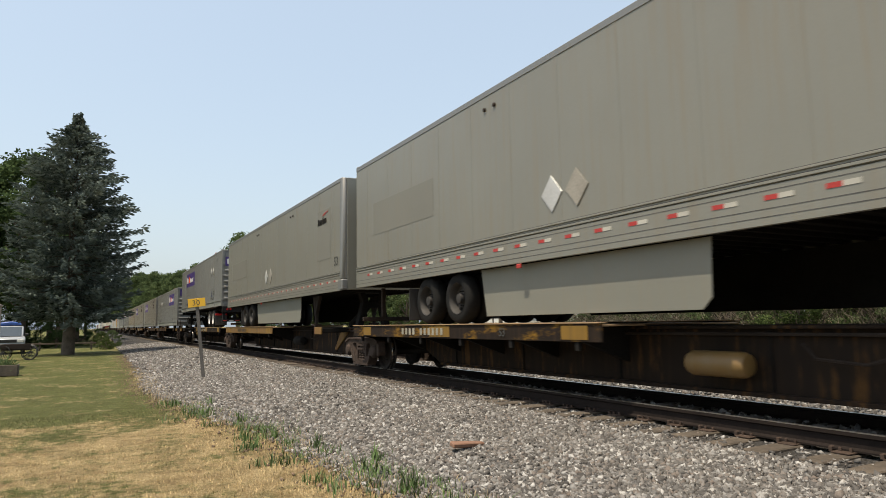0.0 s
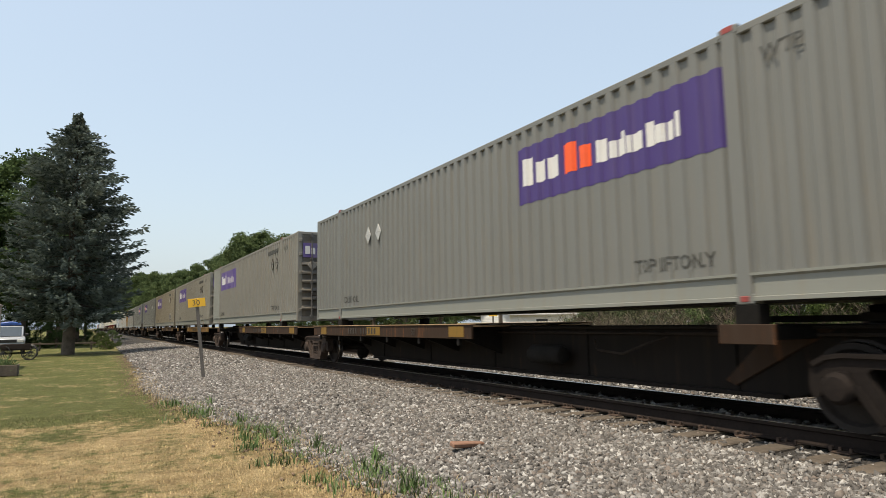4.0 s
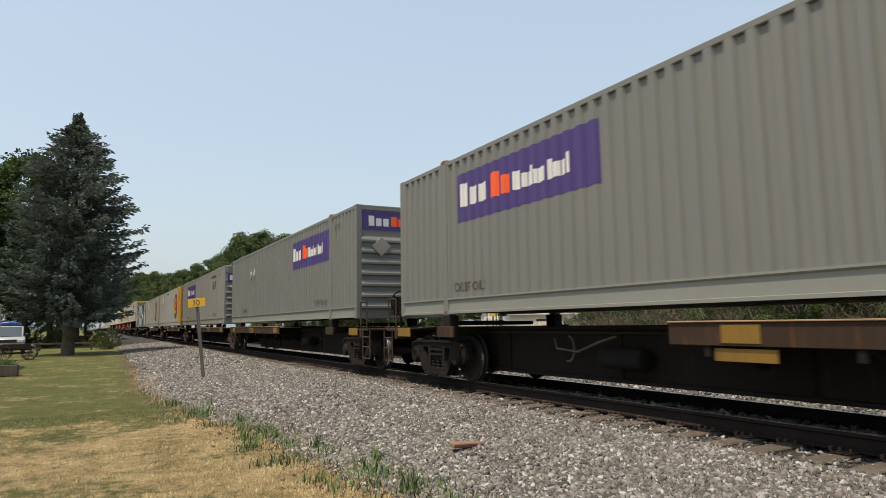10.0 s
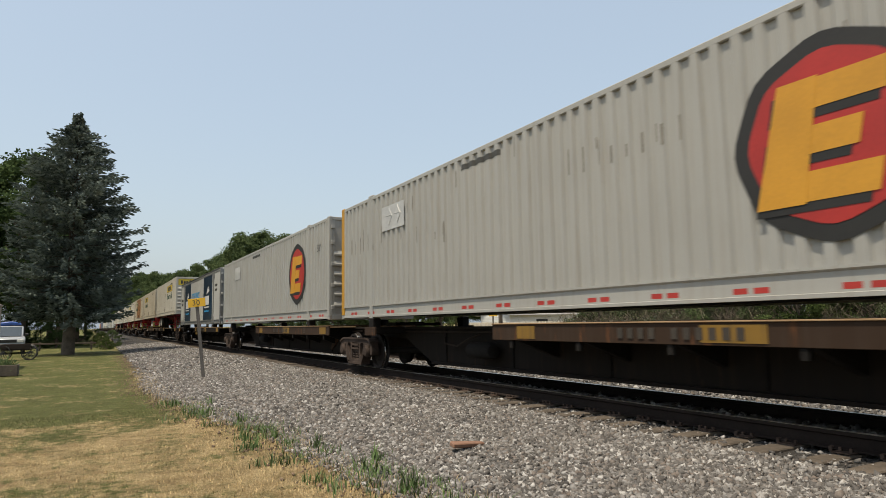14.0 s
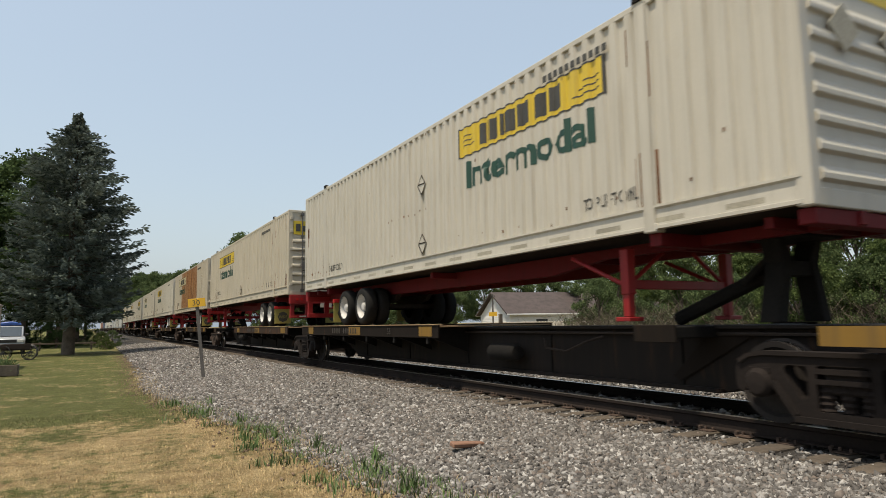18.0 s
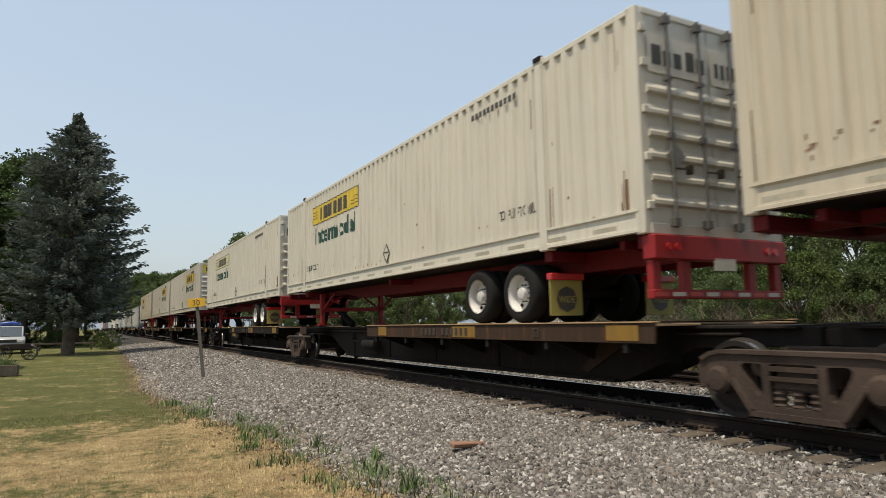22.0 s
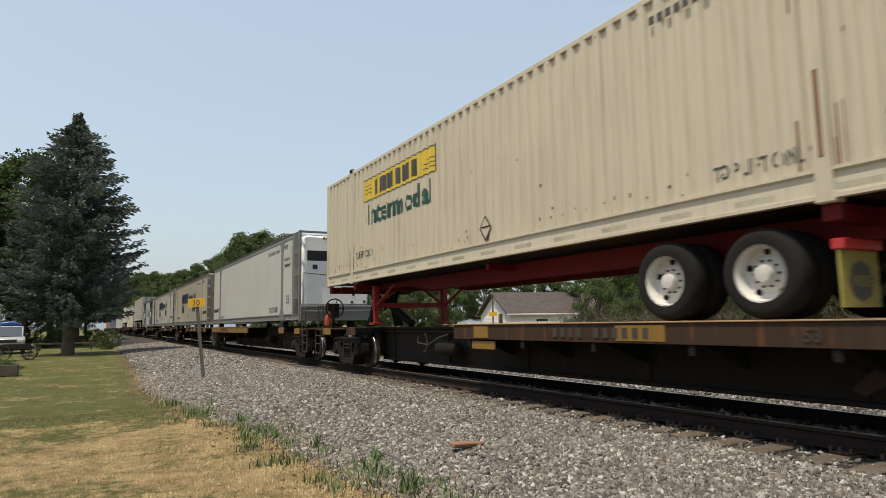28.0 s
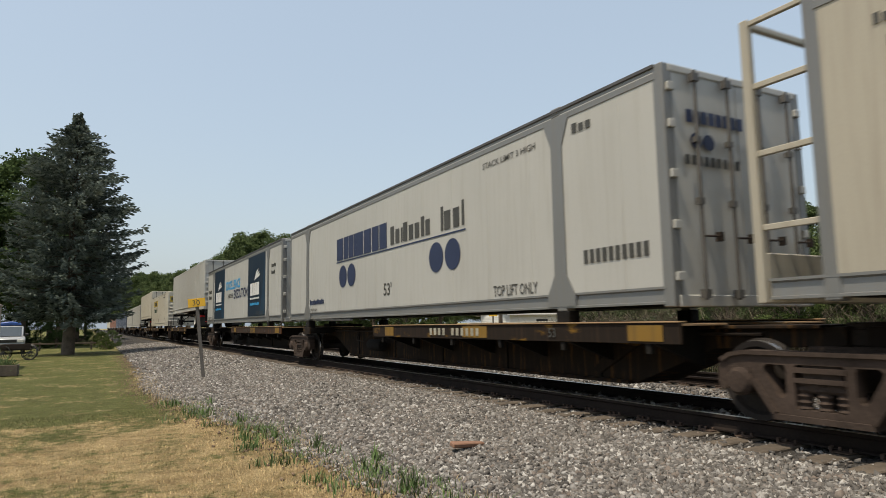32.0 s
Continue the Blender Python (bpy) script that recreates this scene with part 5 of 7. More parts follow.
def spine_car(label, length, plat_rear, first, last, load_c, high, yellow, spin, lean=False, cast=CAST, mixed=False):
    """One unit of an articulated spine car. length: joint to joint; load_c: where its load's middle lies; high: on wheels."""
    car = tagged(new("spine_car"), label, "rail car", "cars of the train")
    h = length / 2
    f0 = -h + (0.55 if first else 0.1)
    r0 = h - (0.55 if last else 0.1)

    def girder(g):
        pts = [(f0, 0.98), (r0, 0.98), (r0, 0.78), (r0 - 1.6, 0.72), (r0 - 2.9, 0.22), (f0 + 2.9, 0.22), (f0 + 1.6, 0.72), (f0, 0.78)]
        g.prism(pts, "x", -0.42, 0.42)
        g.box(-0.52, 0.52, f0 + 0.2, r0 - 0.2, 0.96, 1.0)
        g.box(-0.5, 0.5, f0 + 3.0, r0 - 3.0, 0.20, 0.25)
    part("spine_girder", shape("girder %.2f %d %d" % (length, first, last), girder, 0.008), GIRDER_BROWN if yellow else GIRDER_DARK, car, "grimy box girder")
    # loading platform on brackets
    p0, p1 = (load_c - 0.75, load_c + HALF + 0.1) if plat_rear else (load_c - HALF - 0.1, load_c + 0.75)
    p0, p1 = max(p0, -h + 0.15), min(p1, h - 0.15)
    sill = SILL_MIXED if mixed else SILL_YELLOW if yellow else SILL_DARK if cast == CAST_DARK else SILL_RUST
    for s in (-1, 1):
        x0, x1 = sorted((s * 0.55, s * 1.3))
        pbox("deck_plate", car, DECK, x0, x1, p0, p1, 1.005, 1.03, 0.004, "rusty tread plate")
        e0, e1 = sorted((s * 1.3, s * 1.345))
        pbox("side_sill", car, sill, e0, e1, p0, p1, 0.80, 1.05, 0.006, "painted steel side sill")
        pbox("sill_flange", car, DECK, min(s * 1.24, s * 1.365), max(s * 1.24, s * 1.365), p0, p1, 1.045, 1.062, 0.004)
        n = 2 if lean else 6
        for i in range(n):
            y = p0 + 0.5 + i * (p1 - p0 - 1.0) / (n - 1)
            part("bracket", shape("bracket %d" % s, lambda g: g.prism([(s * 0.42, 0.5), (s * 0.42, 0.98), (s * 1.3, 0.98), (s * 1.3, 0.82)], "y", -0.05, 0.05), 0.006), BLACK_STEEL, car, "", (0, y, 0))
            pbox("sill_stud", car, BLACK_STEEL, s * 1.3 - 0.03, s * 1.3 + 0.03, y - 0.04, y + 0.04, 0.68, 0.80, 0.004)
        for i in range(3 if not lean else 0):
            y = p0 + 0.25 + i * (p1 - p0 - 1.4) / 2
            pbox("sill_reflector", car, REFLECTOR, s * 1.349 - 0.003, s * 1.349 + 0.003, y, y + (0.55, 0.8, 0.45)[i % 3], 0.83, 1.02, 0)
    nx = -1.3545
    tagged(part("number_bar", shape("car number", lambda g: [g.box(nx - 0.003, nx, 0.9 - i * 0.17, 0.99 - i * 0.17, 0.86, 0.99) for i in range(11) if i != 4]), STRIP_GREY if mixed else CAR_INK, car, "", (0, (p0 + p1) / 2 + 0.6, 0)), kind="stuff")
    if yellow is not None:
        side_text(car, "53", (p0 + p1) / 2 - 2.1, 0.86, 0.13, BLACK_INK if yellow else CAR_INK, nx - 0.002)
    # outriggers that carry the load's far posts
    far = load_c + (-POST_Y if plat_rear else POST_Y)
    pbox("outrigger", car, BLACK_STEEL, -1.3, 1.3, far - 0.2, far + 0.2, 0.86, 1.0, 0.012)
    for s in (-1, 1):
        pbox("outrigger_end", car, sill, s * 1.31 - 0.02, s * 1.31 + 0.02, far - 0.32, far + 0.32, 0.82, 1.02, 0.006)
    if not high:
        for y in (load_c - POST_Y, load_c + POST_Y):
            for s in (-1, 1):
                pbox("pedestal", car, BLACK_STEEL, s * 1.2 - 0.1, s * 1.2 + 0.1, y - 0.14, y + 0.14, 0.98, 1.219, 0.012)
    hy = load_c + (-HALF + 1.1 if plat_rear else HALF - 1.1)
    hitch(car, hy, 1 if plat_rear else -1, high)
    # brake rigging along the girder
    part("air_reservoir", shape("reservoir", lambda g: g.lathe([(0.02, -0.42), (0.12, -0.4), (0.15, -0.34), (0.15, 0.34), (0.12, 0.4), (0.02, 0.42)], "y", (0, 0, 0), 18), 0, True), OCHRE_TANK if yellow and first and high else BLACK_STEEL, car, "", (-0.66, load_c + (2.2 if not plat_rear else -1.96), 0.56))
    yb = load_c + (-3.4 if plat_rear else 3.4)
    part("brake_pipe", shape("brake pipe", lambda g: g.path([(-0.5, -0.9, 0.85), (-0.62, -0.7, 0.78), (-0.62, -0.2, 0.62), (-0.62, 0.3, 0.66), (-0.5, 0.5, 0.8)], 0.017)), PIPE if last else DARK_STEEL, car, "bent brake pipe", (0, yb, 0))
    if not lean:
        if last:
            part("air_hose", shape("hose loop", lambda g: g.path([(-0.5, 0.2 + 0.15 * math.cos(0.45 * k), 0.64 + 0.2 * math.sin(0.45 * k)) for k in range(4, 12)], 0.014)), PIPE, car, "looped grey hose", (-0.06, yb - 0.1, 0.02))
        if last:
            yp = p0 + 0.55 if plat_rear else p1 - 1.3
            pbox("hanging_plate", car, REFLECTOR, -1.318, -1.300, yp, yp + 0.72, 0.64, 0.775, 0.004, "dirty yellow plate below the sill")
            for y in (yp + 0.1, yp + 0.62):
                pbox("plate_strap", car, BLACK_STEEL, -1.312, -1.302, y - 0.02, y + 0.02, 0.775, 0.80, 0)
        part("gusset", shape("girder gusset", lambda g: g.prism([(-0.6, 0.96), (0.1, 0.96), (0.75, 0.36), (0.62, 0.30)], "x", -0.455, -0.42), 0.006), sill, car, "diagonal stiffener", (0, f0 + 3.0, 0))
        for k in range(5):
            y = f0 + 3.6 + k * (r0 - f0 - 7.2) / 4
            pbox("stiffener", car, BLACK_STEEL, -0.45, -0.42, y - 0.012, y + 0.012, 0.26, 0.95, 0.003)
    part("train_line", shape("train line %.2f" % length, lambda g: g.path([(-0.48, -h + 1.0, 0.9), (-0.48, h - 1.0, 0.9)], 0.02)), DARK_STEEL, car)
    # joints, ends and trucks
    if last:
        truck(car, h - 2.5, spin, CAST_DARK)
    else:
        truck(car, h, spin, cast)
        part("joint_casting", shape("joint", lambda g: [g.box(-0.35, 0.35, -0.7, 0.7, 0.78, 0.96), g.lathe([(0.3, 0.75), (0.3, 1.02)], "z", (0, 0, 0), 16)], 0.015), DARK_STEEL, car, "", (0, h, 0))
        pbox("cross_bolster", car, BLACK_STEEL, -1.2, 1.2, h - 1.35, h - 1.0, 0.84, 1.0, 0.012)
        pbox("end_reflector", car, REFLECTOR, -1.206, -1.2, h - 1.3, h - 1.05, 0.88, 0.98, 0)
    for is_end, s in ((first, -1), (last, 1)):
        if not is_end:
            continue
        y = s * (h - 0.55)
        if s < 0:
            truck(car, -h + 1.75, spin, CAST_DARK)
        end = part("end_platform", shape("end platform", lambda g: [g.box(-1.3, 1.3, -0.5, 0.5, 0.93, 0.98), g.box(-1.3, 1.3, -0.06, 0.06, 0.76, 0.98)], 0.008), SILL_RUST, car, "end platform", (0, y - s * 0.5, 0))
        part("coupler", shape("coupler", lambda g: [g.box(-0.1, 0.1, -0.5, 0.45, -0.12, 0.12), g.box(-0.16, 0.16, 0.3, 0.58, -0.16, 0.16)], 0.03), CAST, car, "", (0, y, 0.83), (0, 0, 0 if s > 0 else 180))
        for x in (-1.31, 1.31):
            pbox("end_reflector", car, REFLECTOR, x - 0.006, x + 0.006, y - s * 0.95 - 0.3, y - s * 0.95 + 0.3, 0.82, 1.0, 0)
            part("step_ladder", shape("ladder", lambda g: [g.path([(0, -0.22, 0.95), (0, -0.22, 0.28), (0, 0.22, 0.28), (0, 0.22, 0.95)], 0.016), g.path([(0, -0.22, 0.55), (0, 0.22, 0.55)], 0.016), g.path([(0, -0.22, 0.78), (0, 0.22, 0.78)], 0.016)]), CAST, car, "", (x * 0.99, y - s * 0.1, 0))
            part("hand_rail", shape("hand rail", lambda g: g.path([(0, -0.2, 0.98), (0, -0.2, 1.62), (0, 0.2, 1.62), (0, 0.2, 0.98)], 0.016)), CAST, car, "", (x * 0.98, y - s * 0.3, 0))
        if s < 0:
            def brake(g):
                g.rod((0, 0, 0.98), (0, 0, 1.75), 0.04)
                g.box(-0.18, 0.18, 0.0, 0.2, 1.3, 1.75)
                n = 20
                ring = [(0.29 * math.cos(2 * math.pi * i / n), -0.1, 1.6 + 0.29 * math.sin(2 * math.pi * i / n)) for i in range(n + 1)]
                g.path(ring, 0.02)
                for i in range(0, n, 4):
                    g.rod((0, -0.07, 1.6), ring[i], 0.014)
            part("brake_wheel", shape("brake wheel", brake), BLACK_STEEL, car, "spoked brake hand wheel on its stand", (-0.35, y + 0.2, 0))
            part("hose", shape("air hose", lambda g: g.path([(0.4, 0, 0.75), (0.42, -0.2, 0.55), (0.4, -0.45, 0.42), (0.3, -0.6, 0.42)], 0.03)), BLACK_STEEL, car, "", (0, y, 0))
    return car


# ---- the consist, front to rear: time at which the middle passes, kind ----
def on_deck(tau):
    return V * tau - 3.37


PASS_BY = [0.831, 2.186, 3.604, 5.086, 6.52, 7.894, 9.255, 10.625, 12.106, 13.54, 14.915, 16.27, 17.633, 19.182, 20.608, 21.968, 23.345, 24.700,
           26.20, 27.56, 29.016, 30.51, 31.957, 33.315, 34.67, 36.05, 37.62, 38.95, 40.35, 41.72, 43.1, 44.5, 45.9, 47.35, 48.75, 50.1, 51.5, 52.9]
FIRST = {0, 3, 8, 13, 18, 21, 26, 28, 31, 34}          # leading unit of each coupled car
REARWARD = {0, 1, 3, 8, 13, 18, 19, 21, 25, 26, 28, 31, 34}   # platform under the rear half
DECK_Z = 1.062


def make_load(i):
    """The container or trailer of unit i, and the chassis under it if it has one."""
    grey = "grey ribbed shipping container with a bright purple sign"
    worn = "weathered beige ribbed shipping container with a faded purple sign"
    cream = "cream ribbed shipping container with yellow sign on a red chassis"
    if i == 0:
        return road_trailer("grey road trailer with dark skirt and cleaned patch", ((0.2, 1.85, False), (-0.35, 1.85, True)), 5.72), None
    if i == 1:
        return road_trailer("grey road trailer with faded sign near its nose", ((0.35, 1.85, False), (-0.3, 1.85, True))), None
    if i == 2:
        return parcel_box(FED_GREY, False, "doors", "grey ribbed container with bright purple sign on black chassis"), chassis(CHASSIS_BLACK, "black container chassis with white wheels", -1, FLAP_BLACK)
    if i in (3, 8):
        return parcel_box(FED_GREY, False, "nose", "grey ribbed container with bright purple sign, blind end first"), None
    if i == 4:
        return parcel_box(FED_BEIGE, True, "doors", "weathered beige ribbed container with faded sign and repainted end", FED_PALE, False), None
    if i == 5:
        return parcel_box(FED_TAN, True, "doors", worn, None, False), None
    if i == 6:
        return parcel_box(FED_OCHRE, True, "doors", worn, None, True, True), None
    if i == 7:
        return parcel_box(FED_GREY, False, "doors", grey), None
    if i == 9:
        return parcel_box(FED_DULL, True, "doors", "grey ribbed shipping container with a faded purple sign", None, False), None
    if i == 10:
        return disc_box("doors", "white ribbed shipping container with orange doors and round emblem", True), None
    if i == 11:
        return disc_box("doors", "white ribbed shipping container with round red and black emblem", False), None
    if i in (12, 24):
        return wrap_box("white sheet container with navy wrap panels and blue slogan"), None
    if i in (13, 18, 19):
        return cream_box(IVORY_DULL, "nose", "cream ribbed container with yellow sign, blind end first"), chassis(CHASSIS_RED, "red container chassis with white wheels", 1, FLAP, 0.62 if i == 13 else 0.0)
    if i == 15:
        return cream_box(CREAM, "doors", "cream ribbed shipping container, heavily rusted along its middle", SIGN_PALE, (-3.9, 3.75), False, CREAM), chassis(CHASSIS_RED, "red container chassis with white wheels", -1, FLAP)
    if i in (14, 16, 17, 20):
        sign = SIGN_YELLOW if i != 17 else SIGN_PALE
        wall = CREAM if i in (14, 20) else IVORY
        return cream_box(wall, "doors", cream, sign, None, i in (17, 20), SIGN_YELLOW if i in (14, 20) else wall), chassis(CHASSIS_RED, "red container chassis with white wheels", -1, FLAP)
    if i == 21:
        return cold_box("white refrigerated container with cooling unit at its end"), None
    if i == 22:
        return shippers_box(ALLY, "aged cream sheet container with blue discs and lettering", None, True), None
    if i == 23:
        return shippers_box(WHITE, "white sheet container with grey posts and blue discs", ALU, False), None
    if i in (25, 27):
        wall = WHITE if i == 25 else IVORY
        return far_box(wall, "white shipping container riding on a chassis"), chassis(CHASSIS_BLACK, "dark container chassis with white wheels", -1, FLAP_BLACK)
    if i == 26:
        return cream_box(IVORY, "doors", "ivory ribbed shipping container with yellow sign"), None
    if i in (28, 29):
        return far_box(WHITE, "white shipping container far back in the train", True, True), None
    if i in (30, 31, 32):
        return far_box(DARK_BLUE, "dark blue shipping container far back in the train", True, True), None
    if i in (33, 34, 35):
        return far_box(BROWN_BOX, "brown shipping container far back in the train", True, True), None
    return far_box(IVORY, "pale shipping container far back in the train", True, True), None


SPIN, MOVING = [], []
N_UNITS = len(PASS_BY)
CENTRE = [on_deck(p) for p in PASS_BY]
JOINT = {}
for i in range(N_UNITS + 1):
    if i == 0:
        JOINT[i] = CENTRE[0] - 9.0
    elif i == N_UNITS:
        JOINT[i] = CENTRE[-1] + 9.0
    else:
        JOINT[i] = (CENTRE[i - 1] + CENTRE[i]) / 2 - (0.0 if i in FIRST else 0.28 if i - 1 in REARWARD else 0.93)
for i in range(N_UNITS):
    load, under = make_load(i)
    a, b = JOINT[i], JOINT[i + 1]
    mid = (a + b) / 2
    high = under is not None or i in (0, 1)
    word = ("rusty yellow and black" if i in (0, 1, 5, 21, 22, 23) else "grimy dark brown")
    car = spine_car(word + " articulated spine car unit on steel trucks", round(b - a, 2), i in REARWARD, i in FIRST, (i + 1) in FIRST or i + 1 == N_UNITS, CENTRE[i] - mid, high, i in (0, 1, 2, 5, 21, 22, 23), SPIN, i >= 28, CAST_DARK if i in (12, 13, 17, 18) else CAST, i in (0, 2, 22, 23))
    MOVING.append((car, mid, 0.0))
    MOVING.append((load, CENTRE[i], DECK_Z if i in (0, 1) else (DECK_Z + 1.05 if under else 1.222)))
    if under:
        MOVING.append((under, CENTRE[i], DECK_Z))
    if i in (0, 1):
        decal(load, "cleaned_patch", TRAILER_CLEAN, 3.9, 6.95, 2.1, 2.85, False, -1.3006, 0.002, "darker patch where a sign was removed")
    if i == 1:
        decal(load, "cleaned_patch", TRAILER_CLEAN, -7.15, -5.95, 1.86, 3.3, False, -1.3006, 0.002, "darker patch under a faded sign")
        blocks(load, -6.0, 2.9, 0.19, (0.12, 0.1, 0.12, 0.08, 0.1, 0.1), BLACK_STEEL, -1.31, 0.3, False, 0.05)
        part("emblem_stroke", shape("red swoosh", lambda g: g.prism([(0.0, 0), (-0.55, 0.09), (-0.62, 0.12), (-0.25, 0.085)], "x", -0.004, 0.0)), RED_INK, load, "", (-1.312, -6.35, 3.12))
        side_text(load, "53", -7.45, 1.62, 0.24, BLACK_INK, -1.31)
    if i == 21:
        part("strap", shape("strap bundle", lambda g: [g.lathe([(0.02, 0), (0.09, 0.07), (0.1, 0.2), (0.07, 0.34), (0.02, 0.4)], "z", (0.05 * k, 0, 0.1 * k), 9) for k in range(2)] + [g.path([(0.1, 0, 0.1), (0.14, -0.05, -0.3)], 0.03)], 0, True), ORANGE_CLOTH, car, "orange strap bundle over the brake stand", (-0.55, -(b - a) / 2 + 0.75, 1.0))


# ---- ground ----
def toe_x(y):
    """Where the ballast ends in the grass on the camera's side."""
    return float(np.interp(y, (-20, 0, 5.4, 6.3, 7.2, 8.0, 9.2, 10.7, 11.4, 13.1, 15.4, 18.2, 27, 41, 60, 120), (3.1, 3.0, 2.78, 2.6, 2.54, 2.5, 2.52, 2.41, 2.08, 1.9, 1.64, 1.45, 1.76, 1.97, 2.2, 2.8))) + 0.07 * noise.noise((y * 0.9, 3.0, 0.0)) + 0.09 * noise.noise((y * 3.1, 8.0, 0.0))


def lawn_z(x, y):
    return -0.5 + 0.1 * min(1.0, max(0.0, (y - 12) / 25)) + 0.02 * noise.noise((x * 0.4, y * 0.4, 0))


def bed_z(x, y):
    """Height of the ballast bed."""
    t = toe_x(y)
    if x < t:
        return lawn_z(x, y)
    if x < 5.35:
        u = (x - t) / (5.35 - t)
        return lawn_z(t, y) + (-0.215 - lawn_z(t, y)) * (u ** 0.8) + 0.02 * noise.noise((x * 1.3, y * 1.3, 5.0))
    if x < 8.6:
        return -0.215
    if x < 15.6:
        return -0.215 - 0.22 * min(1.0, (x - 8.6) / 1.3)
    if x < 18:
        return -0.435 - 0.235 * (x - 15.6) / 2.4
    return -0.67


def sheet(name, xs, ys, zf, material):
    v = [(x, y, zf(x, y)) for y in ys for x in xs]
    n = len(xs)
    f = [(j * n + i, j * n + i + 1, (j + 1) * n + i + 1, (j + 1) * n + i) for j in range(len(ys) - 1) for i in range(n - 1)]
    me = bpy.data.meshes.new(name)
    me.from_pydata(v, [], f)
    me.materials.append(material)
    me.shade_smooth()
    return new(name, me)


def grass_colour(t, dead_only=False):
    """Lawn colour in world metres: green sward, straw patches near the camera and mottling."""
    co = local_coords(t, (1, 1, 0.0), False)
    patch = noise_node(t, co, 0.75, 5, 0.72)
    fine = noise_node(t, co, 6.0, 4, 0.7)
    hair = noise_node(t, co, 34.0, 6, 0.85)
    sep = t.nodes.new("ShaderNodeSeparateXYZ")
    link(t, co, sep.inputs[0])
    near = ramp(t, sep.outputs["Y"], 13.8, 10.6)
    dry = math_node(t, "ADD", math_node(t, "MULTIPLY", near, 0.42), math_node(t, "ADD", math_node(t, "MULTIPLY", patch, 1.9), math_node(t, "MULTIPLY", fine, 1.05)))
    toe = math_node(t, "MULTIPLY", ramp(t, sep.outputs["X"], 0.8, 2.3), 0.22)
    dry = math_node(t, "ADD", dry, toe)
    dry = ramp(t, dry, 1.48, 2.05)
    tone = ramp(t, noise_node(t, co, 1.7, 4, 0.7), 0.3, 0.7)
    hair = ramp(t, hair, 0.3, 0.7)
    green = mix_col(t, hair, (0.055, 0.066, 0.018), (0.185, 0.19, 0.07))
    straw = mix_col(t, hair, (0.25, 0.172, 0.08), (0.70, 0.55, 0.31))
    green = mix_col(t, tone, mix_col(t, 0.35, green, (0.03, 0.035, 0.008)), green)
    straw = mix_col(t, tone, mix_col(t, 0.5, straw, (0.12, 0.085, 0.035)), straw)
    thatch = ramp(t, noise_node(t, co, 2.6, 5, 0.75), 0.46, 0.68)
    straw = mix_col(t, math_node(t, "MULTIPLY", thatch, 0.55), straw, (0.20, 0.125, 0.055))
    return mix_col(t, dry, green, straw), fine, hair


def ground_material():
    m, t, p = nodes_of("lawn")
    c, fine, hair = grass_colour(t)
    link(t, c, p.inputs["Base Color"])
    p.inputs["Roughness"].default_value = 0.95
    p.inputs["Specular IOR Level"].default_value = 0.15
    bump(t, p, math_node(t, "ADD", fine, hair), 0.8, 0.03)
    return m


def blade_material(name):
    m, t, p = nodes_of(name)
    c, fine, hair = grass_colour(t)
    r = t.nodes.new("ShaderNodeNewGeometry").outputs["Random Per Island"]
    k = mix_col(t, r, (0.6, 0.6, 0.6), (1.7, 1.65, 1.55))
    n = t.nodes.new("ShaderNodeMix")
    n.data_type, n.blend_type = "RGBA", "MULTIPLY"
    n.inputs[0].default_value = 1.0
    link(t, c, n.inputs[6])
    link(t, k, n.inputs[7])
    link(t, n.outputs[2], p.inputs["Base Color"])
    p.inputs["Roughness"].default_value = 0.8
    return m


def stone_material():
    m, t, p = nodes_of("crushed stone")
    r = t.nodes.new("ShaderNodeNewGeometry").outputs["Random Per Island"]
    co = local_coords(t, (1, 1, 1), False)
    g = noise_node(t, co, 60.0, 3)
    patch = noise_node(t, co, 0.7, 3)
    ro = t.nodes.new("ShaderNodeValToRGB")
    e = ro.color_ramp.elements
    e[0].position, e[0].color = 0.0, (0.028, 0.026, 0.025, 1)
    e[1].position, e[1].color = 1.0, (0.42, 0.41, 0.39, 1)
    for pos, c in ((0.25, (0.066, 0.062, 0.058, 1)), (0.48, (0.122, 0.117, 0.110, 1)), (0.60, (0.135, 0.106, 0.088, 1)), (0.72, (0.165, 0.160, 0.152, 1)), (0.88, (0.225, 0.217, 0.206, 1))):
        k = e.new(pos)
        k.color = c
    link(t, r, ro.inputs[0])
    c = mix_col(t, math_node(t, "MULTIPLY", g, 0.25), ro.outputs[0], (0.18, 0.16, 0.14))
    c = mix_col(t, math_node(t, "MULTIPLY", ramp(t, patch, 0.4, 0.75), 0.2), c, (0.155, 0.142, 0.128))
    link(t, c, p.inputs["Base Color"])
    p.inputs["Roughness"].default_value = 0.9
    return m


def bed_material():
    m, t, p = nodes_of("ballast bed")
    co = local_coords(t, (1, 1, 1), False)
    v = t.nodes.new("ShaderNodeTexVoronoi")
    v.inputs["Scale"].default_value = 26.0
    link(t, co, v.inputs["Vector"])
    sep = t.nodes.new("ShaderNodeSeparateXYZ")
    link(t, v.outputs["Color"], sep.inputs[0])
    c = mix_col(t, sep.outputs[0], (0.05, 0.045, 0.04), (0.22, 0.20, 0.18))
    # cell edges go dark, shade between stones put into the colour
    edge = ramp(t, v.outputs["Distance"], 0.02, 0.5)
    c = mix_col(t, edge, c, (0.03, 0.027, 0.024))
    link(t, c, p.inputs["Base Color"])
    p.inputs["Roughness"].default_value = 0.95
    bump(t, p, math_node(t, "SUBTRACT", 1.0, v.outputs["Distance"]), 1.0, 0.04)
    return m


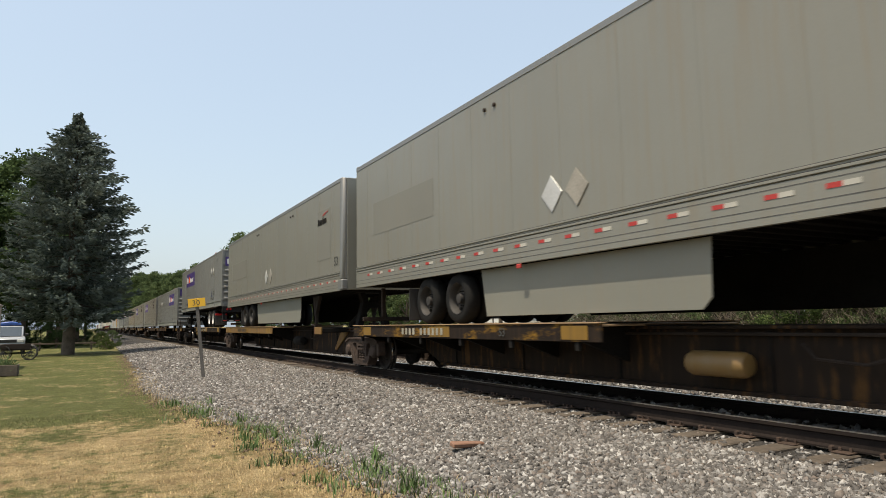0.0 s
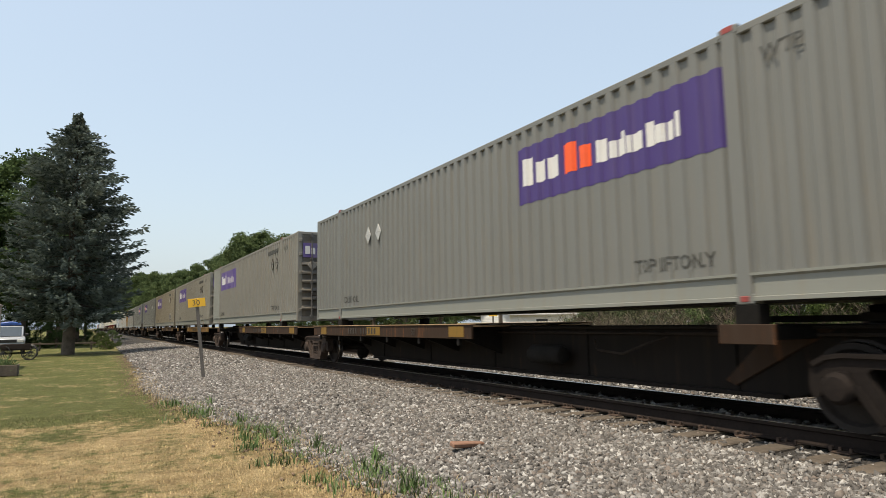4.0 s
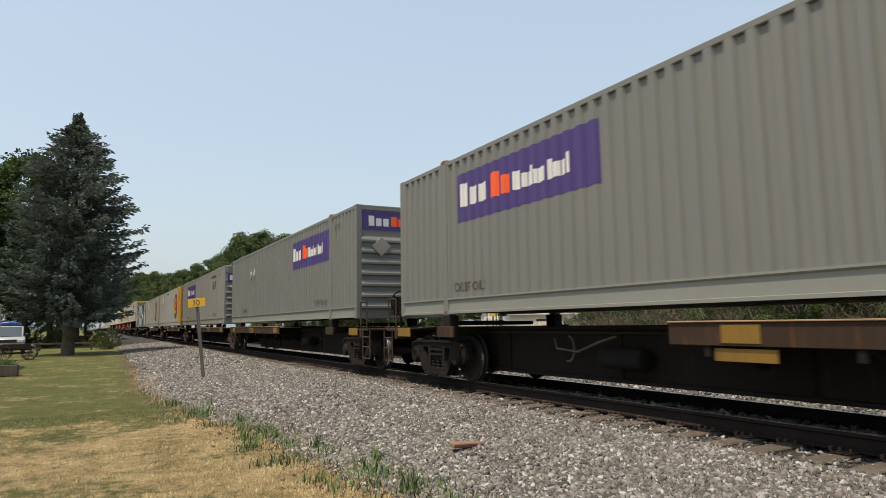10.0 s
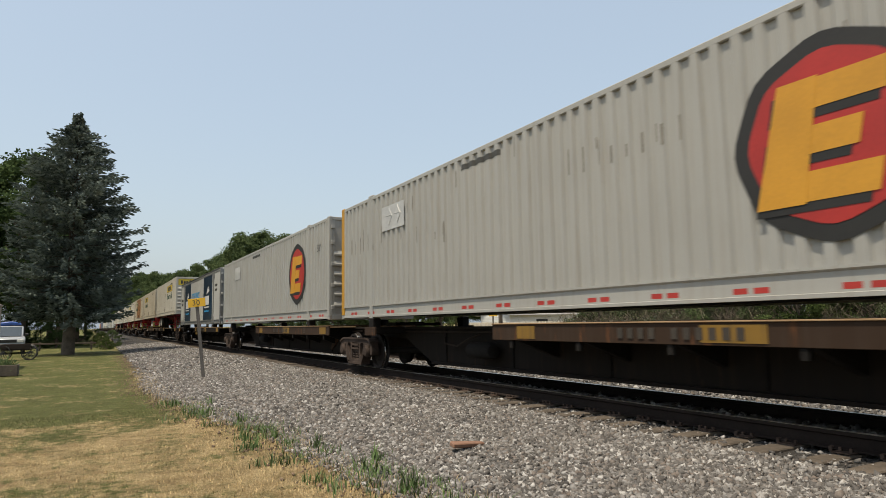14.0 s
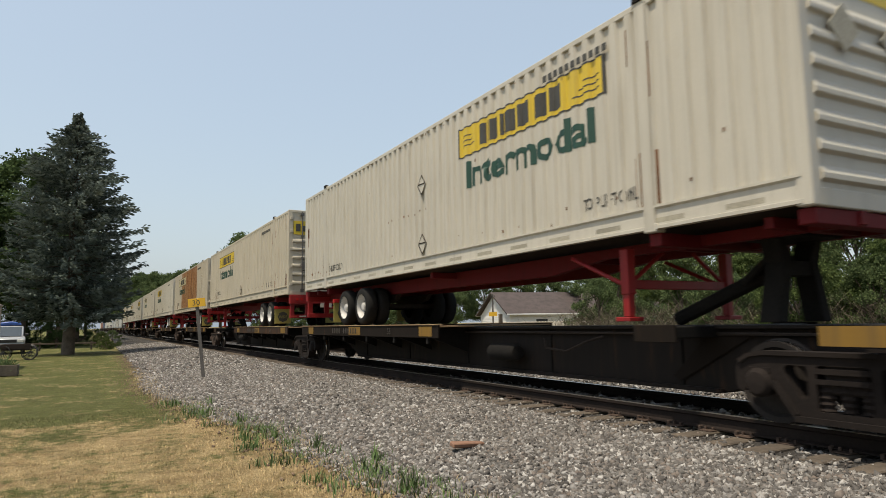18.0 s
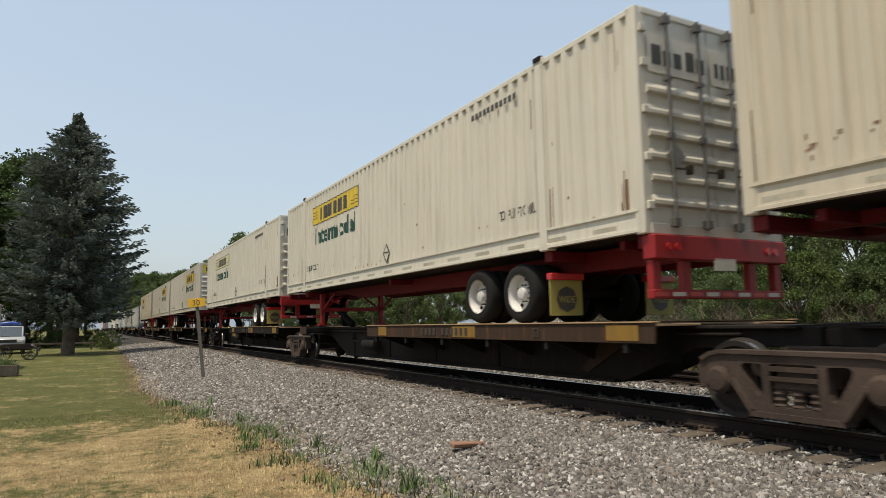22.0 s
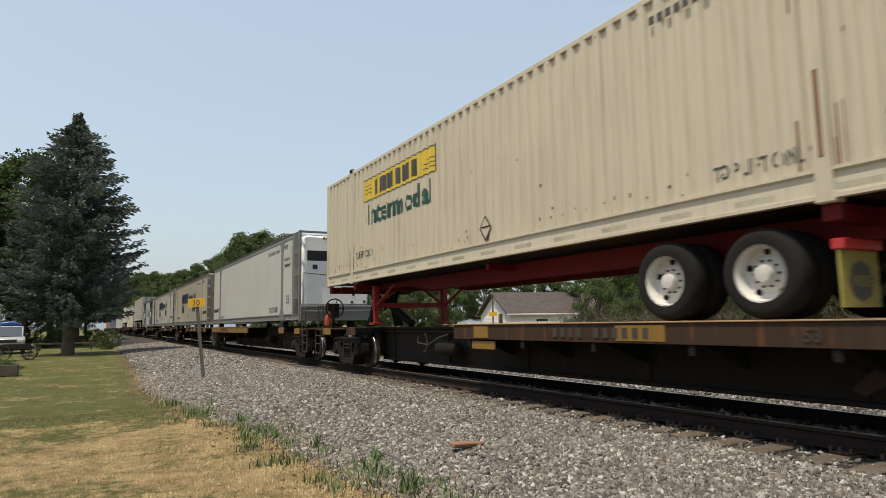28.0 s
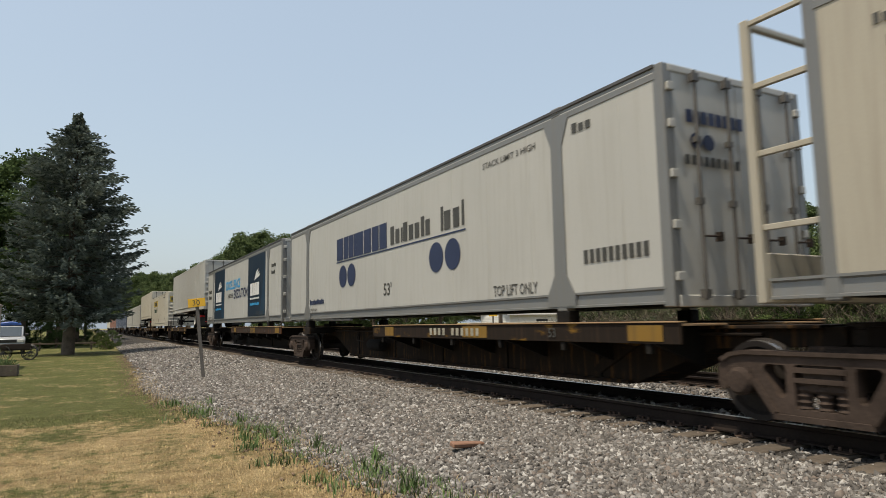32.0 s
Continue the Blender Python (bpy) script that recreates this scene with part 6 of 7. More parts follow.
LAWN, STONE, BED = ground_material(), stone_material(), bed_material()


def ground_z(x, y):
    return (lawn_z(x, y) if x < 6 else -0.67) - (0.25 if toe_x(y) + 0.9 < x < 17 and y > -60 else 0.0)


gx = [-3000, -800, -300, -120, -60, -30, -20, -14, -10, -8, -6, -4.5, -3, -2, -1, 0, 1, 1.6, 2.2, 2.8, 3.4, 5, 8, 12, 16.5, 18, 20, 25, 40, 80, 200, 600, 3000]
gy = [-3000, -600, -150, -60, -30, -15, -6, -2] + [i * 1.0 for i in range(0, 50)] + [50 + i * 5 for i in range(1, 15)] + [150, 250, 500, 1200, 4000]
ground = tagged(sheet("ground", gx, gy, ground_z, LAWN), "patchy lawn of green and straw-dry grass", "ground", kind="structure")
bx = [0.0] + [0.6 + i * 0.2 for i in range(25)] + [5.6, 7, 8.6, 9.0, 9.4, 9.9, 10.6, 11, 13, 15.6, 16, 17, 18.2]
by = [-40, -20, -10, -4] + [-2 + 0.5 * i for i in range(100)] + [50 + 4 * i for i in range(20)] + [150, 250, 400, 800]


def bed_in(x, y):
    t = toe_x(y)
    x = max(x, 0.0)
    return bed_z(x, y) if x >= t else lawn_z(x, y) - 0.03


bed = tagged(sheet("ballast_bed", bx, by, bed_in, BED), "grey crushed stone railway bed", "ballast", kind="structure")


def stones(name, n, x_range, y_range, size, rng, material, label):
    """Loose angular stones scattered over the bed, as one mesh."""
    hull = np.array([(x, y, z) for x in (-1, 1) for y in (-1, 1) for z in (-1, 1)]) / 1.5
    tri = np.array([(0, 1, 3), (0, 3, 2), (4, 6, 7), (4, 7, 5), (0, 4, 5), (0, 5, 1), (2, 3, 7), (2, 7, 6), (0, 2, 6), (0, 6, 4), (1, 5, 7), (1, 7, 3)])
    ys = rng.uniform(*y_range, n)
    if x_range[0] == "toe":
        xs = np.array([toe_x(y) for y in ys]) + rng.normal(0.02, x_range[1], n)
    else:
        lo = np.array([toe_x(y) for y in ys]) - 0.3 * rng.random(n) ** 3 if x_range[0] is None else np.full(n, x_range[0])
        xs = lo + (x_range[1] - lo) * rng.random(n)
    zs = np.array([bed_z(x, y) for x, y in zip(xs, ys)])
    s = rng.uniform(size[0], size[1], n) * 0.5
    base = (hull[None] + rng.uniform(-0.55, 0.55, (n, 8, 3))) * (s[:, None] * rng.uniform(0.55, 1.35, (n, 3)))[:, None, :]
    a, b = rng.uniform(0, 2 * np.pi, n), rng.uniform(-1.2, 1.2, n)
    ca, sa, cb, sb = np.cos(a), np.sin(a), np.cos(b), np.sin(b)
    x1 = base[..., 0] * ca[:, None] - base[..., 1] * sa[:, None]
    y1 = base[..., 0] * sa[:, None] + base[..., 1] * ca[:, None]
    z1 = base[..., 2]
    y2 = y1 * cb[:, None] - z1 * sb[:, None]
    z2 = y1 * sb[:, None] + z1 * cb[:, None]
    co = np.stack([x1 + xs[:, None], y2 + ys[:, None], z2 + (zs + s * rng.uniform(0.0, 0.75, n))[:, None]], -1).reshape(-1, 3)
    f = (tri[None] + 8 * np.arange(n)[:, None, None]).reshape(-1)
    me = bpy.data.meshes.new(name)
    me.vertices.add(len(co))
    me.vertices.foreach_set("co", co.astype(np.float32).ravel())
    me.loops.add(len(f))
    me.loops.foreach_set("vertex_index", f.astype(np.int32))
    me.polygons.add(len(f) // 3)
    me.polygons.foreach_set("loop_start", np.arange(0, len(f), 3, dtype=np.int32))
    me.update(calc_edges=True)
    me.materials.append(material)
    return tagged(new(name, me), label, "gravel", kind="stuff")


rng = np.random.default_rng(4)
LBL = "loose grey crushed stones beside the track"
DIRT = plain("brown gritty soil", (0.15, 0.105, 0.07), 0.95, var=0.45, fine=60, rel=0)
stones("gravel", 62000, (None, 5.6), (1.2, 9.5), (0.026, 0.060), rng, STONE, LBL)
stones("gravel", 9000, (None, 5.6), (-9, 1.2), (0.045, 0.09), rng, STONE, LBL)
stones("gravel", 60000, (None, 5.65), (9.5, 24), (0.03, 0.066), rng, STONE, LBL)
stones("gravel", 26000, (None, 5.7), (24, 62), (0.05, 0.10), rng, STONE, LBL)
stones("gravel", 18000, (8.5, 11.6), (2, 46), (0.045, 0.09), rng, STONE, "loose crushed stones between the tracks")
stones("gravel", 2200, (5.55, 6.25), (1.0, 18), (0.022, 0.05), rng, STONE, "loose crushed stones at the tie ends")
stones("gravel", 2500, (6.4, 8.5), (1.5, 14), (0.045, 0.08), rng, STONE, "loose crushed stones between the rails")
stones("grit", 9000, ("toe", 0.34), (4.5, 40), (0.012, 0.04), rng, DIRT, "brown grit and soil along the ballast edge")


# ---- tracks ----
RAIL_STEEL = plain("rusty rail side", (0.018, 0.013, 0.011), 0.85, 0.1, var=0.35, spec=0.2)
RAIL_TOP = plain("polished rail head", (0.5, 0.48, 0.46), 0.28, 0.9, var=0.1)
TIE = plain("weathered tie timber", (0.085, 0.067, 0.05), 0.9, var=0.4, fine=18)
SPIKE = plain("rusty track steel", (0.06, 0.038, 0.027), 0.8, 0.2, var=0.3)


def railway(name, xc, zc, label, y0, y1, tie_n, shade):
    tr = tagged(new(name), label, "railway track", "tracks", "structure")
    tr.location = (xc, 0, zc)
    prof = [(-0.037, 0.0), (0.037, 0.0), (0.037, -0.035), (0.01, -0.05), (0.01, -0.14), (0.07, -0.155), (0.07, -0.172), (-0.07, -0.172), (-0.07, -0.155), (-0.01, -0.14), (-0.01, -0.05), (-0.037, -0.035)]
    for s in (-1, 1):
        part("rail", shape("rail", lambda g: g.prism(prof, "y", y0, y1), 0.0), RAIL_STEEL, tr, "", (s * 0.755, 0, min(0.0, -0.034 * s)))
        part("rail_head", shape("rail head", lambda g: g.box(-0.03, 0.03, y0, y1, 0.0, 0.003)), shade, tr, "polished running surface", (s * 0.755, 0, min(0.0, -0.034 * s)))
    rr = random.Random(7)
    me = [shape("tie %d" % k, lambda g: g.box(-1.4 - 0.02 * k, 1.37 + 0.012 * k, -0.115, 0.115, -0.178, 0), 0.012) for k in range(3)]
    plate = shape("tie plate", lambda g: [g.box(-0.18, 0.18, -0.09, 0.09, 0.0, 0.012)] + [g.box(x - 0.012, x + 0.012, y - 0.012, y + 0.012, 0.0, 0.045) for x in (-0.09, 0.09) for y in (-0.05, 0.05)], 0.002)
    anchor = shape("rail anchor", lambda g: g.box(-0.085, 0.085, -0.018, 0.018, -0.03, 0.02), 0.004)
    for i in range(tie_n):
        y = -0.75 + i * 0.5 + rr.uniform(-0.03, 0.03)
        tie = part("tie", me[i % 3], TIE, tr, "", (rr.uniform(-0.05, 0.05), y, -0.182 + rr.uniform(-0.012, 0.0)), (rr.uniform(-0.6, 0.6), rr.uniform(-0.3, 0.3), rr.uniform(-1.2, 1.2)))
        if i < 60:
            part("tie_plate", plate, SPIKE, tr, "", (-0.755, y, -0.184))
            part("rail_anchor", anchor, SPIKE, tr, "", (-0.755, y + 0.15, -0.165))
    return tr


railway("railway_track", TRACK_X, 0.0, "railway track with worn steel rails on timber ties", -60, 700, 200, RAIL_TOP)
railway("railway_track", 12.9, -0.22, "second railway track with rusty rails on timber ties", -60, 700, 90, RAIL_STEEL)
wood_scrap = tagged(new("wood_scrap", shape("scrap", lambda g: g.prism([(-0.24, -0.06), (0.25, -0.04), (0.24, 0.045), (-0.2, 0.065)], "z", 0, 0.05), 0.01)), "reddish broken piece of timber lying on the stones", "debris")
wood_scrap.data.materials.append(plain("reddish timber", (0.17, 0.092, 0.06), 0.85, var=0.35))
wood_scrap.matrix_world = pose(3.78, 6.5, bed_z(3.78, 6.5) + 0.05, 8, 6, 12)


def blades(name, pts, height, width, rng, material, label, lean=0.5):
    """Grass blades at the points: narrow bent triangles, as one mesh."""
    n = len(pts)
    h = rng.uniform(height[0], height[1], n)
    a = rng.uniform(0, 2 * np.pi, n)
    w = rng.uniform(width[0], width[1], n)
    l = rng.uniform(0.1, lean, n) * h
    d = np.stack([np.cos(a), np.sin(a), np.zeros(n)], 1)
    e = np.stack([-np.sin(a), np.cos(a), np.zeros(n)], 1)
    z = np.array([0, 0, 1.0])
    p0 = pts - e * w[:, None]
    p1 = pts + e * w[:, None]
    mid = pts + d * (l * 0.35)[:, None] + z * (h * 0.6)[:, None]
    p2, p3 = mid + e * (w * 0.7)[:, None], mid - e * (w * 0.7)[:, None]
    tip = pts + d * l[:, None] + z * h[:, None]
    co = np.stack([p0, p1, p2, p3, tip], 1).reshape(-1, 3)
    base = np.arange(n)[:, None] * 5
    f = (base + np.array([0, 1, 2, 0, 2, 3, 3, 2, 4])[None]).reshape(-1)
    me = bpy.data.meshes.new(name)
    me.vertices.add(len(co))
    me.vertices.foreach_set("co", co.astype(np.float32).ravel())
    me.loops.add(len(f))
    me.loops.foreach_set("vertex_index", f.astype(np.int32))
    me.polygons.add(len(f) // 3)
    me.polygons.foreach_set("loop_start", np.arange(0, len(f), 3, dtype=np.int32))
    me.update(calc_edges=True)
    me.materials.append(material)
    return tagged(new(name, me), label, "grass", kind="stuff")


BLADE = blade_material("lawn blades")


def lawn_points(n, x0, x1, y0, y1, power=1.0):
    ys = y0 + (y1 - y0) * rng.random(n) ** power
    xs = x0 + (x1 - x0) * rng.random(n)
    keep = np.array([x < toe_x(y) + 0.12 + 0.6 * rng.random() ** 3 for x, y in zip(xs, ys)])
    xs, ys = xs[keep], ys[keep]
    return np.stack([xs, ys, [lawn_z(x, y) - 0.005 for x, y in zip(xs, ys)]], 1)


blades("grass", lawn_points(150000, -5.0, 3.0, 4.0, 14.0, 1.3), (0.012, 0.038), (0.0014, 0.003), rng, BLADE, "short mown grass, partly straw dry", 1.6)
blades("grass", lawn_points(36000, -6.0, 2.8, -6.0, 4.0), (0.015, 0.04), (0.002, 0.004), rng, BLADE, "short straw-dry mown grass", 1.6)
blades("grass", lawn_points(80000, -11.0, 3.0, 12.0, 40.0, 1.2), (0.012, 0.04), (0.002, 0.004), rng, BLADE, "short mown grass farther back", 1.6)
WEED = plain("green weed leaf", (0.066, 0.115, 0.03), 0.7, var=0.5, rel=0)
tufts, tall = [], []
for k in range(96):
    y = 4.4 + 10.5 * rng.random() ** 1.2
    x = toe_x(y) + rng.normal(-0.12, 0.24)
    m = rng.integers(6, 42)
    q = rng.normal(0, 0.09, (m, 3))
    q[:, 2] = 0
    tufts.append(q + np.array([x, y, bed_z(x, y) - 0.01]))
    if k % 6 == 0:
        q = rng.normal(0, 0.06, (20, 3))
        q[:, 2] = 0
        tall.append(q + np.array([x, y, bed_z(x, y) - 0.01]))
blades("weeds", np.concatenate(tufts), (0.04, 0.16), (0.004, 0.009), rng, WEED, "green weeds and grass along the ballast edge", 1.0)
blades("weeds", np.concatenate(tall), (0.10, 0.25), (0.005, 0.012), rng, WEED, "tall green weeds along the ballast edge", 0.9)
straw = plain("dry straw stem", (0.36, 0.27, 0.14), 0.8, var=0.4, rel=0)
edge = []
for k in range(5200):
    y = 4.0 + 22 * rng.random() ** 1.3
    x = toe_x(y) + rng.normal(-0.08, 0.2)
    edge.append((x, y, bed_z(x, y) - 0.005))
blades("dry_grass", np.array(edge), (0.03, 0.11), (0.0015, 0.004), rng, straw, "dry straw stems among the edge stones", 1.6)


# ---- trees ----
def leaf_material(name, dark, light, trans=0.35):
    m = bpy.data.materials.new(name)
    m.use_nodes = True
    t = m.node_tree
    t.nodes.remove(t.nodes["Principled BSDF"])
    r = t.nodes.new("ShaderNodeNewGeometry").outputs["Random Per Island"]
    co = local_coords(t, (1, 1, 1))
    big = noise_node(t, co, 0.6, 3)
    f = math_node(t, "ADD", math_node(t, "MULTIPLY", r, 0.55), math_node(t, "MULTIPLY", ramp(t, big, 0.3, 0.7), 0.45))
    c = mix_col(t, f, dark, light)
    d, tr, mx = t.nodes.new("ShaderNodeBsdfDiffuse"), t.nodes.new("ShaderNodeBsdfTranslucent"), t.nodes.new("ShaderNodeMixShader")
    link(t, c, d.inputs[0])
    link(t, c, tr.inputs[0])
    mx.inputs[0].default_value = trans
    link(t, d.outputs[0], mx.inputs[1])
    link(t, tr.outputs[0], mx.inputs[2])
    link(t, mx.outputs[0], t.nodes["Material Output"].inputs[0])
    return m


SPRUCE = leaf_material("blue spruce needles", (0.024, 0.036, 0.029), (0.27, 0.32, 0.28), 0.15)
LEAF = leaf_material("broad leaves", (0.042, 0.066, 0.029), (0.145, 0.19, 0.085))
LEAF_LIGHT = leaf_material("sunlit shrub leaves", (0.024, 0.042, 0.013), (0.125, 0.165, 0.06))
LEAF_DARK = leaf_material("dark wood leaves", (0.03, 0.05, 0.021), (0.088, 0.128, 0.052), 0.25)
TWIG = leaf_material("bare brown twigs", (0.055, 0.047, 0.036), (0.14, 0.118, 0.088), 0.0)
BARK = plain("grey brown bark", (0.10, 0.078, 0.058), 0.95, var=0.4, fine=14, coarse=3, rel=0.8)


def quads_mesh(name, co, material):
    """co: n x 4 x 3 corners."""
    n = len(co)
    me = bpy.data.meshes.new(name)
    me.vertices.add(n * 4)
    me.vertices.foreach_set("co", co.astype(np.float32).ravel())
    me.loops.add(n * 4)
    me.loops.foreach_set("vertex_index", np.arange(n * 4, dtype=np.int32))
    me.polygons.add(n)
    me.polygons.foreach_set("loop_start", np.arange(0, n * 4, 4, dtype=np.int32))
    me.update(calc_edges=True)
    me.materials.append(material)
    return me


def strips(p, d, w, side):
    """Narrow leaf shapes from p along d, of half width w across side."""
    tip = p + d
    mid = p + d * 0.45
    return np.stack([p, mid + side * w[:, None], tip, mid - side * w[:, None]], 1)


def unit(v):
    return v / np.maximum(np.linalg.norm(v, axis=-1, keepdims=True), 1e-9)


def spruce_tree(x, y, z, height, radius):
    rg = np.random.default_rng(11)
    tree = tagged(new("spruce_tree"), "tall blue spruce with drooping lower boughs on the lawn", "tree")
    tree.location = (x, y, z)
    trunk = Geo()
    last = None
    for k in range(9):
        q = (0.05 * math.sin(k), 0.05 * math.cos(1.7 * k), height * k / 8 * 0.985 - (0.1 if k == 0 else 0))
        if last:
            trunk.rod(last, q, 0.35 * (1 - (k - 1) / 8.3) + 0.02, 12, 0.35 * (1 - k / 8.3) + 0.02)
        last = q
    part("trunk", trunk.mesh("spruce trunk", 0, True), BARK, tree)
    limbs = Geo()
    P, D, W, S = [], [], [], []
    h = 2.6
    while h < height - 0.25:
        u = (h - 1.6) / (height - 1.6)
        reach = radius * float(np.interp(height - h, (0.0, 0.6, 1.7, 3.2, 5.0, 7.2, 9.9, 12.2), (0.0, 0.06, 0.27, 0.50, 0.80, 0.98, 1.0, 0.92)))
        n = int(9 + 5 * (1 - u))
        a0 = rg.uniform(0, 6.28)
        for i in range(n):
            a = a0 + 2 * math.pi * i / n + rg.normal(0, 0.16)
            L = max(0.12, reach * rg.uniform(0.74, 1.12) * (1 + 0.10 * math.sin(2.3 * a + h)))
            hh = h + rg.normal(0, 0.12)
            droop = 0.30 * (1 - u) - 0.45 * u ** 2
            m = max(5, int(L * 5))
            s = np.linspace(0.08, 1.0, m)
            rad = np.array([math.cos(a), math.sin(a), 0.0])
            pts = rad[None] * (s * L)[:, None]
            pts[:, 2] = hh + L * (-droop * s + 0.30 * droop * s ** 3 + 0.14 * s ** 4)
            limbs.rod(tuple(pts[0] * [0.1, 0.1, 1]), tuple(pts[m // 2]), 0.045 * (1.2 - u), 5, 0.02)
            across = np.array([-math.sin(a), math.cos(a), 0.0])
            for j in range(m):
                spread = (0.16 + 0.62 * (1 - s[j]) ** 0.7 * min(1.0, s[j] * 3)) * min(1.0, 0.35 + L / 4)
                tw = 11 if s[j] > 0.3 else 4
                side = rg.choice([-1, 1], tw) * rg.uniform(0.15, 1.0, tw)
                start = pts[j][None] + rad[None] * rg.normal(0, L / m * 0.6, tw)[:, None] + across[None] * (side * spread * 0.75)[:, None]
                start[:, 2] += rg.normal(-0.05, 0.06, tw) - np.abs(side) * 0.10
                d = rad[None] * rg.uniform(0.5, 1.0, tw)[:, None] + across[None] * (side * 0.9)[:, None]
                d[:, 2] += rg.normal(-0.05, 0.28, tw)
                d = unit(d) * rg.uniform(0.18, 0.40, tw)[:, None] * min(1.0, 0.3 + 5 * (1 - u))
                up = unit(np.stack([rg.normal(0, 0.45, tw), rg.normal(0, 0.45, tw), np.ones(tw)], 1))
                sd = unit(np.cross(d, up))
                P.append(start), D.append(d), W.append(rg.uniform(0.035, 0.06, tw)), S.append(sd)
        h += rg.uniform(0.34, 0.56) * (1.2 - 0.55 * u)
    P, D, W, S = np.concatenate(P), np.concatenate(D), np.concatenate(W), np.concatenate(S)
    S2 = unit(np.cross(D, S))
    co = np.concatenate([strips(P, D, W, S), strips(P, D, W, S2)])
    # leader shoots at the top
    part("crown", quads_mesh("spruce crown", co, SPRUCE), SPRUCE, tree, "blue-green needle boughs")
    tagged(part("bough", limbs.mesh("spruce boughs"), BARK, tree), kind="stuff")
    return tree


def broad_tree_parts(key, height, spread, leaves, clumps, size, seed, low=0.25, bare=0):
    """Meshes of a broad-leaved tree: trunk with limbs, and a crown of leaves in clumps of uneven outline."""
    rg = np.random.default_rng(seed)
    g = Geo()
    r0 = height * 0.018 + 0.05
    g.rod((0, 0, -0.2), (0.1, 0.05, height * 0.35), r0, 10, r0 * 0.7)
    g.rod((0.1, 0.05, height * 0.35), (0, -0.1, height * 0.8), r0 * 0.7, 8, r0 * 0.15)
    centres = []
    for k in range(clumps):
        a = rg.uniform(0, 6.28)
        v = rg.uniform(0, 1)
        zz = height * (low + (0.97 - low) * v)
        prof = math.sin(math.pi * min(1.0, 0.12 + 0.86 * v) ** 0.85) ** 0.7
        rr = spread * prof * rg.uniform(0.25, 1.08) ** 0.55
        centres.append((rr * math.cos(a), rr * math.sin(a), zz))
    centres = np.array(centres)
    for c in centres[:: max(1, clumps // 22)]:
        z0 = max(height * 0.2, c[2] * 0.62)
        g.rod((0.05, 0, z0), tuple(c), r0 * 0.3, 5, 0.015)
    per = leaves // clumps
    idx = np.repeat(np.arange(clumps), per)
    n = len(idx)
    rad = rg.uniform(0.55, 1.25, clumps)[idx] * spread * 0.22
    off = unit(rg.normal(0, 1, (n, 3))) * (rad * rg.random(n) ** 0.45)[:, None] * [1, 1, 0.75]
    p = centres[idx] + off
    d = unit(rg.normal(0, 1, (n, 3)) + [0, 0, -0.3]) * rg.uniform(0.6, 1.3, n)[:, None] * size
    sd = unit(np.cross(d, rg.normal(0, 1, (n, 3))))
    co = strips(p, d, np.full(n, size * 0.36) * rg.uniform(0.7, 1.3, n), sd)
    return g.mesh(key + " trunk", 0, True), quads_mesh(key + " crown", co, LEAF)


TREE_SHAPES = [broad_tree_parts("oak", 16, 5.2, 26000, 150, 0.30, 21), broad_tree_parts("maple", 14, 4.2, 22000, 120, 0.28, 22), broad_tree_parts("ash", 18, 4.8, 22000, 130, 0.34, 23, 0.32)]
SHRUB_SHAPES = [broad_tree_parts("shrub", 5.5, 2.4, 20000, 80, 0.11, 31, 0.04), broad_tree_parts("thicket", 4.4, 2.6, 18000, 70, 0.105, 32, 0.02), broad_tree_parts("sapling", 7.5, 2.3, 18000, 80, 0.13, 33, 0.12)]


def broad_tree(x, y, z, k, scale, turn, leaf, label, shapes=TREE_SHAPES, name="broadleaf_tree", category="tree"):
    tree = tagged(new(name), label, category, "trees")
    tree.matrix_world = pose(x, y, z, 0, 0, turn)
    a, b = shapes[k]
    for nm, me, mt in (("trunk", a, BARK), ("crown", b, leaf)):
        o = part(nm, me, mt, tree)
        o.scale = (scale, scale, scale)
    return tree


spruce_tree(-1.05, 44.5, -0.42, 14.7, 3.5)

tr = random.Random(3)
# tall dark broadleaves behind the spruce and beyond the drive
for x, y, k, s in ((-4.9, 64, 0, 1.02), (-9.5, 66, 1, 1.1), (-14, 62, 1, 1.05), (-13, 74, 2, 0.95), (-2.5, 74, 1, 0.9), (-21, 70, 0, 1.1), (-4, 88, 0, 1.0), (-11, 92, 2, 1.0), (-24, 88, 2, 1.1), (-1.5, 98, 1, 0.95), (-8, 110, 0, 1.1), (-0.5, 128, 0, 0.8), (-3, 150, 1, 1.0)):
    broad_tree(x, y, -0.45, k, s, tr.uniform(0, 360), LEAF_DARK, "dark green broadleaf tree in a shady grove")
# undergrowth that closes the grove to the ground
for i in range(16):
    x = -24 + 1.55 * i
    broad_tree(x, 58 + 4 * math.sin(i * 2.1) + (8 if x > -6 else 2), -0.5, i % 2, tr.uniform(0.55, 0.8), tr.uniform(0, 360), LEAF_DARK, "dark shaded shrub at the edge of the grove", SHRUB_SHAPES, "shrub", "shrub")
broad_tree(1.15, 53.0, -0.45, 1, 0.2, 30, LEAF_LIGHT, "low bright green bush beside the ballast", SHRUB_SHAPES, "shrub", "shrub")
broad_tree(0.9, 57.0, -0.45, 0, 0.24, 80, LEAF_LIGHT, "low bright green bush beside the ballast", SHRUB_SHAPES, "shrub", "shrub")
broad_tree(1.7, 60.0, -0.45, 1, 0.32, 10, LEAF, "low bush beside the ballast", SHRUB_SHAPES, "shrub", "shrub")


def at_angle(deg, dist):
    return dist * math.sin(radians(deg)), dist * math.cos(radians(deg))


